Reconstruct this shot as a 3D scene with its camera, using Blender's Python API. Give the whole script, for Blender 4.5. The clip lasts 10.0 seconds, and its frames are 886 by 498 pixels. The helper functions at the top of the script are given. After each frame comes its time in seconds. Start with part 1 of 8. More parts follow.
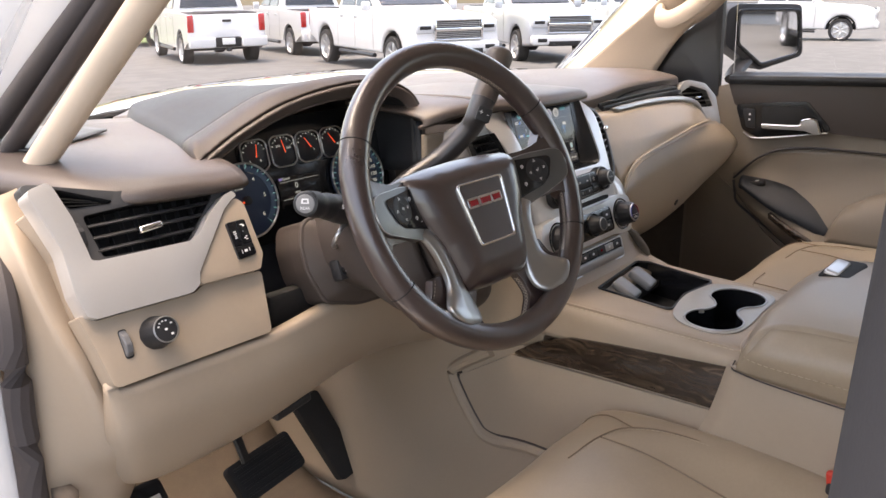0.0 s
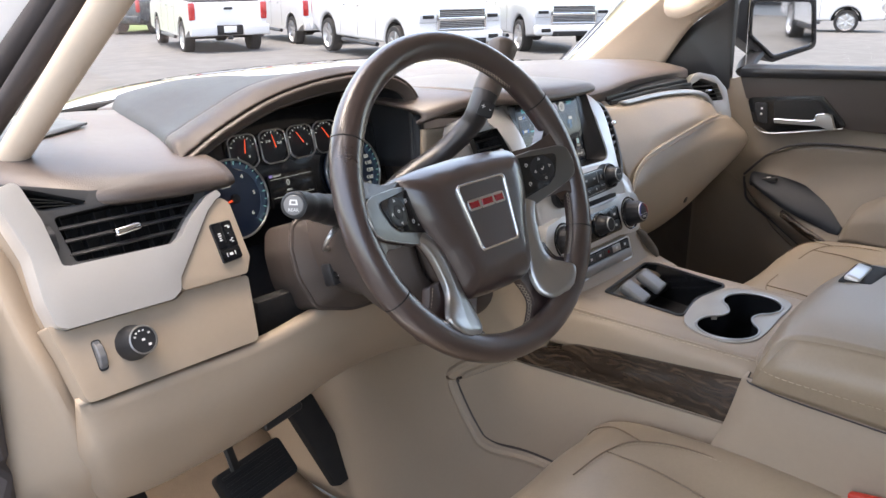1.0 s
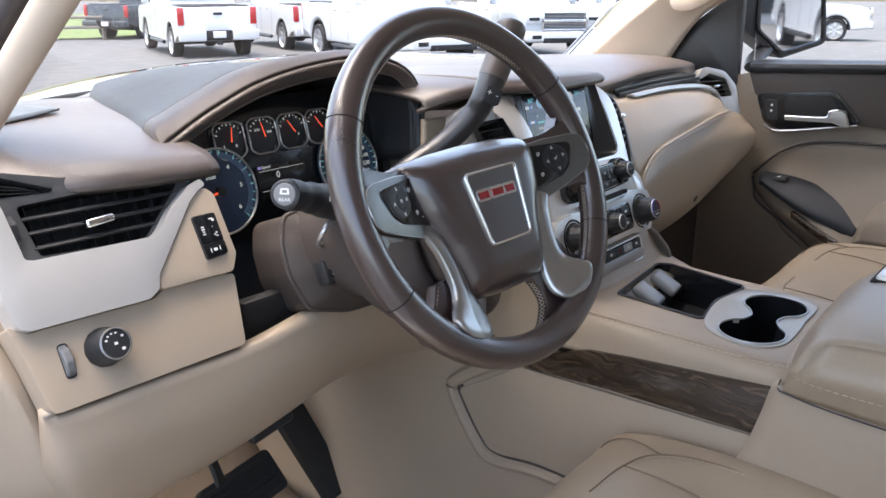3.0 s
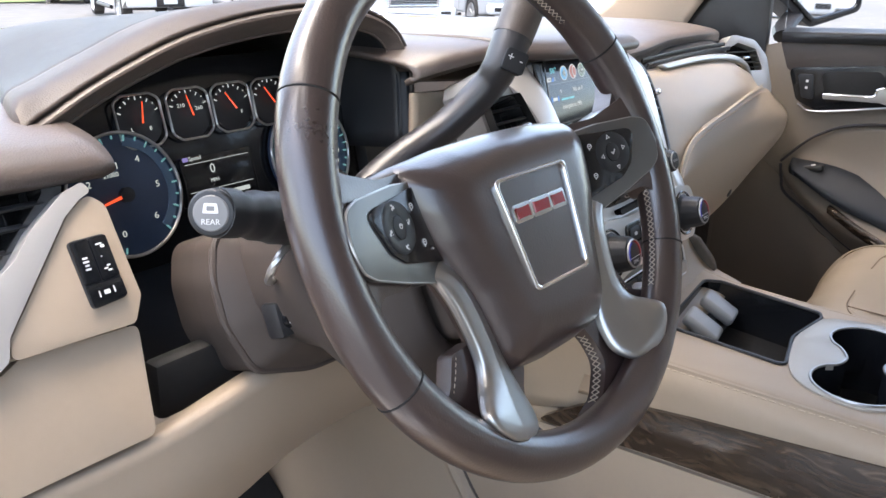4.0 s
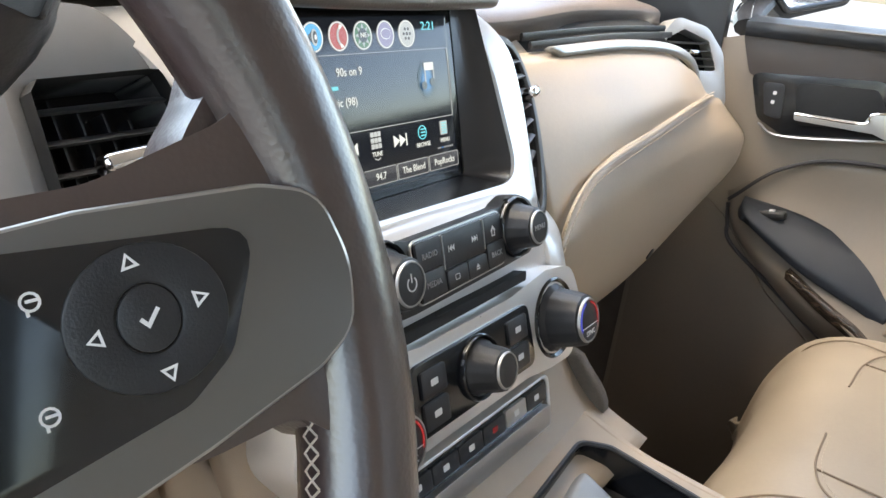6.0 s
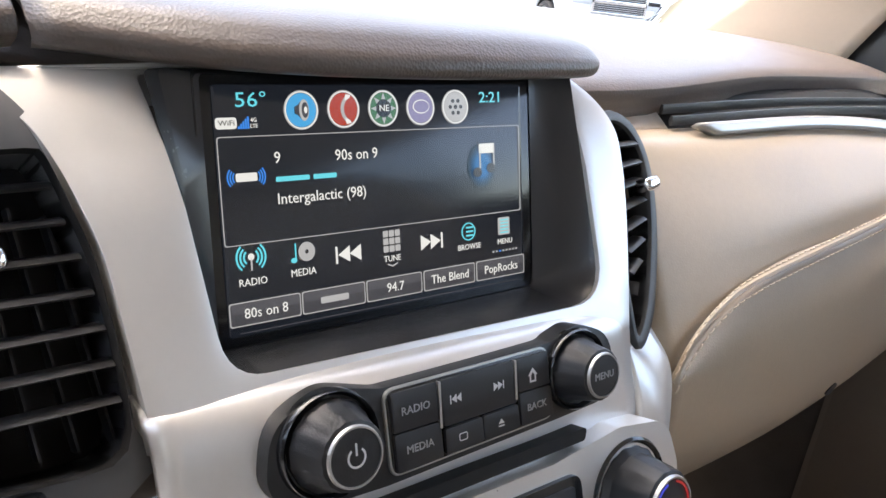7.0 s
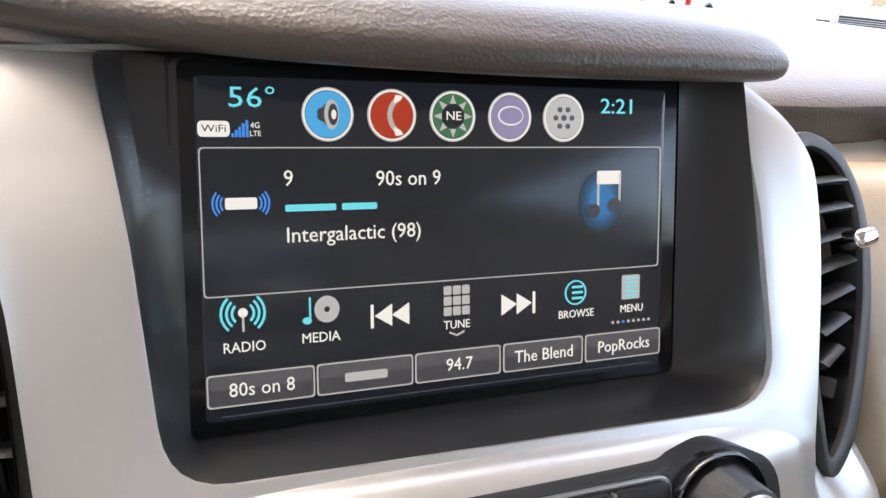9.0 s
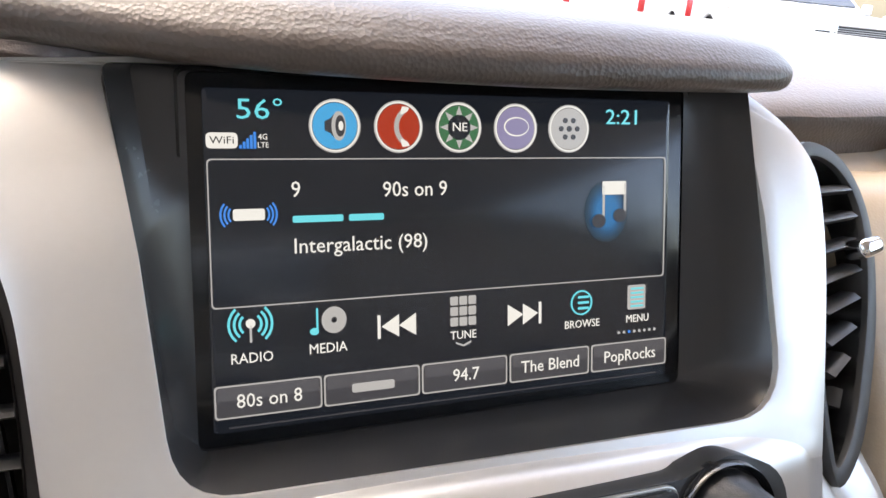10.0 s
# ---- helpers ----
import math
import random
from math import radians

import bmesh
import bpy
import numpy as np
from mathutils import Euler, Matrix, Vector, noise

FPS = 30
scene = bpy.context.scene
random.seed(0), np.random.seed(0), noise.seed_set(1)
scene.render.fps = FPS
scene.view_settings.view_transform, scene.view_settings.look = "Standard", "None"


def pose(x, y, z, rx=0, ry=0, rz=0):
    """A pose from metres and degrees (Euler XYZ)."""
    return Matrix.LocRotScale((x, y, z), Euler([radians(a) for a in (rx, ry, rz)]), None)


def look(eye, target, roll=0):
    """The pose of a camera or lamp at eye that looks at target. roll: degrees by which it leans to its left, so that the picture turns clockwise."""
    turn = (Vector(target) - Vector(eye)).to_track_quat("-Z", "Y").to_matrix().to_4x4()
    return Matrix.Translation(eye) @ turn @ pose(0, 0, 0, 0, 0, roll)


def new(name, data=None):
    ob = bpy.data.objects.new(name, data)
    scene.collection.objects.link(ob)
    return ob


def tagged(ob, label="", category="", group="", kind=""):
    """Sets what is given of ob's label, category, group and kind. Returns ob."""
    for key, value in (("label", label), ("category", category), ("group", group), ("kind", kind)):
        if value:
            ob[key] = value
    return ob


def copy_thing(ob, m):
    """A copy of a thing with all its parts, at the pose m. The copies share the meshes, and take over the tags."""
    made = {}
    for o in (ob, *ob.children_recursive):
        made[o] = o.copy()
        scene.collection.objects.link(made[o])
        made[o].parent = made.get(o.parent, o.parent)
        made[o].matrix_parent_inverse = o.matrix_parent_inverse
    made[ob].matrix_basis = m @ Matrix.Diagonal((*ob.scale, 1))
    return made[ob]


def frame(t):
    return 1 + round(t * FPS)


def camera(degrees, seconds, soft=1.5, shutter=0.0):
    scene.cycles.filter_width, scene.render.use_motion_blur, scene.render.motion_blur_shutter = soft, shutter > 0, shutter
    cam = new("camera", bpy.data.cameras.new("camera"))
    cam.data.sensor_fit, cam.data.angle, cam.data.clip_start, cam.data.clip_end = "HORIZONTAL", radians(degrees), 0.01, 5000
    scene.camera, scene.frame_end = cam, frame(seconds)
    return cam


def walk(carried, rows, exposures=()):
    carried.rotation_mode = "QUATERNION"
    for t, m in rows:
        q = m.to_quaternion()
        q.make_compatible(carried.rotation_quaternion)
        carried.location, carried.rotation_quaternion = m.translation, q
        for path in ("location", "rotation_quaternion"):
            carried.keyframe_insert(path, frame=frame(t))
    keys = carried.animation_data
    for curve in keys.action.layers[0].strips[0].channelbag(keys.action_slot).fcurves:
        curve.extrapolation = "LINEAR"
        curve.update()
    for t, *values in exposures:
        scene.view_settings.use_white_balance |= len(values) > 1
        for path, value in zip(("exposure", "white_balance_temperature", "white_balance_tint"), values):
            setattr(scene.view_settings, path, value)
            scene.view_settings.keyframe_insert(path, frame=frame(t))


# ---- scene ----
cam = camera(56.4, 10.0)
PATH = [
    (0, (-1.234, -0.807, 1.47), (0.223, 0.419, 0.86), -0.2),
    (0.5, (-1.182, -0.771, 1.466), (0.272, 0.449, 0.835), 0.2),
    (1, (-1.179, -0.766, 1.466), (0.27, 0.459, 0.833), 0.1),
    (1.5, (-1.176, -0.764, 1.464), (0.275, 0.46, 0.832), 0.3),
    (2, (-1.174, -0.765, 1.466), (0.274, 0.462, 0.833), 0.3),
    (3.3, (-1.083, -0.662, 1.415), (0.389, 0.545, 0.802), 0.4),
    (3.5, (-1.04, -0.627, 1.411), (0.417, 0.586, 0.775), 0.8),
    (4, (-0.918, -0.474, 1.377), (0.599, 0.643, 0.704), 1.6),
    (4.5, (-0.773, -0.376, 1.334), (0.798, 0.639, 0.626), 3.0),
    (5, (-0.642, -0.337, 1.308), (0.951, 0.632, 0.587), 4.2),
    (5.5, (-0.533, -0.326, 1.318), (1.088, 0.602, 0.604), 5.6),
    (5.7, (-0.477, -0.325, 1.312), (1.146, 0.602, 0.6), 6.6),
    (6.8, (-0.252, -0.33, 1.327), (1.065, 0.995, 0.612), 8.3),
    (7, (-0.228, -0.318, 1.328), (0.998, 1.098, 0.627), 8.0),
    (7.5, (-0.181, -0.314, 1.328), (0.769, 1.293, 0.608), 6.3),
    (8, (-0.137, -0.278, 1.313), (0.713, 1.38, 0.587), 6.6),
    (8.5, (-0.124, -0.261, 1.31), (0.7, 1.423, 0.615), 6.3),
    (9, (-0.121, -0.253, 1.305), (0.686, 1.438, 0.605), 6.3),
    (9.5, (-0.123, -0.253, 1.305), (0.685, 1.442, 0.616), 6.2),
    (10, (-0.123, -0.253, 1.305), (0.683, 1.449, 0.629), 6.1),
]
EXPOSURE = [(0, 2.33, 8500, 15), (0.8, 2.46, 7900, 12), (3.3, 2.46, 7150, 10), (4.5, 3.12, 7350, 9), (5.7, 3.28, 7650, 4), (6.8, 3.04, 7350, 10), (10, 3.10, 7700, 11)]
walk(cam, [(t, look(eye, target, roll)) for t, eye, target, roll in PATH], EXPOSURE)
SKY, SUN = 0.15, 0.5
SUN_AZIMUTH, SUN_HEIGHT = radians(-50), radians(77)  # from +y towards +x

# ---------------------------------------------------------------- light
world = bpy.data.worlds.new("sky")
scene.world = world
world.use_nodes = True
wn = world.node_tree.nodes
sky = wn.new("ShaderNodeTexSky")
sky.sky_type = "NISHITA"
sky.sun_disc = False
sky.sun_elevation, sky.sun_rotation = SUN_HEIGHT, SUN_AZIMUTH
sky.air_density, sky.dust_density, sky.ozone_density = 1.0, 3.0, 1.0
world.node_tree.links.new(sky.outputs[0], wn["Background"].inputs[0])
wn["Background"].inputs[1].default_value = SKY

sun = new("sun", bpy.data.lights.new("sun", "SUN"))
sun.data.energy, sun.data.angle, sun.data.color = SUN, radians(60), (1.0, 0.98, 0.95)
sun.matrix_world = look((0, 0, 10), (-math.sin(SUN_AZIMUTH) * math.cos(SUN_HEIGHT), -math.cos(SUN_AZIMUTH) * math.cos(SUN_HEIGHT), 10 - math.sin(SUN_HEIGHT)))


# ---------------------------------------------------------------- materials
def material(name, colour, rough=0.5, metal=0.0, grain=0.0, grain_size=400.0, spread=0.12, spread_size=6.0,
             coat=0.0, coat_rough=0.08, cells=0.0, cell_size=900.0, spec=0.5, emit=None, emit_power=1.0):
    """A surface with colour variation at two scales and a fine relief (noise grain, leather cells)."""
    m = bpy.data.materials.new(name)
    m.use_nodes = True
    nt = m.node_tree
    n, link = nt.nodes, nt.links.new
    b = n["Principled BSDF"]
    b.inputs["Roughness"].default_value = rough
    b.inputs["Metallic"].default_value = metal
    b.inputs["Specular IOR Level"].default_value = spec
    if coat:
        b.inputs["Coat Weight"].default_value = coat
        b.inputs["Coat Roughness"].default_value = coat_rough
    co = n.new("ShaderNodeTexCoord")
    if spread:
        big = n.new("ShaderNodeTexNoise")
        big.inputs["Scale"].default_value = spread_size
        big.inputs["Detail"].default_value = 6
        link(co.outputs["Object"], big.inputs["Vector"])
        fine = n.new("ShaderNodeTexNoise")
        fine.inputs["Scale"].default_value = spread_size * 25
        fine.inputs["Detail"].default_value = 3
        link(co.outputs["Object"], fine.inputs["Vector"])
        add = n.new("ShaderNodeMath")
        add.operation = "MULTIPLY_ADD"
        add.inputs[1].default_value = 0.35
        link(fine.outputs[0], add.inputs[0])
        link(big.outputs[0], add.inputs[2])
        ramp = n.new("ShaderNodeMapRange")
        ramp.inputs["From Min"].default_value, ramp.inputs["From Max"].default_value = 0.4, 0.95
        ramp.inputs["To Min"].default_value, ramp.inputs["To Max"].default_value = 1 - spread, 1 + spread
        link(add.outputs[0], ramp.inputs["Value"])
        mul = n.new("ShaderNodeVectorMath")
        mul.operation = "SCALE"
        mul.inputs[0].default_value = colour
        link(ramp.outputs[0], mul.inputs["Scale"])
        link(mul.outputs[0], b.inputs["Base Color"])
        rr = n.new("ShaderNodeMapRange")
        rr.inputs["From Min"].default_value, rr.inputs["From Max"].default_value = 0.3, 0.9
        rr.inputs["To Min"].default_value, rr.inputs["To Max"].default_value = max(0.02, rough * 0.82), min(1, rough * 1.18)
        link(add.outputs[0], rr.inputs["Value"])
        link(rr.outputs[0], b.inputs["Roughness"])
    else:
        b.inputs["Base Color"].default_value = (*colour, 1)
    height = None
    if cells:
        v = n.new("ShaderNodeTexVoronoi")
        v.feature = "F1"
        v.inputs["Scale"].default_value = cell_size
        link(co.outputs["Object"], v.inputs["Vector"])
        height, power = v.outputs["Distance"], cells
    elif grain:
        g = n.new("ShaderNodeTexNoise")
        g.inputs["Scale"].default_value = grain_size
        g.inputs["Detail"].default_value = 4
        link(co.outputs["Object"], g.inputs["Vector"])
        height, power = g.outputs[0], grain
    if height is not None:
        bump = n.new("ShaderNodeBump")
        bump.inputs["Strength"].default_value = power
        bump.inputs["Distance"].default_value = 0.0012
        link(height, bump.inputs["Height"])
        link(bump.outputs[0], b.inputs["Normal"])
    if emit:
        b.inputs["Emission Color"].default_value = (*emit, 1)
        b.inputs["Emission Strength"].default_value = emit_power
    return m


def glow(name, colour, power=1.0, spec=0.5, coat=0.0):
    m = bpy.data.materials.new(name)
    m.use_nodes = True
    b = m.node_tree.nodes["Principled BSDF"]
    b.inputs["Base Color"].default_value = (0.01, 0.01, 0.01, 1)
    b.inputs["Roughness"].default_value = 0.15
    b.inputs["Specular IOR Level"].default_value = spec
    b.inputs["Coat Weight"].default_value = coat
    b.inputs["Coat Roughness"].default_value = 0.12
    b.inputs["Emission Color"].default_value = (*colour, 1)
    b.inputs["Emission Strength"].default_value = power * 0.18
    return m


def glass_material(name, colour=(1, 1, 1), rough=0.0):
    m = bpy.data.materials.new(name)
    m.use_nodes = True
    b = m.node_tree.nodes["Principled BSDF"]
    b.inputs["Base Color"].default_value = (*colour, 1)
    b.inputs["Roughness"].default_value = rough
    b.inputs["Transmission Weight"].default_value = 1.0
    b.inputs["IOR"].default_value = 1.15
    return m


def wood_material():
    m = bpy.data.materials.new("burl wood veneer")
    m.use_nodes = True
    n, link = m.node_tree.nodes, m.node_tree.links.new
    b = n["Principled BSDF"]
    b.inputs["Roughness"].default_value = 0.22
    b.inputs["Coat Weight"].default_value = 0.9
    b.inputs["Coat Roughness"].default_value = 0.10
    co = n.new("ShaderNodeTexCoord")
    mp = n.new("ShaderNodeMapping")
    mp.inputs["Scale"].default_value = (30, 2.6, 30)
    mp.inputs["Rotation"].default_value = (0.15, 0, 0)
    swirl = n.new("ShaderNodeTexNoise")
    swirl.inputs["Scale"].default_value = 11
    swirl.inputs["Detail"].default_value = 2
    link(co.outputs["Object"], swirl.inputs["Vector"])
    bend = n.new("ShaderNodeVectorMath")
    bend.operation = "MULTIPLY_ADD"
    bend.inputs[1].default_value = (0.07, 0.07, 0.07)
    link(swirl.outputs["Color"], bend.inputs[0])
    link(co.outputs["Object"], bend.inputs[2])
    link(bend.outputs[0], mp.inputs["Vector"])
    no = n.new("ShaderNodeTexNoise")
    no.inputs["Scale"].default_value = 1.6
    no.inputs["Detail"].default_value = 9
    no.inputs["Distortion"].default_value = 2.6
    link(mp.outputs[0], no.inputs["Vector"])
    wv = n.new("ShaderNodeTexWave")
    wv.inputs["Scale"].default_value = 1.1
    wv.inputs["Distortion"].default_value = 5
    wv.inputs["Detail"].default_value = 5
    wv.bands_direction = "Z"
    link(mp.outputs[0], wv.inputs["Vector"])
    fib = n.new("ShaderNodeTexNoise")
    fib.inputs["Scale"].default_value = 4.0
    fib.inputs["Detail"].default_value = 8
    fib.inputs["Roughness"].default_value = 0.7
    link(mp.outputs[0], fib.inputs["Vector"])
    ma = n.new("ShaderNodeMath")
    ma.operation = "MULTIPLY_ADD"
    ma.inputs[1].default_value = 0.10
    link(wv.outputs["Fac"], ma.inputs[0])
    link(no.outputs[0], ma.inputs[2])
    mx = n.new("ShaderNodeMath")
    mx.operation = "MULTIPLY_ADD"
    mx.inputs[1].default_value = 0.35
    link(fib.outputs[0], mx.inputs[0])
    link(ma.outputs[0], mx.inputs[2])
    r = n.new("ShaderNodeValToRGB")
    e = r.color_ramp.elements
    e[0].position, e[0].color = 0.50, (0.010, 0.007, 0.005, 1)
    e[1].position, e[1].color = 1.02, (0.125, 0.088, 0.062, 1)
    mid = e.new(0.68)
    mid.color = (0.030, 0.019, 0.013, 1)
    warm = e.new(0.82)
    warm.color = (0.052, 0.035, 0.024, 1)
    link(mx.outputs[0], r.inputs[0])
    link(r.outputs[0], b.inputs["Base Color"])
    return m


TAN = material("tan soft-touch vinyl", (0.385, 0.312, 0.242), 0.5, cells=0.10, cell_size=1500, spread=0.05)
# the tan vinyl again, with the passenger door's shade put into its colour
SHADEDTAN = material("tan door vinyl darkened for shade", (0.222, 0.182, 0.144), 0.5, cells=0.10, cell_size=1500, spread=0.05)
HIDE = material("tan leather", (0.345, 0.275, 0.200), 0.38, coat=0.25, coat_rough=0.35, cells=0.09, cell_size=800, spread=0.10, spread_size=9)
CREAM = material("cream pillar trim", (0.60, 0.50, 0.405), 0.75, grain=0.3, grain_size=900, spread=0.05)
LINING = material("cream headliner cloth", (0.76, 0.70, 0.63), 0.9, grain=0.3, grain_size=900, spread=0.04)
BROWN = material("dark brown leather", (0.043, 0.027, 0.025), 0.30, coat=1.0, coat_rough=0.22, spec=0.8, cells=0.09, cell_size=620, spread=0.12, spread_size=12)
PAD = material("dark brown dash vinyl", (0.088, 0.069, 0.061), 0.40, cells=0.20, cell_size=640, spread=0.10, spec=0.65, coat=0.10, coat_rough=0.38)
SLATE = material("dark slate dash vinyl", (0.030, 0.033, 0.038), 0.52, cells=0.15, cell_size=700, spread=0.08, spec=0.4)
HOODSKIN = material("stitched dark brown hood skin", (0.040, 0.029, 0.025), 0.46, cells=0.15, cell_size=700, spread=0.10, spec=0.45)
COLUMN = material("brown column plastic", (0.055, 0.043, 0.038), 0.5, grain=0.12, grain_size=1200, spread=0.06)
BLACK = material("black textured plastic", (0.018, 0.019, 0.022), 0.40, grain=0.15, grain_size=1500, spread=0.15, spread_size=20)
GLOSS = material("gloss black plastic", (0.008, 0.009, 0.011), 0.16, spread=0.1, coat=0.3)
RECESS = material("dark grey recess plastic", (0.048, 0.048, 0.052), 0.24, grain=0.03, grain_size=1500, spread=0.03)
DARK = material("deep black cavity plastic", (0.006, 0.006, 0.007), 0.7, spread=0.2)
NAVY = material("dark slate panel plastic", (0.016, 0.020, 0.028), 0.5, grain=0.1, grain_size=1500, spread=0.1)
SILVER = material("satin silver paint", (0.745, 0.732, 0.716), 0.31, metal=0.60, grain=0.02, grain_size=3000, spread=0.03, spread_size=15)
NICKEL = material("satin grey nickel", (0.20, 0.202, 0.202), 0.33, metal=0.9, spread=0.02)
VENTGREY = material("satin grey vent plastic", (0.15, 0.152, 0.158), 0.33, grain=0.04, grain_size=1500, spread=0.08)
STEEL = material("brushed dark nickel", (0.47, 0.465, 0.455), 0.33, metal=0.85, grain=0.01, grain_size=2500, spread=0.05)
VENTFRAME = material("charcoal vent plastic", (0.060, 0.061, 0.064), 0.38, grain=0.06, grain_size=1500, spread=0.10, spread_size=20)
# the bezel's nickel with the sky's reflection brightened into its base colour
LITLEG = material("satin nickel brightened for sky reflection", (0.46, 0.46, 0.455), 0.32, metal=0.95, spread=0.02)
CHROME = material("chrome", (0.82, 0.82, 0.83), 0.09, metal=1.0, spread=0.02)
RED = material("red enamel", (0.30, 0.010, 0.016), 0.22, coat=0.5, spread=0.05)
THREAD = material("beige thread", (0.50, 0.43, 0.36), 0.8, grain=0.3, grain_size=3000, spread=0.1, spread_size=60)
TANTHREAD = material("tan thread", (0.52, 0.43, 0.33), 0.8, spread=0.1, spread_size=60)
CARPET = material("tan carpet", (0.17, 0.133, 0.102), 0.95, grain=1.0, grain_size=700, spread=0.22, spread_size=14)
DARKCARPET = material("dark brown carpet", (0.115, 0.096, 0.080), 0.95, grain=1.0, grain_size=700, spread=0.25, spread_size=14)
RUBBER = material("black rubber", (0.016, 0.017, 0.019), 0.7, grain=0.3, grain_size=900, spread=0.2, spread_size=25)
SEAL = material("grey-brown weather strip", (0.055, 0.048, 0.05), 0.65, grain=0.2, spread=0.12)
WHITE = material("white car paint", (0.64, 0.645, 0.655), 0.22, coat=0.6, spread=0.02)
PRINT = material("white print", (0.75, 0.75, 0.75), 0.6, spread=0)
DIMPRINT = material("dim grey print", (0.38, 0.38, 0.39), 0.6, spread=0)
WOOD = wood_material()
GLASS = glass_material("clear glass")
SMOKE = glass_material("smoked glass", (0.55, 0.57, 0.58))
MIRROR = material("mirror glass", (0.75, 0.77, 0.8), 0.02, metal=1.0, spread=0.01)
BUCKLE = material("red buckle plastic", (0.65, 0.05, 0.03), 0.4, spread=0.05)


# ---------------------------------------------------------------- builders
def facing(o, tilt=0.0, yaw=0.0, lean=0.0):
    """A local frame on a panel: u to the car's right, v up the panel, w out of it towards the seats."""
    t = radians(tilt)
    m = Matrix(((1, 0, 0), (0, math.sin(t), -math.cos(t)), (0, math.cos(t), math.sin(t)))).to_4x4()
    return Matrix.Translation(o) @ Matrix.Rotation(radians(yaw), 4, "Z") @ m @ Matrix.Rotation(radians(lean), 4, "Z")


def thing(name, label, category, group="", kind=""):
    return tagged(new(name), label, category, group, kind)


def part(name, bm, mat, parent=None, label="", smooth=35, solid=0.0):
    me = bpy.data.meshes.new(name)
    bm.to_mesh(me)
    bm.free()
    me.materials.append(mat)
    if smooth:
        me.shade_smooth()
        me.set_sharp_from_angle(angle=radians(smooth))
    ob = new(name, me)
    if parent is not None:
        ob.parent = parent
    if label:
        ob["label"] = label
    if solid:
        s = ob.modifiers.new("thickness", "SOLIDIFY")
        s.thickness, s.offset = solid, -1
    return ob


def rounded(pts, r=0.005, n=5):
    """The outline with its corners rounded; a point may carry its own radius."""
    out, k = [], len(pts)
    for i in range(k):
        p, a, b = Vector(pts[i][:2]), Vector(pts[i - 1][:2]), Vector(pts[(i + 1) % k][:2])
        rad = pts[i][2] if len(pts[i]) > 2 else r
        d1, d2 = a - p, b - p
        ang = d1.angle(d2)
        cut = min(rad / max(math.tan(ang / 2), 0.05), d1.length * 0.49, d2.length * 0.49)
        s, e = p + d1.normalized() * cut, p + d2.normalized() * cut
        for j in range(n + 1):
            t = j / n
            out.append(((1 - t) ** 2 * s + 2 * t * (1 - t) * p + t * t * e)[:])
    return out


def oval(cx, cy, rx, ry=None, n=32):
    ry = rx if ry is None else ry
    return [(cx + rx * math.cos(2 * math.pi * i / n), cy + ry * math.sin(2 * math.pi * i / n)) for i in range(n)]


def rect(cx, cy, w, h, r=0.003, n=4):
    return rounded([(cx - w / 2, cy - h / 2), (cx + w / 2, cy - h / 2), (cx + w / 2, cy + h / 2), (cx - w / 2, cy + h / 2)], r, n)


def plate(outline, depth, m=Matrix(), w=0.0, bevel=0.0, holes=(), seg=2, bm=None):
    """A plate with that outline, its face at height w, going back by depth; holes go through; rims are bevelled."""
    own = bmesh.new()
    edges = []
    for loop in (outline, *holes):
        vs = [own.verts.new((x, y, w)) for x, y in loop]
        edges += [own.edges.new((vs[i - 1], vs[i])) for i in range(len(vs))]
    bmesh.ops.triangle_fill(own, use_beauty=True, use_dissolve=False, edges=edges, normal=(0, 0, 1))
    top = list(own.faces)
    bmesh.ops.recalc_face_normals(own, faces=top)
    for f in top:
        if f.normal.z < 0:
            f.normal_flip()
    rim = [e for e in own.edges if len(e.link_faces) == 1]
    ext = bmesh.ops.extrude_face_region(own, geom=top)
    back = [g for g in ext["geom"] if isinstance(g, bmesh.types.BMVert)]
    # the extruded copy becomes the front; push the first faces back
    for v in back:
        v.co.z = w
    backs = set(back)
    for v in own.verts:
        if v not in backs:
            v.co.z = w - depth
    bmesh.ops.recalc_face_normals(own, faces=own.faces)
    if bevel:
        fr = [e for e in own.edges if all(v in backs for v in e.verts) and any(abs(f.normal.z) < 0.5 for f in e.link_faces)]
        bmesh.ops.bevel(own, geom=fr, offset=bevel, segments=seg, profile=0.5, affect="EDGES", clamp_overlap=True)
    own.transform(m)
    if bm is None:
        return own
    return merge(bm, own)


def merge(a, b):
    me = bpy.data.meshes.new("tmp")
    b.to_mesh(me)
    b.free()
    a.from_mesh(me)
    bpy.data.meshes.remove(me)
    return a


def block(sx, sy, sz, m=Matrix(), bevel=0.003, seg=2):
    bm = bmesh.new()
    bmesh.ops.create_cube(bm, size=1, matrix=Matrix.Diagonal((sx, sy, sz, 1)))
    if bevel:
        bmesh.ops.bevel(bm, geom=bm.edges[:], offset=min(bevel, 0.45 * min(sx, sy, sz)), segments=seg, profile=0.5, affect="EDGES")
    bm.transform(m)
    return bm


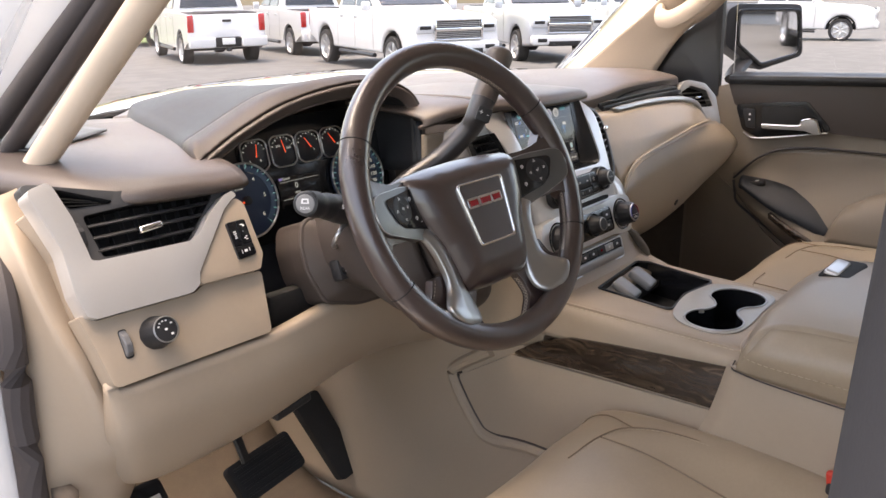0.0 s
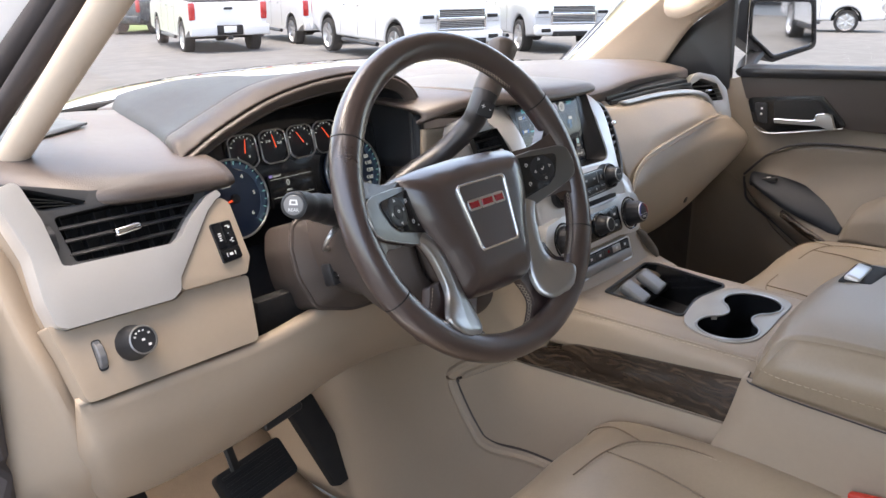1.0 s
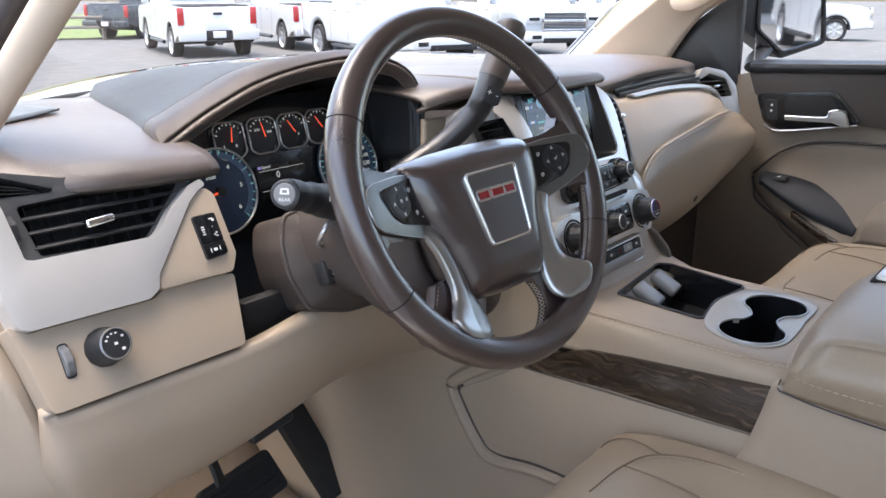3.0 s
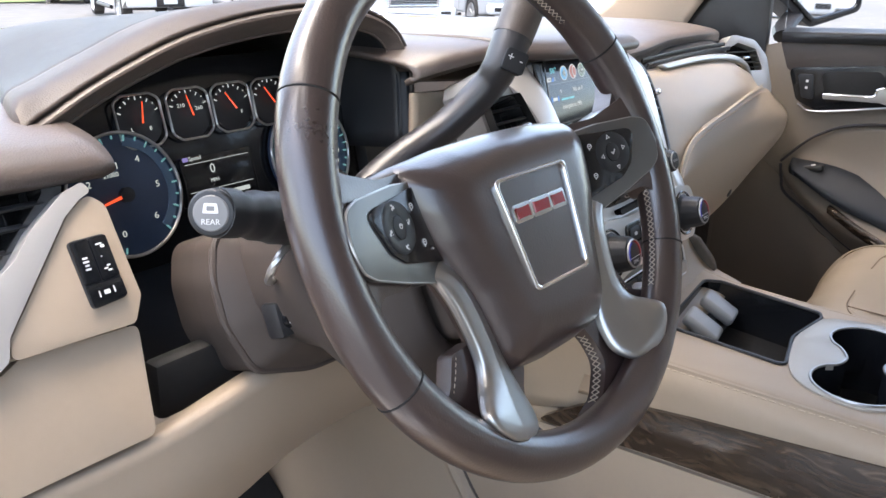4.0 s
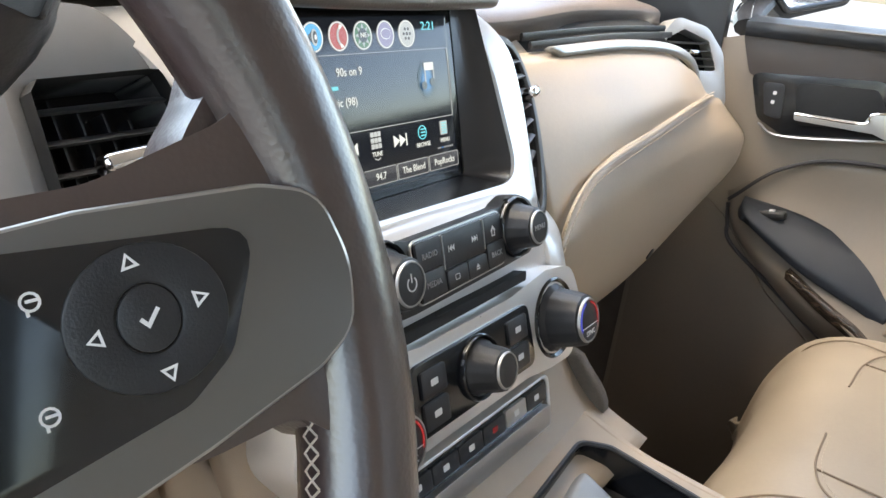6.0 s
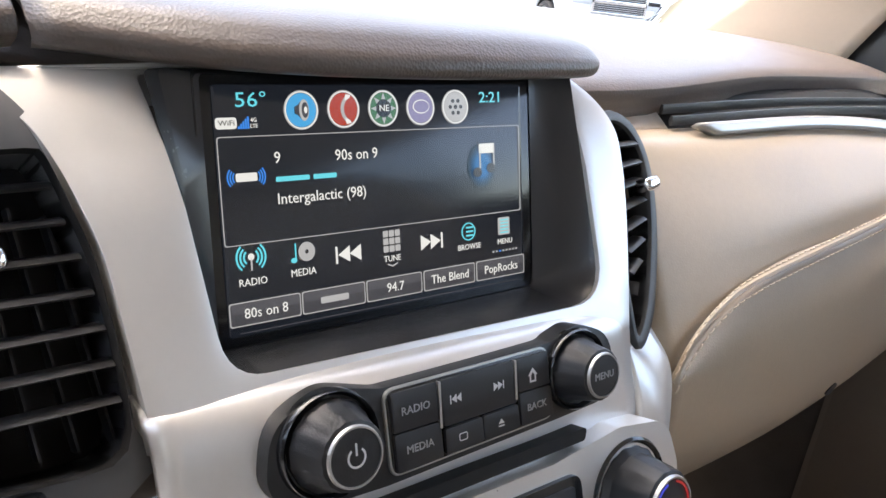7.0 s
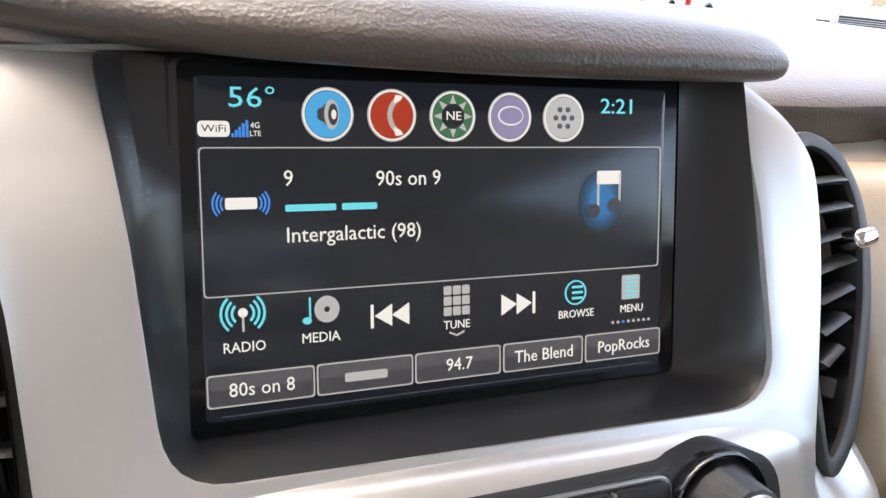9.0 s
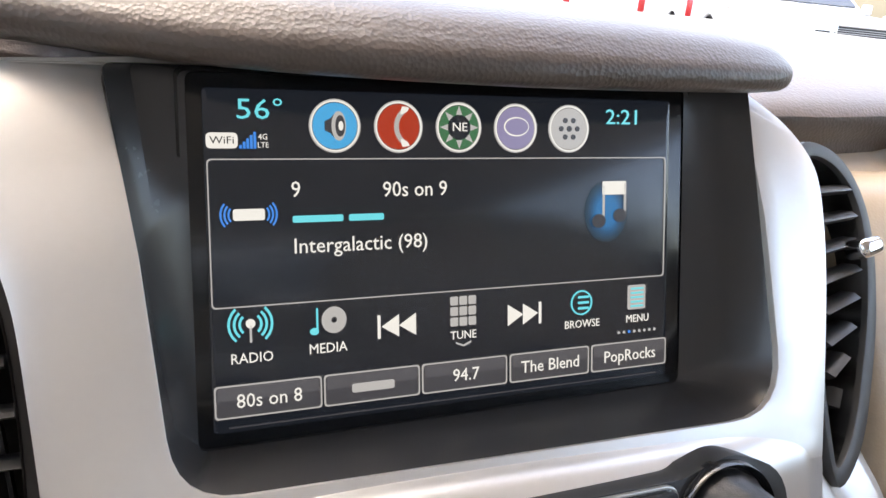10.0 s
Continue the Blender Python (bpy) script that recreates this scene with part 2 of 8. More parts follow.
def lathe(profile, m=Matrix(), n=40, ribs=0, rib_depth=0.0):
    """Turned about w: profile of (radius, height)."""
    bm = bmesh.new()
    rings = []
    for r, z in profile:
        ring = []
        for i in range(n):
            a = 2 * math.pi * i / n
            rr = r * (1 - (rib_depth if ribs and (i * ribs // n) % 2 and r > 0.6 * max(p[0] for p in profile) else 0))
            ring.append(bm.verts.new((rr * math.cos(a), rr * math.sin(a), z)))
        rings.append(ring)
    for a, b in zip(rings, rings[1:]):
        for i in range(n):
            bm.faces.new((a[i - 1], a[i], b[i], b[i - 1]))
    for ring, rev in ((rings[0], True), (rings[-1], False)):
        if (ring[0].co - ring[n // 2].co).length > 1e-5:
            bm.faces.new(ring[::-1] if rev else ring)
    bmesh.ops.remove_doubles(bm, verts=bm.verts, dist=1e-6)
    bmesh.ops.recalc_face_normals(bm, faces=bm.faces)
    bm.transform(m)
    return bm


def spline(pts, n, closed=False):
    """A smooth curve through the points."""
    pts = [Vector(p) for p in pts]
    k = len(pts)
    out = []
    for i in range(k if closed else k - 1):
        p1, p2 = pts[i], pts[(i + 1) % k]
        p0 = pts[i - 1] if closed or i else p1 + (p1 - p2)
        p3 = pts[(i + 2) % k] if closed or i + 2 < k else p2 + (p2 - p1)
        for j in range(n):
            t = j / n
            out.append(0.5 * ((2 * p1) + (p2 - p0) * t + (2 * p0 - 5 * p1 + 4 * p2 - p3) * t * t + (3 * p1 - p0 - 3 * p2 + p3) * t ** 3))
    if not closed:
        out.append(pts[-1])
    return out


def tube(path, r, sides=10, closed=False, r2=None, up=(0, 0, 1), m=Matrix(), radii=None, bm=None):
    """A rod along a path; r across, r2 along the up side."""
    own = bmesh.new()
    path = [Vector(p) for p in path]
    k = len(path)
    rings = []
    for i in range(k):
        d = (path[(i + 1) % k] - path[i - 1]) if closed else (path[min(i + 1, k - 1)] - path[max(i - 1, 0)])
        d.normalize()
        a = d.cross(Vector(up)).normalized()
        b = a.cross(d).normalized()
        s = radii[i] if radii else 1.0
        rings.append([own.verts.new(path[i] + s * (r * math.cos(2 * math.pi * j / sides) * a + (r2 or r) * math.sin(2 * math.pi * j / sides) * b)) for j in range(sides)])
    for i in range(k if closed else k - 1):
        p, q = rings[i], rings[(i + 1) % k]
        for j in range(sides):
            own.faces.new((p[j - 1], p[j], q[j], q[j - 1]))
    if not closed:
        own.faces.new(rings[0])
        own.faces.new(rings[-1][::-1])
    bmesh.ops.recalc_face_normals(own, faces=own.faces)
    own.transform(m)
    return own if bm is None else merge(bm, own)


def surf(rows, nu=6, nv=6, m=Matrix(), face=(-0.6, -0.45, 1.35)):
    """A smooth sheet through a grid of control points (rows of equal length), facing that place."""
    across = [spline(r, nu) for r in rows]
    cols = [spline([r[i] for r in across], nv) for i in range(len(across[0]))]
    bm = bmesh.new()
    vs = [[bm.verts.new(p) for p in c] for c in cols]
    for a, b in zip(vs, vs[1:]):
        for j in range(len(a) - 1):
            bm.faces.new((a[j], a[j + 1], b[j + 1], b[j]))
    bm.transform(m)
    bmesh.ops.recalc_face_normals(bm, faces=bm.faces)
    cabin = Vector(face)  # thickness goes behind the sheet
    if sum(f.normal.dot(cabin - f.calc_center_median()) for f in bm.faces) < 0:
        bmesh.ops.reverse_faces(bm, faces=bm.faces)
    return bm


def dome(outline, w0, h, depth, m=Matrix(), rings=9, power=2.6, sharp=0.0):
    """A cushion-shaped cover: the outline at w0 swelling to w0 + h, with a skirt of that depth."""
    bm = bmesh.new()
    cx, cy = sum(p[0] for p in outline) / len(outline), sum(p[1] for p in outline) / len(outline)
    loops = [[bm.verts.new((x, y, w0 - depth)) for x, y in outline]]
    for k in range(rings):
        s = math.cos(math.pi / 2 * k / rings) if k else 1.0
        s = 1 - (k / rings) ** 1.6
        loops.append([bm.verts.new((cx + (x - cx) * s, cy + (y - cy) * s, w0 + h * (1 - s ** power))) for x, y in outline])
    for a, b in zip(loops, loops[1:]):
        for i in range(len(a)):
            bm.faces.new((a[i - 1], a[i], b[i], b[i - 1]))
    bm.faces.new(loops[-1])
    bmesh.ops.recalc_face_normals(bm, faces=bm.faces)
    bm.transform(m)
    return bm


def lettering(text, size, m, mat, parent, name="lettering", x=0.0, y=0.0, w=0.0, centre=True, thick=0.0002, stretch=1.0, label=""):
    """Words in the built-in font on a panel frame, as a thin mesh."""
    cu = bpy.data.curves.new("words", "FONT")
    cu.body, cu.size, cu.extrude, cu.resolution_u = text, size, thick, 2
    cu.align_x, cu.align_y = ("CENTER" if centre else "LEFT"), "CENTER"
    tmp = bpy.data.objects.new("words", cu)
    me = bpy.data.meshes.new_from_object(tmp)
    bpy.data.objects.remove(tmp)
    bpy.data.curves.remove(cu)
    me.transform(m @ Matrix.Translation((x, y, w)) @ Matrix.Diagonal((stretch, 1, 1, 1)))
    me.materials.clear()
    me.materials.append(mat)
    ob = new(name, me)
    ob.parent = parent
    if label:
        ob["label"] = label
    return ob


def stitches(path, up, mat, parent, length=0.006, gap=0.003, r=0.0006, name="stitching"):
    """A row of single stitches along a curve, in one mesh."""
    bm = bmesh.new()
    path = [Vector(p) for p in path]
    acc, start = 0.0, None
    for a, b in zip(path, path[1:]):
        d = (b - a).length
        pos = 0.0
        while pos + length < d + 1e-9:
            s, e = a + (b - a) * (pos / d), a + (b - a) * ((pos + length) / d)
            lift = Vector(up) * r * 1.4
            tube([s, s + (e - s) * 0.3 + lift, s + (e - s) * 0.7 + lift, e], r, 4, up=(0.3, 0.5, 0.8), bm=bm)
            pos += length + gap
    return part(name, bm, mat, parent, smooth=60)


def evenly(path, step):
    """The path cut into equal steps."""
    path = [Vector(p) for p in path]
    out, left = [path[0].copy()], step
    for a, b in zip(path, path[1:]):
        d = (b - a).length
        pos = 0.0
        while d - pos >= left:
            pos += left
            out.append(a + (b - a) * (pos / d))
            left = step
        left -= d - pos
    return out

# ---------------------------------------------------------------- ground and far lot
SLOPE = Vector((0.62, 0.78))


def ground_z(x, y):
    return -0.0195 * (SLOPE.x * x + SLOPE.y * y)


def asphalt_material():
    m = bpy.data.materials.new("asphalt")
    m.use_nodes = True
    n, link = m.node_tree.nodes, m.node_tree.links.new
    b = n["Principled BSDF"]
    b.inputs["Roughness"].default_value = 0.85
    co = n.new("ShaderNodeTexCoord")
    noises = []
    for size, det in ((0.05, 3), (2.2, 8), (60, 3)):
        t = n.new("ShaderNodeTexNoise")
        t.inputs["Scale"].default_value = size
        t.inputs["Detail"].default_value = det
        link(co.outputs["Object"], t.inputs["Vector"])
        noises.append(t)
    a = n.new("ShaderNodeMath")
    a.operation = "ADD"
    link(noises[0].outputs[0], a.inputs[0])
    link(noises[1].outputs[0], a.inputs[1])
    c = n.new("ShaderNodeMath")
    c.operation = "MULTIPLY_ADD"
    c.inputs[1].default_value = 0.5
    link(noises[2].outputs[0], c.inputs[0])
    link(a.outputs[0], c.inputs[2])
    r = n.new("ShaderNodeValToRGB")
    r.color_ramp.elements[0].position, r.color_ramp.elements[0].color = 0.35, (0.098, 0.099, 0.098, 1)
    r.color_ramp.elements[1].position, r.color_ramp.elements[1].color = 0.8, (0.145, 0.146, 0.143, 1)
    mr = n.new("ShaderNodeMapRange")
    mr.inputs["From Min"].default_value, mr.inputs["From Max"].default_value = 0.8, 1.7
    link(c.outputs[0], mr.inputs["Value"])
    link(mr.outputs[0], r.inputs[0])
    link(r.outputs[0], b.inputs["Base Color"])
    return m


ASPHALT = asphalt_material()
GRASS = material("lawn grass", (0.12, 0.17, 0.045), 0.9, grain=0.6, grain_size=60, spread=0.3, spread_size=1.5)

bm = bmesh.new()
vs = [bm.verts.new((x, y, ground_z(x, y))) for x, y in ((-900, -900), (900, -900), (900, 900), (-900, 900))]
bm.faces.new(vs)
ground = tagged(part("ground", bm, ASPHALT, smooth=0), "sunlit grey worn asphalt of a car lot", "ground", kind="structure")


def patch(name, pts, mat, lift):
    bm = bmesh.new()
    bm.faces.new([bm.verts.new((x, y, ground_z(x, y) + lift)) for x, y in pts])
    return part(name, bm, mat, smooth=0)


lawn = patch("lawn", [(6, 30), (22, 29.2), (60, 60), (10, 120)], GRASS, 0.05)
tagged(lawn, "strip of green mown lawn beyond the lot", "lawn", kind="stuff")

# ---------------------------------------------------------------- car body shell
shell = thing("car_body", "white painted sport utility vehicle body round the cabin", "car body", kind="structure")
# bonnet ahead of the windscreen
part("bonnet", surf([[(-0.85, 0.80, 1.08), (-0.45, 0.92, 1.11), (0, 0.94, 1.12), (0.45, 0.92, 1.11), (0.85, 0.80, 1.08)],
                     [(-0.9, 1.3, 1.03), (-0.45, 1.35, 1.06), (0, 1.35, 1.07), (0.45, 1.35, 1.06), (0.9, 1.3, 1.03)],
                     [(-0.92, 1.9, 0.95), (-0.45, 2.0, 0.98), (0, 2.02, 0.99), (0.45, 2.0, 0.98), (0.92, 1.9, 0.95)],
                     [(-0.9, 2.1, 0.6), (-0.45, 2.25, 0.6), (0, 2.28, 0.6), (0.45, 2.25, 0.6), (0.9, 2.1, 0.6)]]), WHITE, shell, "white bonnet", solid=0.02)
# roof and headliner
part("headliner", surf([[(-0.72, 0.0, 1.68), (-0.4, 0.06, 1.75), (0, 0.10, 1.77), (0.4, 0.06, 1.75), (0.72, 0.0, 1.68)], [(-0.80, -0.7, 1.70), (-0.5, -0.7, 1.82), (0, -0.7, 1.86), (0.5, -0.7, 1.82), (0.80, -0.7, 1.70)],
                        [(-0.82, -2.6, 1.68), (-0.5, -2.6, 1.80), (0, -2.6, 1.84), (0.5, -2.6, 1.80), (0.82, -2.6, 1.68)]]), LINING, shell, "cream headliner", solid=0.03)
part("roof_rail", block(0.16, 2.5, 0.07, Matrix.Translation((-0.88, -1.35, 1.69)), 0.03, 3), WHITE, shell, "white roof rail over the doors")
part("rear_wall", block(1.8, 0.04, 0.80, Matrix.Translation((0, -2.6, 0.82)), 0.01), CREAM, shell, "tan lower rear of the cabin")
for sx in (-1, 1):
    part("rear_side", block(0.05, 1.66, 0.82, Matrix.Translation((sx * 0.93, -1.78, 0.84)), 0.01), TAN, shell, "tan side trim")
    rw = part("rear_window", block(0.006, 1.62, 0.46, Matrix.Translation((sx * 0.90, -1.78, 1.48)) @ Matrix.Rotation(radians(-12 * sx), 4, "Y"), 0.0), SMOKE, shell, "smoked privacy glass")
    rw.visible_shadow = False
rw = part("rear_window", block(1.62, 0.006, 0.46, Matrix.Translation((0, -2.58, 1.45)), 0.0), SMOKE, shell, "smoked rear glass")
rw.visible_shadow = False
part("sill", block(0.16, 2.6, 0.22, Matrix.Translation((-0.93, -0.3, 0.42)), 0.03), WHITE, shell, "white door sill")
part("fender", surf([[(-0.93, 0.42, 0.3), (-0.94, 0.42, 0.8), (-0.93, 0.42, 1.14)], [(-0.98, 0.9, 0.3), (-1.0, 0.9, 0.8), (-0.96, 0.9, 1.15)],
                     [(-0.98, 2.0, 0.3), (-1.0, 2.0, 0.8), (-0.94, 2.0, 1.06)]]), WHITE, shell, "white front wing", solid=0.01)

# driver's windscreen pillar: cream trim, twin dark seals and the white outer skin
pillar = thing("windscreen_pillar", "cream windscreen pillar with dark weather strips and white outer skin", "pillar", kind="structure")


def strip(name, a, b, width, thick, mat, label, out=Vector((-0.75, -0.65, 0.1)), bulge=0.5):
    """A rounded bar from a to b: width across the pillar, thick through it."""
    a, b = Vector(a), Vector(b)
    d = (b - a).normalized()
    side = d.cross(out).normalized()
    nrm = side.cross(d).normalized()
    bm = bmesh.new()
    rings = []
    for p in spline([a, a.lerp(b, 0.33) + nrm * 0.004, a.lerp(b, 0.66) + nrm * 0.004, b], 5):
        rings.append([bm.verts.new(p + side * width / 2 * math.cos(t) * (1 if abs(math.cos(t)) < 0.9 else 1) + nrm * thick * math.sin(t)) for t in [2 * math.pi * i / 16 for i in range(16)]])
    for r, q in zip(rings, rings[1:]):
        for j in range(16):
            bm.faces.new((r[j - 1], r[j], q[j], q[j - 1]))
    bmesh.ops.recalc_face_normals(bm, faces=bm.faces)
    return part(name, bm, mat, pillar, label)


strip("pillar_trim", (-0.782, 0.245, 1.25), (-0.718, -0.17, 1.60), 0.036, 0.014, CREAM, "cream moulded pillar cover")
strip("weather_strip", (-0.780, 0.34, 1.25), (-0.717, -0.095, 1.589), 0.026, 0.014, SEAL, "inner door seal")
strip("weather_strip", (-0.780, 0.415, 1.254), (-0.7246, -0.071, 1.582), 0.030, 0.016, SEAL, "outer door seal")
strip("pillar_skin", (-0.802, 0.58, 1.235), (-0.756, 0.024, 1.565), 0.112, 0.012, WHITE, "white painted pillar")
# rear edge of the driver's doorway, close beside the first view
part("lower_seal", tube(spline([(-0.805, 0.37, 1.24), (-0.86, 0.22, 1.21), (-0.90, 0.10, 1.13), (-0.905, 0.095, 0.95), (-0.905, 0.09, 0.7), (-0.90, 0.0, 0.5)], 8), 0.016, 10), SEAL, pillar, "door seal down the hinge side")
part("hinge_jamb", surf([[(-0.915, 0.11, 1.16), (-0.92, 0.10, 0.9), (-0.92, 0.08, 0.5)], [(-1.0, 0.20, 1.18), (-1.01, 0.18, 0.9), (-1.01, 0.16, 0.5)]]), WHITE, pillar, "white painted hinge jamb", solid=0.01)

rear_pillar = thing("door_pillar", "dark grey trimmed pillar behind the driver's doorway", "pillar", kind="structure")
part("pillar_cover", surf([[(-0.79, -0.76, 0.45), (-0.79, -0.76, 1.1), (-0.77, -0.78, 1.68)], [(-0.805, -0.728, 0.45), (-0.805, -0.726, 1.1), (-0.785, -0.735, 1.68)], [(-0.88, -0.735, 0.45), (-0.88, -0.735, 1.1), (-0.82, -0.74, 1.68)],
                           [(-0.92, -0.80, 0.45), (-0.92, -0.80, 1.1), (-0.86, -0.80, 1.68)], [(-0.92, -1.0, 0.45), (-0.92, -1.0, 1.1), (-0.86, -1.0, 1.68)]]), material("grey pillar trim", (0.045, 0.045, 0.05), 0.9, grain=0.2, spread=0.08, spec=0.15), rear_pillar, solid=0.015)

# passenger-side pillar
rp = thing("windscreen_pillar", "cream windscreen pillar above the passenger dash", "pillar", kind="structure")
part("pillar_trim", surf([[(0.80, 0.43, 1.225), (0.82, 0.34, 1.225), (0.86, 0.22, 1.225)], [(0.80, 0.30, 1.33), (0.815, 0.22, 1.345), (0.85, 0.135, 1.345)],
                          [(0.775, 0.17, 1.43), (0.78, 0.10, 1.445), (0.83, 0.02, 1.43)], [(0.68, -0.12, 1.68), (0.70, -0.16, 1.69), (0.75, -0.22, 1.68)]]), CREAM, rp, "cream moulded pillar cover", solid=0.02)
part("grab_handle", tube(spline([(0.79, 0.17, 1.405), (0.755, 0.155, 1.39), (0.74, 0.11, 1.39), (0.725, 0.04, 1.43), (0.70, -0.06, 1.52), (0.71, -0.12, 1.60)], 8), 0.013, 10, r2=0.022), CREAM, rp, "cream grab handle")

# windscreen: one bowed pane with a black printed border at its foot
screen_glass = thing("windshield", "clear bowed windscreen glass", "windscreen", kind="structure")
gl = part("pane", surf([[(-0.84, 0.46, 1.20), (-0.40, 0.78, 1.215), (0, 0.84, 1.22), (0.40, 0.78, 1.215), (0.84, 0.46, 1.20)],
                        [(-0.80, 0.18, 1.44), (-0.38, 0.46, 1.48), (0, 0.52, 1.49), (0.38, 0.46, 1.48), (0.80, 0.18, 1.44)],
                        [(-0.72, -0.08, 1.70), (-0.34, 0.10, 1.75), (0, 0.13, 1.76), (0.34, 0.10, 1.75), (0.72, -0.08, 1.70)]]), GLASS, screen_glass, solid=0.004)
gl.visible_shadow = False
part("black_border", tube(spline([(-0.765, 0.44, 1.238), (-0.62, 0.60, 1.238), (-0.40, 0.755, 1.225), (0, 0.825, 1.225), (0.40, 0.755, 1.225), (0.76, 0.47, 1.22)], 8), 0.012, 8, r2=0.008), RUBBER, screen_glass, "black rubber edge")

# ---------------------------------------------------------------- floor and footwell
floor = tagged(part("floor", surf([[(-0.9, 0.75, 0.72), (-0.5, 0.75, 0.72), (-0.2, 0.75, 0.72)], [(-0.9, 0.5, 0.47), (-0.5, 0.5, 0.45), (-0.2, 0.5, 0.45)],
                                  [(-0.9, 0.1, 0.44), (-0.5, 0.1, 0.43), (-0.2, 0.1, 0.43)], [(-0.9, -1.0, 0.44), (-0.5, -1.0, 0.43), (-0.2, -1.0, 0.43)]]), CARPET, solid=0.03),
               "tan carpeted footwell floor", "carpet", kind="structure")
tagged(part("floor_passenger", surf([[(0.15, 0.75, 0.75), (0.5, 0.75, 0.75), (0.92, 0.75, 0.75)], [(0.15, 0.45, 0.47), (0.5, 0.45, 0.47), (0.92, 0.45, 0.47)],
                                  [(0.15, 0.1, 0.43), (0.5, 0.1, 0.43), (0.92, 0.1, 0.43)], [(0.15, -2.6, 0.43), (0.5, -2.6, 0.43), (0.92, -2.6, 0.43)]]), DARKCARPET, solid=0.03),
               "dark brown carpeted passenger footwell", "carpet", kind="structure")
firewall = tagged(part("firewall", block(1.8, 0.04, 0.75, Matrix.Translation((0, 0.80, 0.79)), 0.01), CARPET), "tan carpeted bulkhead behind the dash", "bulkhead", kind="structure")
kick = tagged(part("kick_panel", surf([[(-0.805, 0.225, 1.238), (-0.850, 0.19, 1.238), (-0.862, 0.21, 1.238), (-0.88, 0.235, 1.238)], [(-0.823, 0.145, 1.190), (-0.868, 0.11, 1.19), (-0.88, 0.13, 1.19), (-0.90, 0.15, 1.19)], [(-0.820, 0.100, 1.120), (-0.865, 0.065, 1.12), (-0.878, 0.09, 1.12), (-0.90, 0.12, 1.12)], [(-0.805, 0.070, 1.050), (-0.850, 0.035, 1.05), (-0.872, 0.07, 1.05), (-0.90, 0.11, 1.05)],
                                      [(-0.781, 0.070, 0.950), (-0.826, 0.035, 0.95), (-0.862, 0.07, 0.95), (-0.90, 0.105, 0.95)], [(-0.752, 0.125, 0.865), (-0.797, 0.09, 0.865), (-0.85, 0.095, 0.86), (-0.90, 0.105, 0.86)], [(-0.795, 0.165, 0.700), (-0.84, 0.13, 0.70), (-0.87, 0.11, 0.70), (-0.90, 0.11, 0.70)], [(-0.805, 0.165, 0.440), (-0.85, 0.13, 0.44), (-0.876, 0.11, 0.44), (-0.90, 0.11, 0.44)]]), TAN, solid=0.015),
              "tan plastic kick panel at the end of the dash", "kick panel", kind="structure")

tagged(part("kick_panel_inner", surf([[(-0.865, 0.07, 0.90), (-0.865, 0.4, 0.90), (-0.865, 0.78, 0.9)], [(-0.87, 0.08, 0.65), (-0.87, 0.4, 0.65), (-0.87, 0.78, 0.65)], [(-0.87, 0.09, 0.42), (-0.87, 0.4, 0.42), (-0.87, 0.78, 0.42)]]), CARPET, solid=0.02),
                 "tan carpeted side of the driver's footwell", "kick panel", kind="structure")
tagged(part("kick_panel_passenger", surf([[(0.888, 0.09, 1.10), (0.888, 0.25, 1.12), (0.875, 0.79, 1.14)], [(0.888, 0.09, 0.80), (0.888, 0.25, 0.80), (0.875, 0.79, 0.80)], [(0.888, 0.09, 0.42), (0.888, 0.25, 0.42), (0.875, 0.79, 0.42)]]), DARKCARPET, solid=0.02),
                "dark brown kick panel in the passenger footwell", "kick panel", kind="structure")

# the driver's door, standing open ahead of the doorway
open_door = thing("driver_door", "white driver's door standing wide open", "car door", kind="structure")
DR = Matrix.Translation((-0.98, 0.46, 0)) @ Matrix.Rotation(radians(-62), 4, "Z")
part("door_skin", block(0.05, 1.12, 0.78, DR @ Matrix.Translation((0.0, -0.56, 0.83)), 0.02, 3), WHITE, open_door, "white painted door skin")
part("door_trim", block(0.07, 1.06, 0.70, DR @ Matrix.Translation((0.06, -0.56, 0.84)), 0.03, 3), TAN, open_door, "tan door trim")
part("window_frame", tube([DR @ Vector(p) for p in spline([(0, -0.02, 1.22), (0.03, -0.40, 1.60), (0.05, -0.62, 1.68), (0.05, -1.05, 1.68), (0.02, -1.10, 1.22)], 6)], 0.025, 8), BLACK, open_door, "black window frame")

# ---------------------------------------------------------------- dashboard
dash = thing("dashboard", "tan and dark brown dashboard with satin silver trim", "dashboard")
# long top pad under the windscreen
part("top_pad", surf([[(-0.45, 0.33, 1.225), (-0.20, 0.30, 1.225), (0.14, 0.06, 1.225), (0.45, 0.07, 1.235), (0.72, 0.085, 1.232), (0.84, 0.13, 1.215)],
                      [(-0.45, 0.36, 1.25), (-0.20, 0.33, 1.255), (0.14, 0.085, 1.256), (0.45, 0.09, 1.262), (0.72, 0.105, 1.255), (0.84, 0.16, 1.24)],
                      [(-0.45, 0.44, 1.255), (-0.20, 0.46, 1.268), (0.14, 0.34, 1.275), (0.45, 0.32, 1.272), (0.72, 0.28, 1.262), (0.86, 0.26, 1.25)],
                      [(-0.48, 0.60, 1.245), (-0.25, 0.80, 1.238), (0.14, 0.82, 1.238), (0.45, 0.74, 1.238), (0.66, 0.62, 1.235), (0.88, 0.40, 1.225)]], 8, 8), PAD, dash, "dark brown grained top pad", solid=0.02)

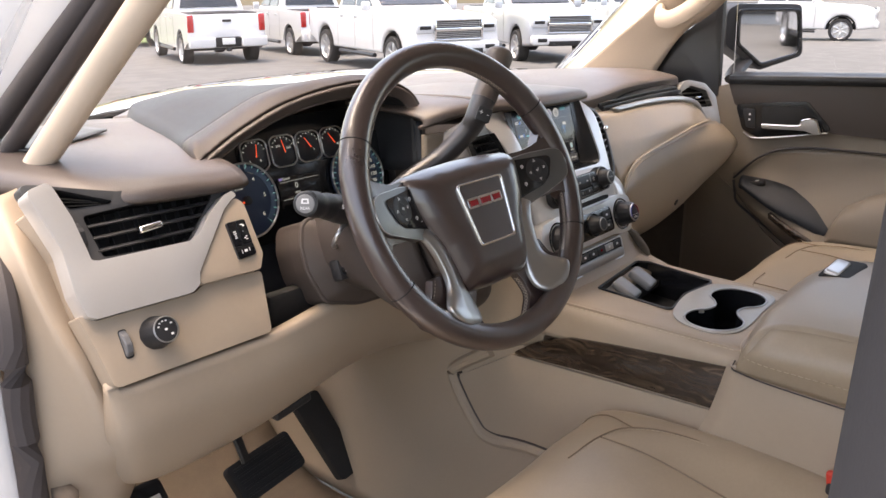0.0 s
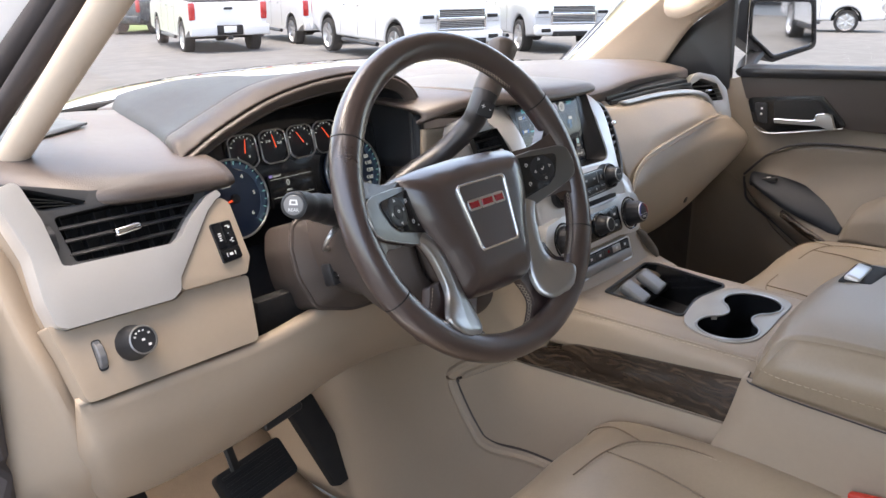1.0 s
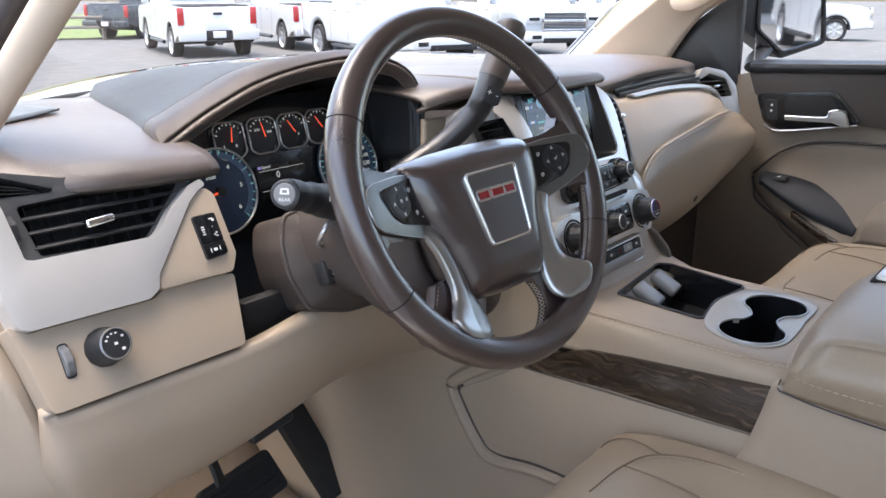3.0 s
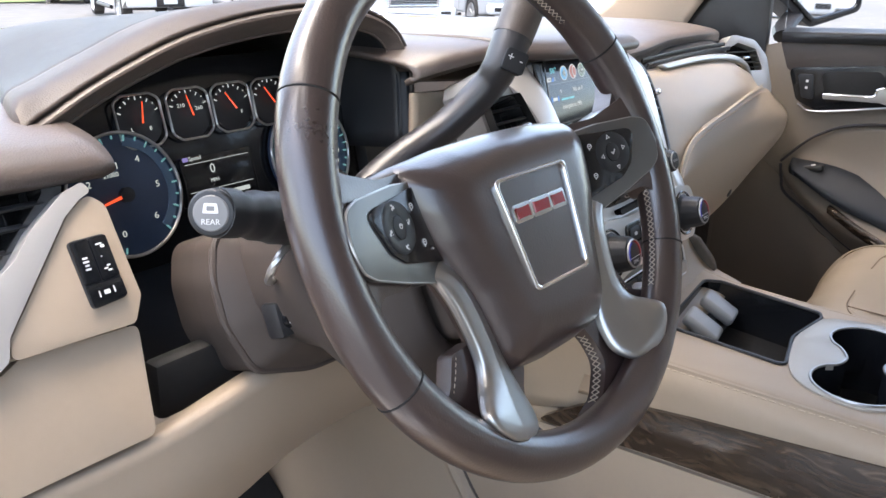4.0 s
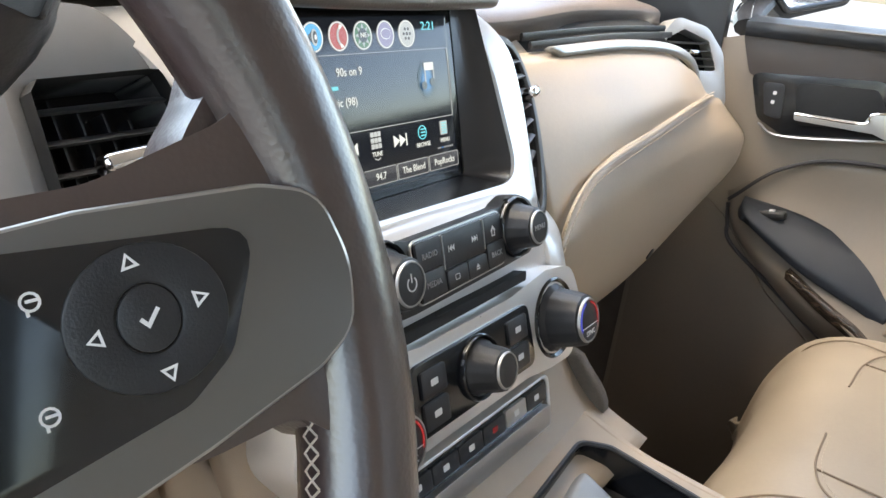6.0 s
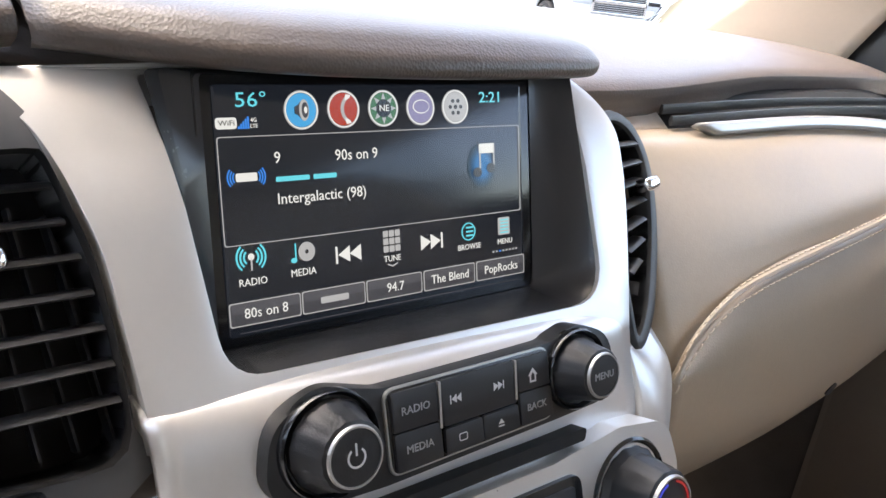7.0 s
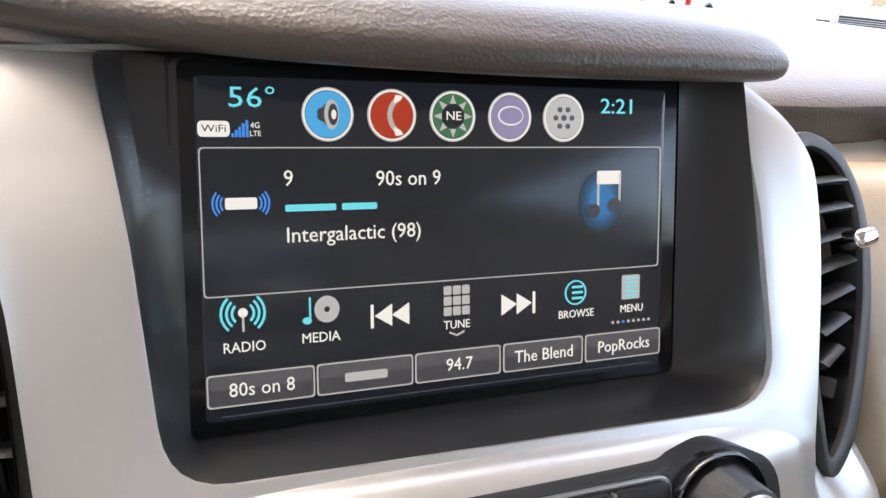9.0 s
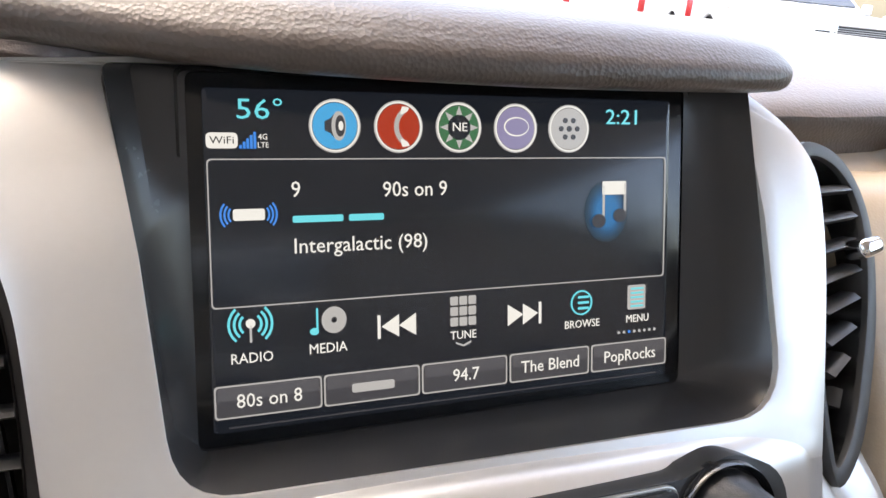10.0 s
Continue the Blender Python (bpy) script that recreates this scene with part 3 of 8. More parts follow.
# pad over the driver's corner
part("corner_pad", surf([[(-0.835, 0.30, 1.218), (-0.795, 0.168, 1.220), (-0.75, 0.106, 1.218), (-0.68, 0.084, 1.216), (-0.59, 0.082, 1.214)],
                         [(-0.845, 0.30, 1.228), (-0.805, 0.156, 1.230), (-0.755, 0.093, 1.226), (-0.68, 0.069, 1.225), (-0.586, 0.072, 1.222)],
                         [(-0.842, 0.305, 1.245), (-0.802, 0.166, 1.247), (-0.750, 0.102, 1.242), (-0.68, 0.078, 1.240), (-0.587, 0.080, 1.235)],
                         [(-0.83, 0.315, 1.256), (-0.785, 0.195, 1.259), (-0.738, 0.138, 1.255), (-0.676, 0.110, 1.252), (-0.587, 0.108, 1.245)],
                         [(-0.80, 0.36, 1.262), (-0.76, 0.28, 1.266), (-0.70, 0.25, 1.265), (-0.64, 0.23, 1.260), (-0.575, 0.22, 1.256)],
                         [(-0.76, 0.56, 1.245), (-0.72, 0.52, 1.256), (-0.66, 0.50, 1.262), (-0.58, 0.50, 1.262), (-0.49, 0.49, 1.257)]], 7, 6), PAD, dash, "dark brown grained corner pad", solid=0.008)
part("speaker_grille", surf([[(-0.770, 0.270, 1.2690), (-0.700, 0.300, 1.2695), (-0.625, 0.350, 1.2690)], [(-0.790, 0.36, 1.2660), (-0.72, 0.40, 1.2685), (-0.635, 0.405, 1.2690)],
                             [(-0.770, 0.47, 1.2590), (-0.72, 0.47, 1.2630), (-0.66, 0.455, 1.2670)]], 6, 5), VENTFRAME, dash, "flat speaker grille", solid=0.003)

# ---- driver's side panel
FA = facing((-0.7265, 0.0298, 1.105), 25)
part("end_panel", plate(rounded([(-0.130, 0.150, 0.004), (-0.117, 0.09), (-0.118, 0.03), (-0.114, 0.0), (-0.104, -0.062), (0.103, -0.068), (0.120, 0.015), (0.124, 0.052), (-0.05, 0.05), (-0.100, 0.06), (-0.118, 0.150, 0.004)], 0.012), 0.16, FA, -0.012, 0.006), TAN, dash, "tan panel block")
part("switch_panel", plate(rounded([(-0.1245, 0.0225, 0.006), (-0.1165, -0.02, 0.02), (-0.1105, -0.067, 0.01), (0.106, -0.07, 0.008), (0.121, 0.01, 0.006), (0.035, 0.015), (0.02, 0.008), (-0.108, 0.0115, 0.006), (-0.116, 0.0180, 0.006)], 0.008), 0.03, FA, 0.001, 0.005, seg=3), TAN, dash, "tan lighting switch panel")
silver = rounded([(-0.138, 0.166, 0.01), (-0.1275, 0.1235, 0.03), (-0.1205, 0.094, 0.04), (-0.1225, 0.045, 0.03), (-0.1185, 0.018, 0.008), (-0.108, 0.0125, 0.008), (0.012, 0.0088, 0.012), (0.0243, 0.0159, 0.008), (0.0293, 0.030, 0.012), (0.0905, 0.097, 0.02),
                  (0.105, 0.107, 0.01), (0.116, 0.1115, 0.004), (0.111, 0.1190, 0.004), (0.0953, 0.1145, 0.015), (0.0674, 0.0953, 0.03), (0.0474, 0.0758, 0.02), (0.0356, 0.0697, 0.012), (-0.0027, 0.0712, 0.02), (-0.0848, 0.0745, 0.006), (-0.0932, 0.0765, 0.006),
                  (-0.0935, 0.086, 0.02), (-0.0975, 0.1276, 0.03), (-0.1090, 0.172, 0.01)], 0.01)
part("silver_trim", plate(silver, 0.03, FA, 0.012, 0.0055, seg=4), SILVER, dash, "satin silver surround")
vent_back = rounded([(-0.140, 0.180), (-0.118, 0.12), (-0.100, 0.062), (0.032, 0.058), (0.112, 0.124), (0.06, 0.142), (-0.03, 0.150)], 0.01)
main_lip = rounded([(-0.0795, 0.1295), (-0.0715, 0.0785), (0.036, 0.0715), (0.094, 0.1235), (0.0, 0.131)], 0.005)
side_lip = rounded([(-0.106, 0.164), (-0.090, 0.1405), (-0.042, 0.1375), (-0.040, 0.1405), (-0.098, 0.165)], 0.004)
part("vent_housing", plate(vent_back, 0.02, FA, -0.004, 0.003, holes=[main_lip, side_lip]), VENTFRAME, dash, "charcoal vent housing")


SLAT = material("satin black slat plastic", (0.042, 0.043, 0.046), 0.34, spread=0.1, spread_size=25)


def air_vent(name, m, rows, uprights, tab, depth=0.012, group_label="black air vent with slats and a chrome tab", r=0.0016, lip=None, deep=-0.004, back=-0.016):
    """Slats given as (u0, v0, u1, v1) on the panel frame, thin uprights behind them, and a chrome tab."""
    v = part(name, plate(lip, 0.05, m, back, 0.0), DARK, dash, group_label)
    box = bmesh.new()
    front, rear = [box.verts.new(m @ Vector((x, y, -0.003))) for x, y in lip], [box.verts.new(m @ Vector((x, y, back - 0.002))) for x, y in lip]
    for i in range(len(lip)):
        box.faces.new((front[i - 1], front[i], rear[i], rear[i - 1]))
    part("duct", box, DARK, v, "dark duct walls")
    for u0, v0, u1, v1 in rows:
        a, b = m @ Vector((u0, v0, deep)), m @ Vector((u1, v1, deep))
        part("slat", tube([a, a.lerp(b, 0.5), b], 0.0060, 6, r2=r, up=m.to_3x3() @ Vector((0, 1, 0.25))), SLAT, v)
    for u0, v0, u1, v1 in uprights:
        a, b = m @ Vector((u0, v0, deep - 0.013)), m @ Vector((u1, v1, deep - 0.013))
        part("upright", tube([a, b], 0.0011, 6, r2=0.006, up=m.to_3x3() @ Vector((0, 0, 1))), BLACK, v)
    if tab:
        u, w, wd = tab
        part("tab", block(wd, 0.0085, 0.012, m @ Matrix.Translation((u, w, 0.004)) @ Matrix.Rotation(radians(4), 4, "Z"), 0.003, 3), CHROME, v, "chrome vent tab")
    return v


air_vent("air_vent", FA, [(-0.078, 0.117, 0.088, 0.1135), (-0.076, 0.1025, 0.078, 0.1), (-0.075, 0.0875, 0.062, 0.0850)],
         [(-0.064 + 0.018 * i, 0.070, -0.068 + 0.019 * i, 0.130 - 0.0006 * i) for i in range(9)], (-0.0095, 0.0985, 0.031),
         lip=main_lip, deep=-0.0085, back=-0.036, r=0.0023)
air_vent("side_vent", FA, [(-0.103, 0.158, -0.062, 0.1455), (-0.099, 0.152, -0.055, 0.1425), (-0.094, 0.146, -0.052, 0.140)], [], None,
         lip=side_lip, deep=-0.010, back=-0.03, r=0.001, group_label="small demister vent")
part("vent_wheel", lathe([(0.0, -0.004), (0.02, -0.004), (0.02, 0.004), (0.0, 0.004)], FA @ Matrix.Translation((-0.0905, 0.106, -0.014)) @ Matrix.Rotation(radians(90), 4, "Y"), 36, 18, 0.06), BLACK, dash, "ribbed vent thumbwheel")

# button pod
part("button_pod", plate(rounded([(0.1135, 0.110, 0.008), (0.096, 0.10, 0.02), (0.030, 0.028, 0.010), (0.0265, 0.0150, 0.006), (0.116, 0.0115, 0.007), (0.127, 0.03, 0.008), (0.124, 0.10, 0.01)], 0.008), 0.05, FA, 0.009, 0.005, seg=3), TAN, dash, "tan button pod")
pod_btn = part("button_block", plate(rounded([(0.088, 0.030), (0.1155, 0.032), (0.1145, 0.080), (0.086, 0.080)], 0.004), 0.012, FA, 0.0115, 0.0012), BLACK, dash, "black three-button block")
for nm, o in (("button", [(0.0875, 0.0475), (0.1003, 0.0475), (0.1, 0.079), (0.087, 0.079)]), ("button", [(0.1013, 0.0475), (0.1148, 0.0485), (0.1142, 0.079), (0.101, 0.079)]), ("button", [(0.0885, 0.031), (0.1152, 0.033), (0.115, 0.0465), (0.0878, 0.0465)])):
    part(nm, plate(rounded(o, 0.002), 0.004, FA, 0.0128, 0.0008), GLOSS, pod_btn)
for x, y, w, h in ((0.0938, 0.066, 0.004, 0.0015), (0.0938, 0.0633, 0.0045, 0.0015), (0.0938, 0.0606, 0.003, 0.0015), (0.0938, 0.0579, 0.004, 0.0015), (0.1068, 0.0735, 0.005, 0.0012), (0.109, 0.0715, 0.003, 0.0022), (0.1065, 0.0555, 0.003, 0.0012), (0.1088, 0.0573, 0.003, 0.0012), (0.1088, 0.0537, 0.003, 0.0012), (0.106, 0.0645, 0.001, 0.001), (0.1012, 0.0395, 0.0045, 0.0032), (0.0955, 0.0392, 0.0009, 0.005), (0.107, 0.0400, 0.0009, 0.005)):
    part("symbol", plate(rect(x, y, w, h, 0.0006, 2), 0.0004, FA, 0.0132), PRINT, pod_btn, smooth=0)

# lamp switch and dimmer wheel
knob_m = FA @ Matrix.Translation((-0.0455, -0.0225, 0.0)) @ Matrix.Diagonal((0.88, 0.88, 1.2, 1))
knob = part("lamp_switch", lathe([(0.0, 0.0), (0.0222, 0.0), (0.0222, 0.004), (0.0198, 0.007), (0.0188, 0.021), (0.0170, 0.0235), (0.0, 0.0235)], knob_m, 48, 24, 0.012), BLACK, dash, "black rotary lamp switch")
part("rim", lathe([(0.0172, 0.0225), (0.0180, 0.0242), (0.0162, 0.0246), (0.0159, 0.0236), (0.0172, 0.0225)], knob_m, 40), STEEL, knob, "grey metal rim")
for a, r, s in ((100, 0.0115, 0.002), (125, 0.0115, 0.002), (75, 0.0115, 0.002), (150, 0.011, 0.0022), (0, 0.0, 0.0030), (-50, 0.010, 0.0030), (35, 0.011, 0.0024)):
    part("symbol", plate(rect(r * math.cos(radians(a)), r * math.sin(radians(a)), s * 1.3, s, 0.0008, 2), 0.0003, knob_m, 0.0241), PRINT, knob, smooth=0)
dim = part("dimmer_wheel", lathe([(0.0, -0.0045), (0.018, -0.0045), (0.0195, -0.003), (0.0195, 0.003), (0.018, 0.0045), (0.0, 0.0045)], FA @ Matrix.Translation((-0.0830, -0.0235, -0.010)) @ Matrix.Rotation(radians(90), 4, "Y"), 48, 24, 0.03), VENTGREY, dash, "ribbed grey dimmer wheel")
part("slot", plate(rect(-0.0830, -0.0235, 0.0105, 0.034, 0.004), 0.01, FA, 0.0018, 0.0006), BLACK, dash)

# knee panel
part("knee_panel", surf([[(-0.842, 0.02, 1.046), (-0.832, 0.003, 1.0385), (-0.73, 0.001, 1.037), (-0.617, -0.001, 1.036), (-0.52, 0.0, 1.045), (-0.42, 0.012, 1.045), (-0.30, 0.01, 1.03), (-0.17, -0.03, 1.02)],
                         [(-0.840, 0.035, 0.97), (-0.822, 0.004, 0.97), (-0.73, 0.0, 0.97), (-0.617, -0.002, 0.972), (-0.52, 0.005, 0.975), (-0.42, 0.02, 0.985), (-0.30, 0.03, 0.975), (-0.17, 0.0, 0.95)],
                         [(-0.812, 0.085, 0.885), (-0.794, 0.055, 0.885), (-0.73, 0.045, 0.885), (-0.617, 0.045, 0.89), (-0.52, 0.055, 0.895), (-0.42, 0.07, 0.90), (-0.30, 0.08, 0.89), (-0.17, 0.06, 0.87)],
                         [(-0.80, 0.155, 0.855), (-0.782, 0.13, 0.855), (-0.73, 0.12, 0.855), (-0.617, 0.12, 0.86), (-0.52, 0.13, 0.868), (-0.42, 0.15, 0.87), (-0.30, 0.16, 0.87), (-0.17, 0.15, 0.85)],
                         [(-0.80, 0.40, 0.84), (-0.78, 0.40, 0.84), (-0.73, 0.40, 0.84), (-0.617, 0.40, 0.85), (-0.52, 0.40, 0.85), (-0.42, 0.40, 0.85), (-0.30, 0.40, 0.85), (-0.17, 0.40, 0.85)]], 5, 6, face=(-0.5, -0.9, 0.5)), TAN, dash, "tan knee bolster", solid=0.02)
part("release_pull", block(0.07, 0.03, 0.014, Matrix.Translation((-0.525, 0.098, 0.862)) @ Matrix.Rotation(radians(-8), 4, "Y"), 0.005, 3), BLACK, dash, "black bonnet release pull")

# dark panel under and round the instruments
part("cluster_panel", block(0.46, 0.03, 0.22, Matrix.Translation((-0.41, 0.185, 1.09)) @ Matrix.Rotation(radians(-14), 4, "X"), 0.01), NAVY, dash, "dark slate panel below the instruments")
# solid near-black block that paints the shade between column and knee panel
part("column_gap_shade", block(0.30, 0.02, 0.05, Matrix.Translation((-0.44, 0.05, 1.045)), 0.006), DARK, dash, "black block for the shade in the gap under the column")

# instrument hood
lip = [(-0.612, 0.10, 1.222), (-0.622, 0.125, 1.243), (-0.590, 0.135, 1.259), (-0.535, 0.142, 1.281), (-0.46, 0.145, 1.3055), (-0.37, 0.143, 1.3205), (-0.29, 0.13, 1.3235), (-0.235, 0.11, 1.306), (-0.215, 0.095, 1.262), (-0.221, 0.085, 1.175)]
inner = [(x + dx, y + 0.010, z + dz) for (x, y, z), dx, dz in zip(lip, (0.02, 0.020, 0.014, 0.010, 0.006, 0.0, -0.005, -0.008, -0.007, -0.006), (0, -0.006, -0.012, -0.015, -0.018, -0.02, -0.019, -0.011, -0.004, 0))]
deep = [(-0.425 + (x + 0.425) * 0.98, y + 0.10, z - 0.012) for x, y, z in inner]
outer1 = [(-0.620, 0.13, 1.235), (-0.614, 0.15, 1.2590), (-0.585, 0.160, 1.269), (-0.53, 0.166, 1.289), (-0.455, 0.168, 1.3155), (-0.37, 0.167, 1.327), (-0.29, 0.155, 1.3295), (-0.232, 0.135, 1.312), (-0.212, 0.12, 1.266), (-0.217, 0.11, 1.175)]
outer2 = [(-0.575, 0.28, 1.245), (-0.566, 0.28, 1.2605), (-0.545, 0.285, 1.268), (-0.51, 0.29, 1.280), (-0.45, 0.30, 1.298), (-0.37, 0.305, 1.308), (-0.29, 0.29, 1.306), (-0.232, 0.26, 1.29), (-0.208, 0.23, 1.262), (-0.21, 0.21, 1.19)]
outer3 = [(-0.512, 0.48, 1.25), (-0.503, 0.48, 1.263), (-0.49, 0.485, 1.268), (-0.47, 0.49, 1.274), (-0.43, 0.50, 1.282), (-0.36, 0.52, 1.286), (-0.29, 0.52, 1.284), (-0.23, 0.49, 1.278), (-0.19, 0.45, 1.265), (-0.18, 0.41, 1.24)]
outer4 = [(-0.47, 0.56, 1.25), (-0.462, 0.56, 1.264), (-0.45, 0.57, 1.266), (-0.42, 0.585, 1.268), (-0.37, 0.61, 1.269), (-0.30, 0.645, 1.269), (-0.23, 0.66, 1.268), (-0.17, 0.66, 1.266), (-0.12, 0.64, 1.26), (-0.10, 0.60, 1.245)]
seam_row = [tuple(Vector(p).lerp(Vector(q), 0.30)) for p, q in zip(outer1, outer2)]
part("instrument_hood", surf([lip, outer1, seam_row], 5, 6), HOODSKIN, dash, "dark brown grained hood lip", solid=0.004)
part("hood_panel", surf([[(x, y, z - 0.0008) for x, y, z in seam_row], outer2, outer3, outer4], 5, 6), SLATE, dash, "dark slate hood panel", solid=0.004)
lip8, inner8 = lip[:9], inner[:9]
part("hood_lip", surf([[(x, y + 0.004, z + 0.0015) for x, y, z in lip8], [(x, y - 0.006, z - 0.004) for x, y, z in lip8], [(x, y + 0.0, z - 0.002) for x, y, z in inner8], inner8], 5, 4), PAD, dash, "rolled hood edge", solid=0.003)
part("hood_lining", surf([inner, [(x * 0.5 + a * 0.5, y * 0.5 + b * 0.5, z * 0.5 + c * 0.5) for (x, y, z), (a, b, c) in zip(inner, deep)], deep], 5, 4), BLACK, dash, "dark lining of the instrument hood", solid=0.003)
part("piping", tube(spline([(x, y, z + 0.0004) for x, y, z in seam_row[1:9]], 8), 0.0018, 6), BLACK, dash, "dark seam along the hood")
part("hood_end", surf([[(x, y + 0.002, z) for x, y, z in lip[8:]], [(x, y + 0.004, z) for x, y, z in inner[8:]]], 5, 3), NAVY, dash, "dark end of the instrument hood", solid=0.003)
part("hood_cheek", surf([[(-0.232, 0.074, 1.236), (-0.232, 0.074, 1.19), (-0.23, 0.074, 1.15)], [(-0.19, 0.064, 1.236), (-0.19, 0.064, 1.19), (-0.19, 0.064, 1.15)], [(-0.14, 0.06, 1.236), (-0.14, 0.06, 1.19), (-0.14, 0.06, 1.15)]]), TAN, dash, "tan cheek beside the instruments", solid=0.01)

# ---------------------------------------------------------------- instrument cluster
CL = facing((-0.425, 0.178, 1.195), 15)
cluster = thing("instrument_cluster", "lit instrument cluster with blue-rimmed dials and red needles", "instrument cluster")
part("backplate", plate(rounded([(-0.178, -0.098), (0.205, -0.098), (0.21, 0.03), (0.14, 0.085), (-0.11, 0.085), (-0.178, 0.03)], 0.02), 0.02, CL, -0.004, 0.002), GLOSS, cluster, "black dial panel")
LIT = glow("dial print light", (0.75, 0.85, 0.9), 0.55)
TEAL = glow("dial tick light", (0.25, 0.65, 0.75), 0.35)
NEEDLE = glow("needle light", (1.0, 0.10, 0.04), 1.1)
NAVYDIAL = material("dark blue dial", (0.028, 0.046, 0.088), 0.4, spread=0.2, spread_size=30)
BLUERIM = material("slate blue dial band", (0.10, 0.16, 0.24), 0.35, metal=0.3, spread=0.1)


def dial(name, u, v, r, a0, a1, ticks, words, needle, label, big):
    d = part(name, plate(oval(u, v, r, n=48), 0.004, CL, 0.0024 if big else 0.0, 0.0008), NAVYDIAL if big else BLACK, cluster, label)
    if big:
        part("rim", tube([(CL @ Vector((u + r * math.cos(t), v + r * math.sin(t), 0.0045)))[:] for t in [2 * math.pi * i / 48 for i in range(48)]], 0.0016, 8, True), STEEL, d, "bright dial ring")
        arc = [radians(a1 + (a0 - a1) * i / 20 * 0.42) for i in range(21)]
        part("band", plate([(u + r * 0.93 * math.cos(t), v + r * 0.93 * math.sin(t)) for t in arc] + [(u + r * 0.78 * math.cos(t), v + r * 0.78 * math.sin(t)) for t in reversed(arc)], 0.001, CL, 0.0034), BLUERIM, d, "slate blue outer band", smooth=0)
    else:
        q = rounded([(u - r, v - r * 0.72), (u - r * 0.6, v - r), (u + r * 0.6, v - r), (u + r, v - r * 0.72), (u + r, v + r * 0.8), (u + r * 0.6, v + r * 1.02), (u - r * 0.6, v + r * 1.02), (u - r, v + r * 0.8)], r * 0.35)
        part("rim", tube([(CL @ Vector((x, y, 0.002)))[:] for x, y in q], 0.0012, 6, True), STEEL, d, "bright gauge ring")
    for i in range(ticks):
        t = radians(a0 + (a1 - a0) * i / (ticks - 1))
        long = i % 2 == 0
        p = [CL @ Vector((u + k * r * math.cos(t), v + k * r * math.sin(t), 0.0040 if big else 0.0016)) for k in ((0.86 if big else 0.82) if long else 0.9, 0.96)]
        part("tick", tube(p, 0.0010 if big else 0.0006, 4), TEAL if big else LIT, d, smooth=0)
    for txt, a, k in words:
        lettering(txt, r * (0.150 if big else 0.22), CL, LIT, d, "numeral", u + k * r * math.cos(radians(a)), v + k * r * math.sin(radians(a)), 0.0040 if big else 0.0016, stretch=1.15)
    t = radians(needle)
    n0, n1 = (u - 0.1 * r * math.cos(t), v - 0.1 * r * math.sin(t)), (u + 0.74 * r * math.cos(t), v + 0.74 * r * math.sin(t))
    px, py = -math.sin(t) * r * 0.03, math.cos(t) * r * 0.03
    part("needle", plate([(n0[0] + px, n0[1] + py), (n1[0] + px * 0.3, n1[1] + py * 0.3), (n1[0] - px * 0.3, n1[1] - py * 0.3), (n0[0] - px, n0[1] - py)], 0.001, CL, 0.0065), NEEDLE, d, "red lit needle", smooth=0)
    if big:
        part("hub", lathe([(0, 0), (r * 0.12, 0), (r * 0.12, 0.007), (0, 0.008)], CL @ Matrix.Translation((u, v, 0.0)), 24), BLACK, d)
    return d


tach = dial("tachometer", -0.0955, -0.0275, 0.055, 255, -48, 25, [("0", 252, 0.64), ("1", 205, 0.64), ("2", 156, 0.64), ("3", 107, 0.68), ("4", 57, 0.62), ("5", 6, 0.60), ("6", -45, 0.62)], 192, "blue-rimmed rev counter", True)
lettering("RPM", 0.0085, CL, LIT, tach, "lettering", -0.1050, -0.0012, 0.0040)
lettering("x1000", 0.006, CL, LIT, tach, "lettering", -0.1055, -0.0085, 0.0040)
speedo = dial("speedometer", 0.131, -0.0275, 0.056, 225, -45, 29, [(str(k * 10), 225 - 270 * k / 14, 0.62) for k in range(0, 15)], 225, "blue-rimmed speedometer", True)
lettering("MPH", 0.006, CL, LIT, speedo, "lettering", 0.131, -0.008, 0.0016)
for u, words, ang in ((-0.063, [("L", 215, 0.5), ("8", -40, 0.5)], 78), (-0.009, [("210", 135, 0.5), ("260", 20, 0.5)], 100), (0.042, [("F", -30, 0.5)], 122), (0.0925, [("80", -20, 0.5)], 122)):
    dial("gauge", u, 0.0335, 0.0235, 155, 25, 9, words, ang, "small black gauge with a red needle", False)
dic = part("driver_display", plate(rect(0.0105, -0.031, 0.086, 0.047, 0.003), 0.003, CL, 0.0, 0.0006), GLOSS, cluster, "small lit driver display")
lettering("Speed", 0.0060, CL, LIT, dic, "lettering", -0.015, -0.0085, 0.0004)
lettering("0", 0.013, CL, LIT, dic, "numeral", 0.0025, -0.0215, 0.0004)
lettering("MPH", 0.005, CL, LIT, dic, "lettering", 0.0025, -0.0325, 0.0004)
part("rule", plate(rect(0.010, -0.0135, 0.076, 0.0006, 0.0001, 1), 0.0003, CL, 0.0005), LIT, dic, smooth=0)
part("rule", plate(rect(0.010, -0.0405, 0.076, 0.0006, 0.0001, 1), 0.0003, CL, 0.0005), LIT, dic, smooth=0)
part("symbol", plate(rect(-0.026, -0.0085, 0.006, 0.004, 0.0005, 1), 0.0003, CL, 0.0005), glow("violet symbol light", (0.4, 0.35, 0.9), 0.5), dic, smooth=0)
part("odometer_bar", plate(rect(0.030, -0.0470, 0.024, 0.0042, 0.0005, 1), 0.0003, CL, 0.0005), LIT, dic, smooth=0)

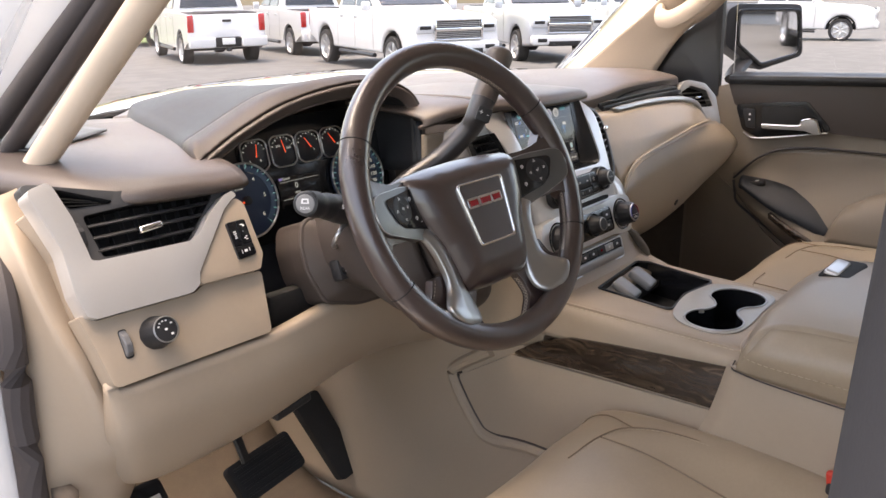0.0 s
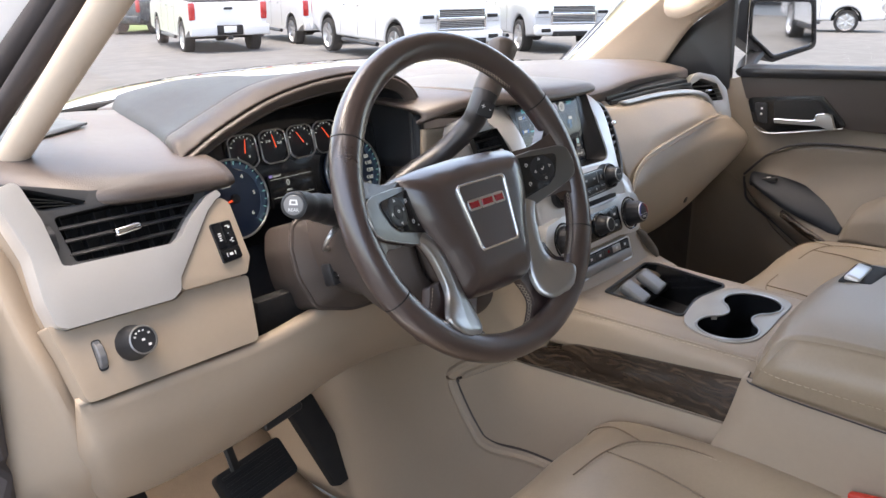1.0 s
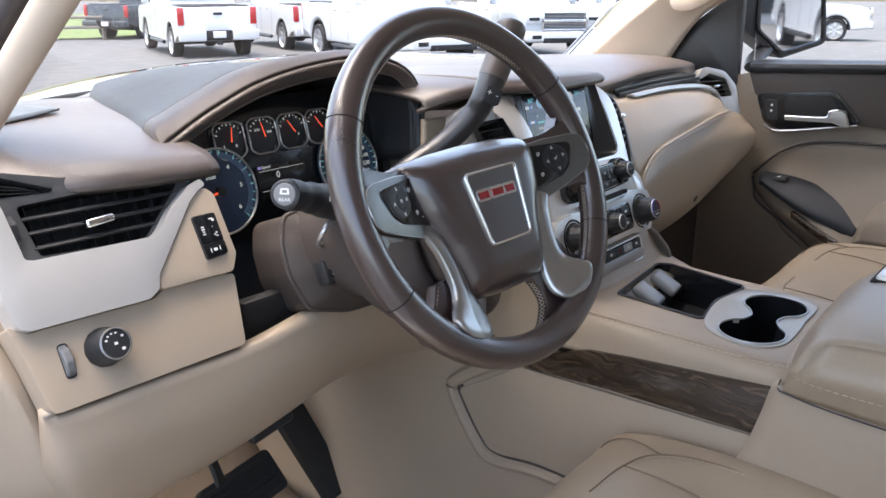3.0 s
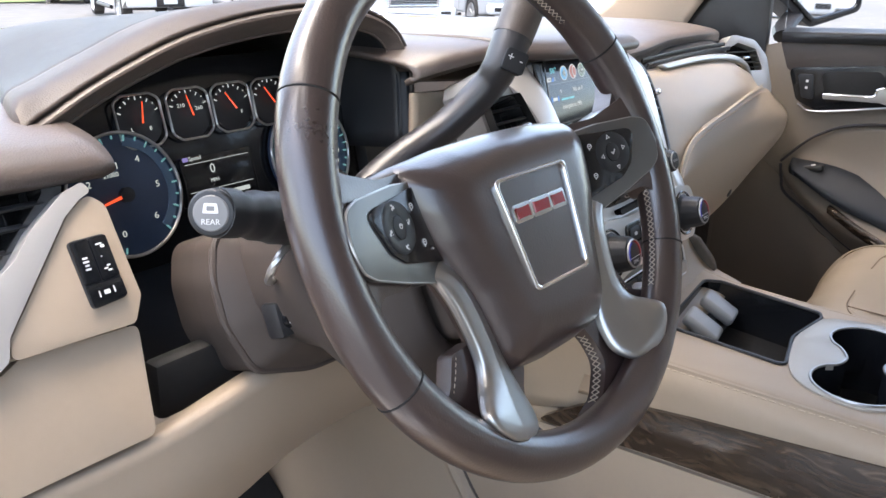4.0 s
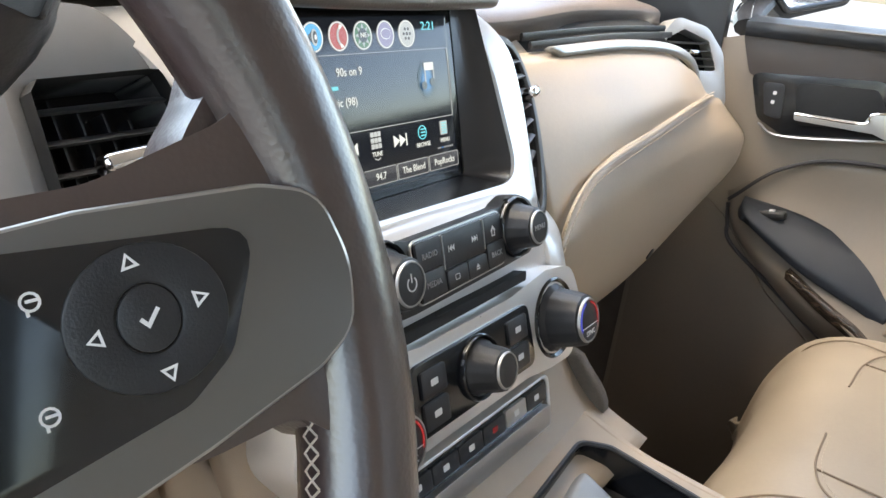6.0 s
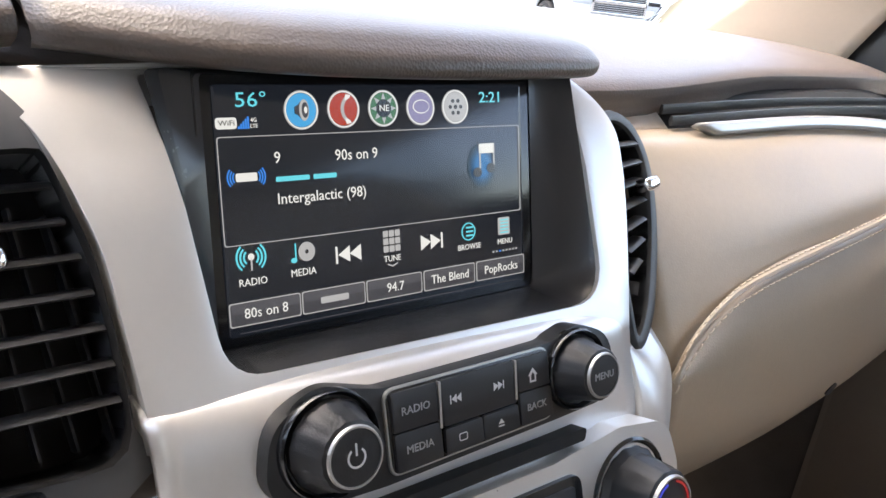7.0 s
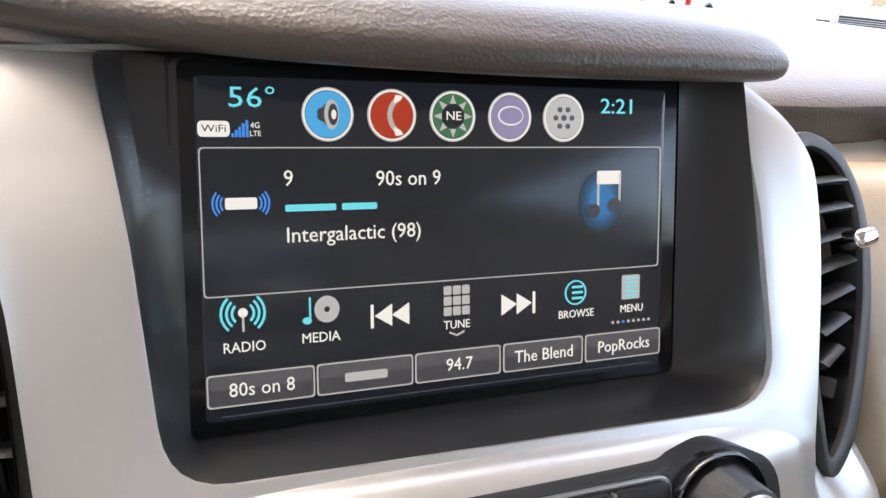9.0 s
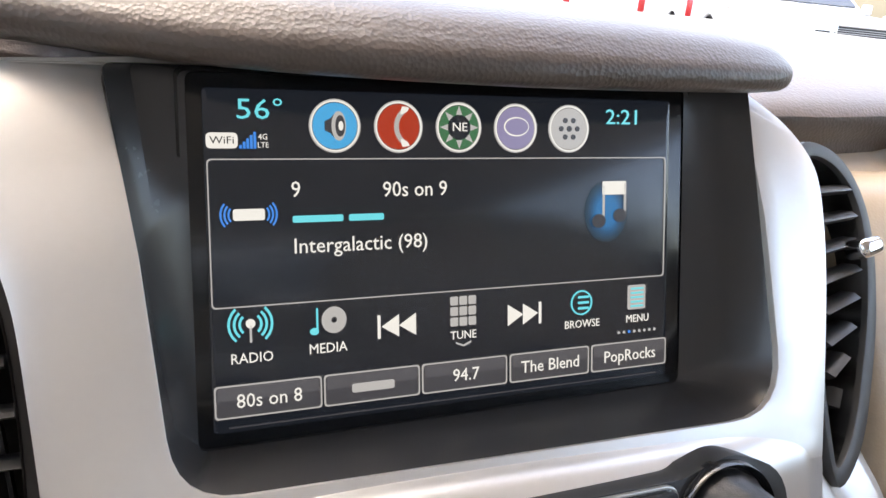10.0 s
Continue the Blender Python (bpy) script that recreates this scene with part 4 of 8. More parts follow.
# ---------------------------------------------------------------- steering column, stalk and shift lever
col = thing("steering_column", "brown plastic steering column shroud", "steering column")
CO = facing((-0.44, 0.0, 1.14), 20)
face_o = rounded([(x + 0.0184, y, r) for x, y, r in ((-0.108, 0.034, 0.02), (-0.120, 0.0, 0.05), (-0.121, -0.038, 0.05), (-0.106, -0.080, 0.02), (-0.05, -0.098, 0.1), (0.05, -0.104, 0.1), (0.106, -0.096, 0.02), (0.121, -0.045, 0.05), (0.120, 0.0, 0.05), (0.108, 0.034, 0.02))], 0.02, 6)
part("shroud_flange", plate([(0.0184 + (x - 0.0184) * 0.985, y * 1.0) for x, y in face_o], 0.05, CO, -0.040, 0.012, seg=4), COLUMN, col, "brown flange of the shroud")
part("shroud", dome(face_o, -0.026, 0.034, 0.03, CO, 12, 2.4), COLUMN, col, "brown domed shroud")
part("shroud_lip", tube([CO @ Vector((x, y, -0.028)) for x, y in face_o], 0.0035, 8, True), COLUMN, col, "rolled edge of the shroud")
neck = lambda h, top, low, w: [(0.0184 + x * h, y, w) for x, y in ((-0.8, top), (-1, top - 0.03), (-1, low + 0.055), (-0.74, low + 0.026), (-0.25, low + 0.006), (0.72, low), (1, low + 0.04), (1, top - 0.03), (0.8, top))]
part("column_neck", surf([neck(0.092, 0.045, -0.085, -0.03), neck(0.092, 0.045, -0.102, 0.03), neck(0.092, 0.045, -0.130, 0.07), neck(0.090, 0.045, -0.142, 0.10), neck(0.060, 0.040, -0.112, 0.13)], 5, 5, CO), COLUMN, col, "brown neck between shroud and wheel", solid=0.004)
part("shroud_top", block(0.13, 0.04, 0.16, CO @ Matrix.Translation((0.0184, 0.022, 0.04)), 0.018, 4), COLUMN, col, "brown upper shroud")
part("stalk_collar_ring", tube([Vector((-0.520, -0.030, 1.155)) + Vector((0.020 * math.cos(a), 0.010 * math.cos(a) - 0.010 * math.sin(a), 0.017 * math.sin(a))) for a in [2 * math.pi * i / 24 for i in range(24)]], 0.003, 6, True), STEEL, col, "grey ring round the stalk")
sw = part("column_switch", block(0.034, 0.030, 0.020, CO @ Matrix.Translation((-0.066, -0.042, 0.004)), 0.004), BLACK, col, "black column adjust switch")
part("button", lathe([(0, 0), (0.006, 0), (0.0055, 0.004), (0, 0.005)], CO @ Matrix.Translation((-0.072, -0.043, 0.013)) @ Matrix.Scale(1.3, 4), 16), GLOSS, sw)
for k in range(4):
    t = math.pi / 2 * k + 0.4
    part("symbol", plate(oval(-0.072 + 0.0048 * math.cos(t), -0.043 + 0.0048 * math.sin(t), 0.0012, n=8), 0.0003, CO, 0.0194), PRINT, sw, smooth=0)
st = part("wiper_stalk", tube(spline([(-0.47, -0.02, 1.172), (-0.52, -0.04, 1.190), (-0.57, -0.058, 1.209), (-0.605, -0.066, 1.2205)], 6), 0.0135, 16, r2=0.0145, radii=[1.25] * 5 + [1.3] * 5 + [1.18] * 3 + [1.02] * 2 + [1.12] * 4), BLACK, col, "black indicator and wiper stalk")
EN = Matrix.Translation((-0.609, -0.0675, 1.2215)) @ Vector((-0.78, -0.58, 0.22)).to_track_quat("Z", "Y").to_matrix().to_4x4() @ Matrix.Scale(0.84, 4)
part("stalk_ring", lathe([(0.0, -0.014), (0.0165, -0.014), (0.018, -0.010), (0.018, 0.0), (0.0165, 0.002), (0.0145, 0.0025), (0.0, 0.0025)], EN, 36), BLACK, st, "black stalk end")
part("end_button", lathe([(0.0, 0.0), (0.0135, 0.0), (0.0135, 0.0032), (0.0125, 0.004), (0, 0.0042)], EN, 36), material("grey button", (0.2, 0.2, 0.205), 0.4, spread=0.1), st, "grey end button")
lettering("REAR", 0.006, EN, PRINT, st, "lettering", 0.0, -0.0065, 0.0044)
part("symbol", plate(rounded([(-0.006, 0.0), (0.006, 0.0), (0.0048, 0.0075), (-0.0048, 0.0075)], 0.001), 0.0003, EN, 0.0046, holes=[rect(0, 0.0036, 0.006, 0.0035, 0.0004, 1)]), PRINT, st, smooth=0)
part("stalk_collar", lathe([(0.013, -0.05), (0.0145, -0.048), (0.0145, -0.03), (0.013, -0.028)], EN, 24, 12, 0.05), BLACK, st, "ribbed collar")
for dx in (-0.55, -0.54, -0.53):
    part("symbol", block(0.003, 0.001, 0.006, Matrix.Translation((dx, -0.073 - (dx + 0.54) * 0.36, 1.202 - (dx + 0.54) * 0.38)), 0.0003, 1), PRINT, st, smooth=0)

LEVERHIDE = material("dark slate leather", (0.030, 0.029, 0.032), 0.36, coat=0.4, coat_rough=0.25, cells=0.1, cell_size=620)
lever_path = spline([(-0.375, 0.055, 1.135), (-0.322, 0.034, 1.180), (-0.272, 0.005, 1.216), (-0.243, -0.025, 1.257), (-0.236, -0.039, 1.287), (-0.199, -0.042, 1.349), (-0.184, -0.040, 1.376)], 7)
lever = part("shift_lever", tube(lever_path, 0.0165, 16, r2=0.0150, radii=[1.0 + 0.005 * i for i in range(28)] + [1.16 + 0.012 * i for i in range(11)] + [1.26, 1.22, 1.05, 0.7]), LEVERHIDE, col, "dark slate leather column shift lever")
part("grip_cap", tube(lever_path[30:42], 0.0172, 16, r2=0.0157, radii=[1.18 + 0.012 * i for i in range(9)] + [1.27, 1.22, 1.04]), PAD, lever, "brown grained lever grip")
SHF = Matrix.Translation((-0.2455, -0.0555, 1.2835)) @ Vector((-0.62, -0.75, 0.2)).to_track_quat("Z", "Y").to_matrix().to_4x4() @ Matrix.Rotation(radians(-22), 4, "Z")
sb = part("shift_button", plate(rect(0, 0, 0.022, 0.021, 0.003), 0.012, SHF, 0.004, 0.001), BLACK, lever, "black plus and minus rocker")
for t, x in (("+", -0.0055), ("-", 0.0055)):
    lettering(t, 0.012, SHF, PRINT, sb, "symbol", x, 0.002, 0.0042)

# ---------------------------------------------------------------- steering wheel
W = facing((-0.4216, -0.1767, 1.2163), 25.2, -4.6, 1.7)
R = 0.1852
wheel = thing("steering_wheel", "dark brown leather steering wheel with satin nickel spokes", "steering wheel")
rim_path = [Vector((R * math.cos(a), R * math.sin(a), 0)) for a in [2 * math.pi * i / 96 for i in range(96)]]
# thumb swellings at ten and two
swell = [1 + 0.08 * math.exp(-((math.degrees(2 * math.pi * i / 96) - 28) / 14) ** 2) + 0.08 * math.exp(-((math.degrees(2 * math.pi * i / 96) - 152) / 14) ** 2) for i in range(96)]
part("rim", tube([W @ p for p in rim_path], 0.0170, 24, True, r2=0.0164, up=W.to_3x3() @ Vector((0, 0, 1)), radii=swell), BROWN, wheel, "leather-wrapped rim")
for a in (207, 150, 30, 333):
    t = radians(a)
    ring = [W @ Vector(((R + 0.0164 * s * math.cos(q)) * math.cos(t), (R + 0.0164 * s * math.cos(q)) * math.sin(t), 0.0160 * s * math.sin(q))) for q in [2 * math.pi * i / 24 for i in range(24)] for s in (1.02 + 0.08 * math.exp(-((abs(a - 90) - 61) / 14) ** 2),)]
    part("leather_seam", tube(ring, 0.0009, 5, True, up=(0.3, 0.4, 0.8)), DARK, wheel, "dark seam round the rim")


def cross_stitch(a0, a1, w=0.003):
    """Zigzag stitching along the inner side of the rim."""
    bm = bmesh.new()
    n = int((a1 - a0) / 360 * 2 * math.pi * R / 0.0050)
    for i in range(n):
        for lo, hi in ((-1, 1), (1, -1)):
            pts = []
            for s, k in ((lo, i), ((lo + hi) / 2, i + 0.5), (hi, i + 1)):
                t = radians(a0 + (a1 - a0) * k / n)
                q = math.pi - 0.04 + 0.16 * s
                rr = R + 0.0170 * math.cos(q)
                pts.append(W @ Vector((rr * math.cos(t), rr * math.sin(t), 0.0166 * math.sin(q))))
            tube(pts, 0.00042, 4, up=(0.31, 0.4, 0.8), bm=bm)
    return part("stitching", bm, THREAD, wheel, "pale zigzag stitching")


for a0, a1 in ((34, 97), (319, 350)):
    cross_stitch(a0, a1)

def zigzag(path, w0, w1):
    """Zigzag stitching along an edge on the wheel's plane, between two depths."""
    bm = bmesh.new()
    pts = evenly([Vector((x, y, 0)) for x, y in path], 0.0046)
    for p, q in zip(pts, pts[1:]):
        for a, b in ((w0, w1), (w1, w0)):
            tube([W @ Vector((p.x, p.y, a)), W @ Vector(((p.x + q.x) / 2, (p.y + q.y) / 2, (a + b) / 2)), W @ Vector((q.x, q.y, b))], 0.00042, 4, up=(0.31, 0.4, 0.8), bm=bm)
    return part("stitching", bm, THREAD, wheel, "pale zigzag stitching")


half_hub = [(0.0, 0.0495, 0.2), (0.055, 0.0480, 0.1), (0.0985, 0.0440, 0.010), (0.1005, 0.030, 0.02), (0.0985, 0.010, 0.05), (0.0930, -0.014, 0.05), (0.0835, -0.036, 0.04), (0.0745, -0.056, 0.05), (0.0675, -0.082, 0.06), (0.0630, -0.104, 0.02), (0.054, -0.1155, 0.012), (0.02, -0.1185, 0.05), (0.0, -0.1185, 0.05)]
hub = rounded([p for p in half_hub[::-1]] + [(-p[0], p[1], p[2]) for p in half_hub[1:-1]], 0.02)


def hub_edge(x, y):
    """How deep the cover's outline lies: far back along the top, near the spokes' level at the sides."""
    top = min(1.0, max(0.0, (y - 0.026) / 0.018))
    low = min(1.0, max(0.0, (-0.08 - y) / 0.03))
    return -0.0085 - 0.013 * top * top - 0.005 * low


def pillow(outline, crown, depth, m, rings=16, shoulder=0.40):
    """The airbag cover: a flat crown with rounded shoulders that fall to the outline."""
    bm = bmesh.new()
    cx, cy = 0.0, -0.03
    loops = [[bm.verts.new((x * 0.99, y * 0.99, hub_edge(x, y) - depth)) for x, y in outline]]
    for k in range(rings + 1):
        t = (k / rings) ** 1.35
        s = 1 - t * 0.97
        e = min(1.0, t / shoulder)
        rise = math.sin(e * math.pi / 2) ** 0.72
        loops.append([bm.verts.new((cx + (x - cx) * s, cy + (y - cy) * s, hub_edge(x, y) * (1 - rise) + crown * rise)) for x, y in outline])
    for a, b in zip(loops, loops[1:]):
        for i in range(len(a)):
            bm.faces.new((a[i - 1], a[i], b[i], b[i - 1]))
    bm.faces.new(loops[-1])
    bmesh.ops.recalc_face_normals(bm, faces=bm.faces)
    bm.transform(m)
    return bm


hub_ob = part("airbag_cover", pillow(hub, 0.0122, 0.03, W), BROWN, wheel, "dark brown grained airbag cover")
part("hub_back", plate(rounded([(-0.075, 0.03), (0.075, 0.03), (0.055, -0.09), (-0.055, -0.09)], 0.02), 0.05, W, -0.035, 0.01), COLUMN, wheel, "brown back cover")
badge = rounded([(-0.0435, 0.0145), (0.0435, 0.0145), (0.034, -0.068), (-0.034, -0.068)], 0.007)
badge_in = rounded([(-0.0395, 0.011), (0.0395, 0.011), (0.0308, -0.0645), (-0.0308, -0.0645)], 0.005)
part("badge_field", plate(badge_in, 0.003, W, 0.0128), BROWN, hub_ob, "grained badge field")
part("badge_frame", plate(badge, 0.006, W, 0.0158, 0.0019, holes=[badge_in], seg=3), CHROME, hub_ob, "chrome badge frame")


def bars(name, shapes, m, w, mat, parent, label):
    bm = bmesh.new()
    for s in shapes:
        plate(s, 0.0022, m, w, 0.0005, bm=bm)
    return part(name, bm, mat, parent, label, smooth=0)


# the maker's mark, as three plain raised blocks in red with chrome edges
def grow(o, d):
    """An outline pushed out by d."""
    area = sum(o[i - 1][0] * o[i][1] - o[i][0] * o[i - 1][1] for i in range(len(o)))
    s = 1 if area > 0 else -1
    out = []
    for i in range(len(o)):
        p, a, b = Vector(o[i]), Vector(o[i - 1]), Vector(o[(i + 1) % len(o)])
        n1, n2 = (p - a).normalized(), (b - p).normalized()
        n1, n2 = Vector((n1.y, -n1.x)) * s, Vector((n2.y, -n2.x)) * s
        q = (n1 + n2) / max(0.35, 1 + n1.dot(n2))
        out.append((p + q * d)[:])
    return out


shapes = [rounded([(a, -0.0068), (a + b, -0.0068), (a + b, -0.0186), (a, -0.0186)], 0.0014, 2)[::-1] for a, b in ((-0.0305, 0.0185), (-0.0103, 0.0215), (0.0130, 0.0175))]
for o in shapes:
    bars("emblem_edge", [grow(o, 0.0009)], W, 0.0140, CHROME, hub_ob, "chrome edge of the emblem block")
    bars("emblem", [grow(o, -0.0023)], W, 0.0148, RED, hub_ob, "red enamel emblem block")


for s in (-1, 1):
    mir = lambda o: [(s * p[0], *p[1:]) for p in (o if s > 0 else o[::-1])]
    # a frame on the dished upper spoke: x outwards from the middle of the bezel
    UB = W @ Matrix.Translation((s * 0.126, 0.0, 0.0013)) @ Matrix.Rotation(-s * math.atan(0.30), 4, "Y")
    slope = lambda o: mir([((p[0] - 0.126) * 1.044, *p[1:]) for p in o])
    pad_o = slope([(0.084, -0.0262, 0.004), (0.132, -0.0165, 0.012), (0.144, -0.008, 0.012), (0.157, 0.020, 0.008), (0.098, 0.0275, 0.004)])
    bez = slope([(0.080, -0.030, 0.004), (0.100, -0.0365, 0.02), (0.135, -0.0275, 0.03), (0.164, -0.0185, 0.018), (0.1745, -0.012, 0.014), (0.178, 0.004, 0.03), (0.174, 0.0235, 0.012), (0.160, 0.0282, 0.02), (0.120, 0.0312, 0.02), (0.083, 0.030, 0.01)])
    spoke = part("spoke", plate(rounded(bez, 0.01), 0.014, UB, 0.0, 0.0045, seg=4), NICKEL, wheel, "satin nickel spoke bezel")
    # added tube of paler metal that draws the highlight along the chamfer
    part("bezel_highlight", tube([(UB @ Vector((x, y, -0.0012)))[:] for x, y in rounded(bez, 0.01)], 0.0011, 6, True), STEEL, spoke, "pale tube for the highlight on the bezel's edge")
    # leg from the bezel down to the rim: inner and outer edge, station by station
    rows = []
    for ui, vi, wi, uo, vo, wo, rise in ((0.118, -0.0190, -0.006, 0.126, -0.0295, -0.006, 0), (0.104, -0.0205, -0.0085, 0.112, -0.0325, -0.0070, 0.1), (0.0895, -0.0235, -0.0102, 0.1035, -0.0360, -0.0052, 0.3), (0.0785, -0.0278, -0.0108, 0.0990, -0.0445, -0.0045, 0.7),
                                         (0.0710, -0.0380, -0.0108, 0.0945, -0.0580, -0.0040, 1), (0.0652, -0.0590, -0.0105, 0.0912, -0.0760, -0.0036, 1), (0.0625, -0.0800, -0.0100, 0.0902, -0.0890, -0.0032, 1), (0.0615, -0.0960, -0.0095, 0.0920, -0.1000, -0.0022, 1), (0.0580, -0.1130, -0.0085, 0.0985, -0.1095, 0.0010, 1),
                                         (0.0560, -0.1280, -0.0060, 0.1085, -0.1165, 0.0080, 0.8), (0.0565, -0.1420, -0.0010, 0.1165, -0.1235, 0.0150, 0.6), (0.064, -0.1520, 0.0060, 0.1140, -0.1335, 0.0165, 0.6), (0.077, -0.1570, 0.0080, 0.1040, -0.1450, 0.0155, 0.6)):
        rows.append([W @ Vector((s * (ui + (uo - ui) * k), vi + (vo - vi) * k, wi + (wo - wi) * min(1, k * 1.15) + (h if h < 0 else h * rise))) for k, h in ((0.0, -0.006), (0.07, 0.0), (0.42, 0.0030), (0.58, 0.0034), (0.93, 0.0004), (1.0, -0.007))])
    part("spoke_leg", surf(rows, 5, 6), LITLEG, spoke, "satin nickel lower leg, sky reflection in its colour", solid=0.003, smooth=50)
    part("spoke_arm", plate(rounded(slope([(0.07, -0.026), (0.135, -0.032, 0.03), (0.158, -0.030, 0.02), (0.166, -0.040, 0.01), (0.170, 0.055), (0.158, 0.046, 0.02), (0.125, 0.0375, 0.03), (0.07, 0.039)]), 0.012), 0.026, UB, -0.006, 0.006, seg=3), BROWN, wheel, "leather spoke behind the buttons")
    part("spoke_arm", plate(rounded(mir([(0.150, -0.024, 0.02), (0.160, -0.030, 0.02), (0.171, -0.044, 0.01), (0.186, -0.036), (0.186, 0.050), (0.172, 0.074, 0.008), (0.160, 0.054, 0.02), (0.146, 0.040, 0.02)]), 0.012), 0.018, W, 0.001, 0.008, seg=5), BROWN, wheel, "leather fillet at the rim")
    low = rounded(mir([(0.064, -0.100), (0.080, -0.083, 0.006), (0.104, -0.085, 0.006), (0.116, -0.108, 0.02), (0.138, -0.116, 0.02), (0.150, -0.108, 0.01), (0.135, -0.137), (0.092, -0.168), (0.030, -0.186), (0.006, -0.182), (0.036, -0.172, 0.02), (0.0535, -0.150, 0.03), (0.047, -0.130, 0.02), (0.036, -0.110, 0.01)]), 0.010)
    part("spoke_arm", plate(low, 0.014, W, -0.0135, 0.005, seg=3), BROWN, wheel, "leather lower spoke")
    zigzag([p for p in grow(low, 0.0006) if abs(p[0]) < 0.0540 and -0.1765 < p[1] < -0.1165], -0.0172, -0.0245)
    zigzag([(s * x, y) for x, y, _z in spline([(0.1010, -0.0875, 0), (0.1065, -0.098, 0), (0.1135, -0.1085, 0)], 8)], -0.0132, -0.0150)
    pad = part("button_pad", plate(rounded(pad_o, 0.008), 0.01, UB, 0.0016, 0.0012, seg=2), GLOSS, spoke, "black thumb button pad")
    # the buttons lie on the sloping pad
    B = UB @ Matrix.Translation((0, 0.002, 0.0017))
    cx, cy = s * 0.0025, 0.0034
    part("ring_button", plate(oval(cx, cy, 0.0182, 0.0170, 36), 0.003, B, 0.0006, 0.0008, holes=[oval(cx, cy, 0.0072, 0.008, 24)]), BLACK, pad, "ring of arrow buttons")
    part("centre_button", plate(oval(cx, cy, 0.0068, 0.0076, 24), 0.003, B, 0.0009, 0.0008), BLACK, pad)
    mark = lambda o, hs=(), w=0.0009: part("symbol", plate(o, 0.0003, B, w, holes=hs), PRINT, pad, smooth=0)
    for k in range(4):
        t = radians(90 * k + 6)
        q = lambda o: [(cx + 0.0120 * math.cos(t) + x * math.cos(t) - y * math.sin(t), cy + 0.0132 * math.sin(t) + x * math.sin(t) + y * math.cos(t)) for x, y in o]
        if s > 0:
            mark(q([(0.0022, 0), (-0.0014, 0.0021), (-0.0014, -0.0021)]), [q([(0.0012, 0), (-0.0008, 0.0011), (-0.0008, -0.0011)])])
        else:
            for o in ([(-0.0015, -0.0016), (-0.0015, 0.0004), (0.0004, 0.0004), (0.0004, -0.0016)], [(0.0006, -0.0006), (0.0018, 0.0004), (0.0018, 0.0018), (0.0006, 0.0010)], [(-0.0018, 0.0012), (-0.0004, 0.0012), (-0.0004, 0.0017), (-0.0018, 0.0017)]):
                mark(q(o))
    if s > 0:
        mark([(cx - 0.0024, cy), (cx - 0.0017, cy + 0.0006), (cx - 0.0006, cy - 0.0008), (cx + 0.0019, cy + 0.0022), (cx + 0.0026, cy + 0.0016), (cx - 0.0006, cy - 0.0022)], w=0.0012)
    else:
        mark(rect(cx + 0.002, cy + 0.001, 0.0030, 0.0006, 0.0001, 1), w=0.0012)
        mark(oval(cx + 0.001, cy + 0.0005, 0.0018, n=14), [oval(cx + 0.001, cy + 0.0005, 0.0012, n=14)], 0.0012)
        mark(oval(0.0300, -0.0165, 0.0008, n=10), w=0.0004)
    for x, y in ((-s * 0.0195, 0.0137), (-s * 0.0220, -0.0106)):
        mark(oval(x, y, 0.0022, n=14), [oval(x, y, 0.0016, n=14)], 0.0004)
        mark(rect(x + 0.0006, y + 0.0002, 0.0030, 0.0007, 0.0001, 1), w=0.0005)
        mark(rect(x - 0.001, y - 0.0022, 0.0007, 0.0016, 0.0001, 1), w=0.0005)

# ---------------------------------------------------------------- centre stack
stack = thing("centre_stack", "satin silver centre stack with screen, knobs and vents", "centre stack")
SF = facing((0, -0.052, 1.163), 27.5)
opening = rounded([(-0.1150, 0.1165, 0.003), (-0.1080, 0.0605, 0.05), (-0.1020, -0.0085, 0.020), (0.1185, -0.0118, 0.026), (0.1245, 0.1165, 0.003)], 0.01, 6)
left_edge = [(-0.178, 0.124, 0), (-0.166, 0.110, 0), (-0.1565, 0.0985, 0), (-0.1500, 0.0825, 0), (-0.1445, 0.064, 0), (-0.1400, 0.046, 0), (-0.1372, 0.020, 0), (-0.1350, -0.005, 0), (-0.133, -0.03, 0)]
right_edge = [(0.135, -0.03, 0), (0.142, 0.0, 0), (0.1495, 0.036, 0), (0.1530, 0.062, 0), (0.1545, 0.084, 0), (0.1465, 0.102, 0), (0.131, 0.118, 0)]
sil_out = [tuple(p[:2]) for p in spline(left_edge, 6) + spline(right_edge, 6)]
ss = plate(sil_out, 0.05, Matrix(), 0.002, 0.004, holes=[opening], seg=3)
bmesh.ops.subdivide_edges(ss, edges=[e for e in ss.edges if e.calc_length() > 0.03], cuts=3, use_grid_fill=True)
bmesh.ops.triangulate(ss, faces=[f for f in ss.faces if len(f.verts) > 4])
for v in ss.verts:  # the shoulder rolls forward under the brow
    if v.co.y > 0.055:
        v.co.z -= 3.0 * (v.co.y - 0.055) ** 2
    if v.co.x < -0.108:  # and turns away beside the driver's vent
        v.co.z -= 3.2 * (v.co.x + 0.108) ** 2
ss.transform(SF)
part("silver_surround", ss, SILVER, stack, "satin silver screen surround", smooth=45)
LF = facing((0, -0.0815, 1.125), 17)
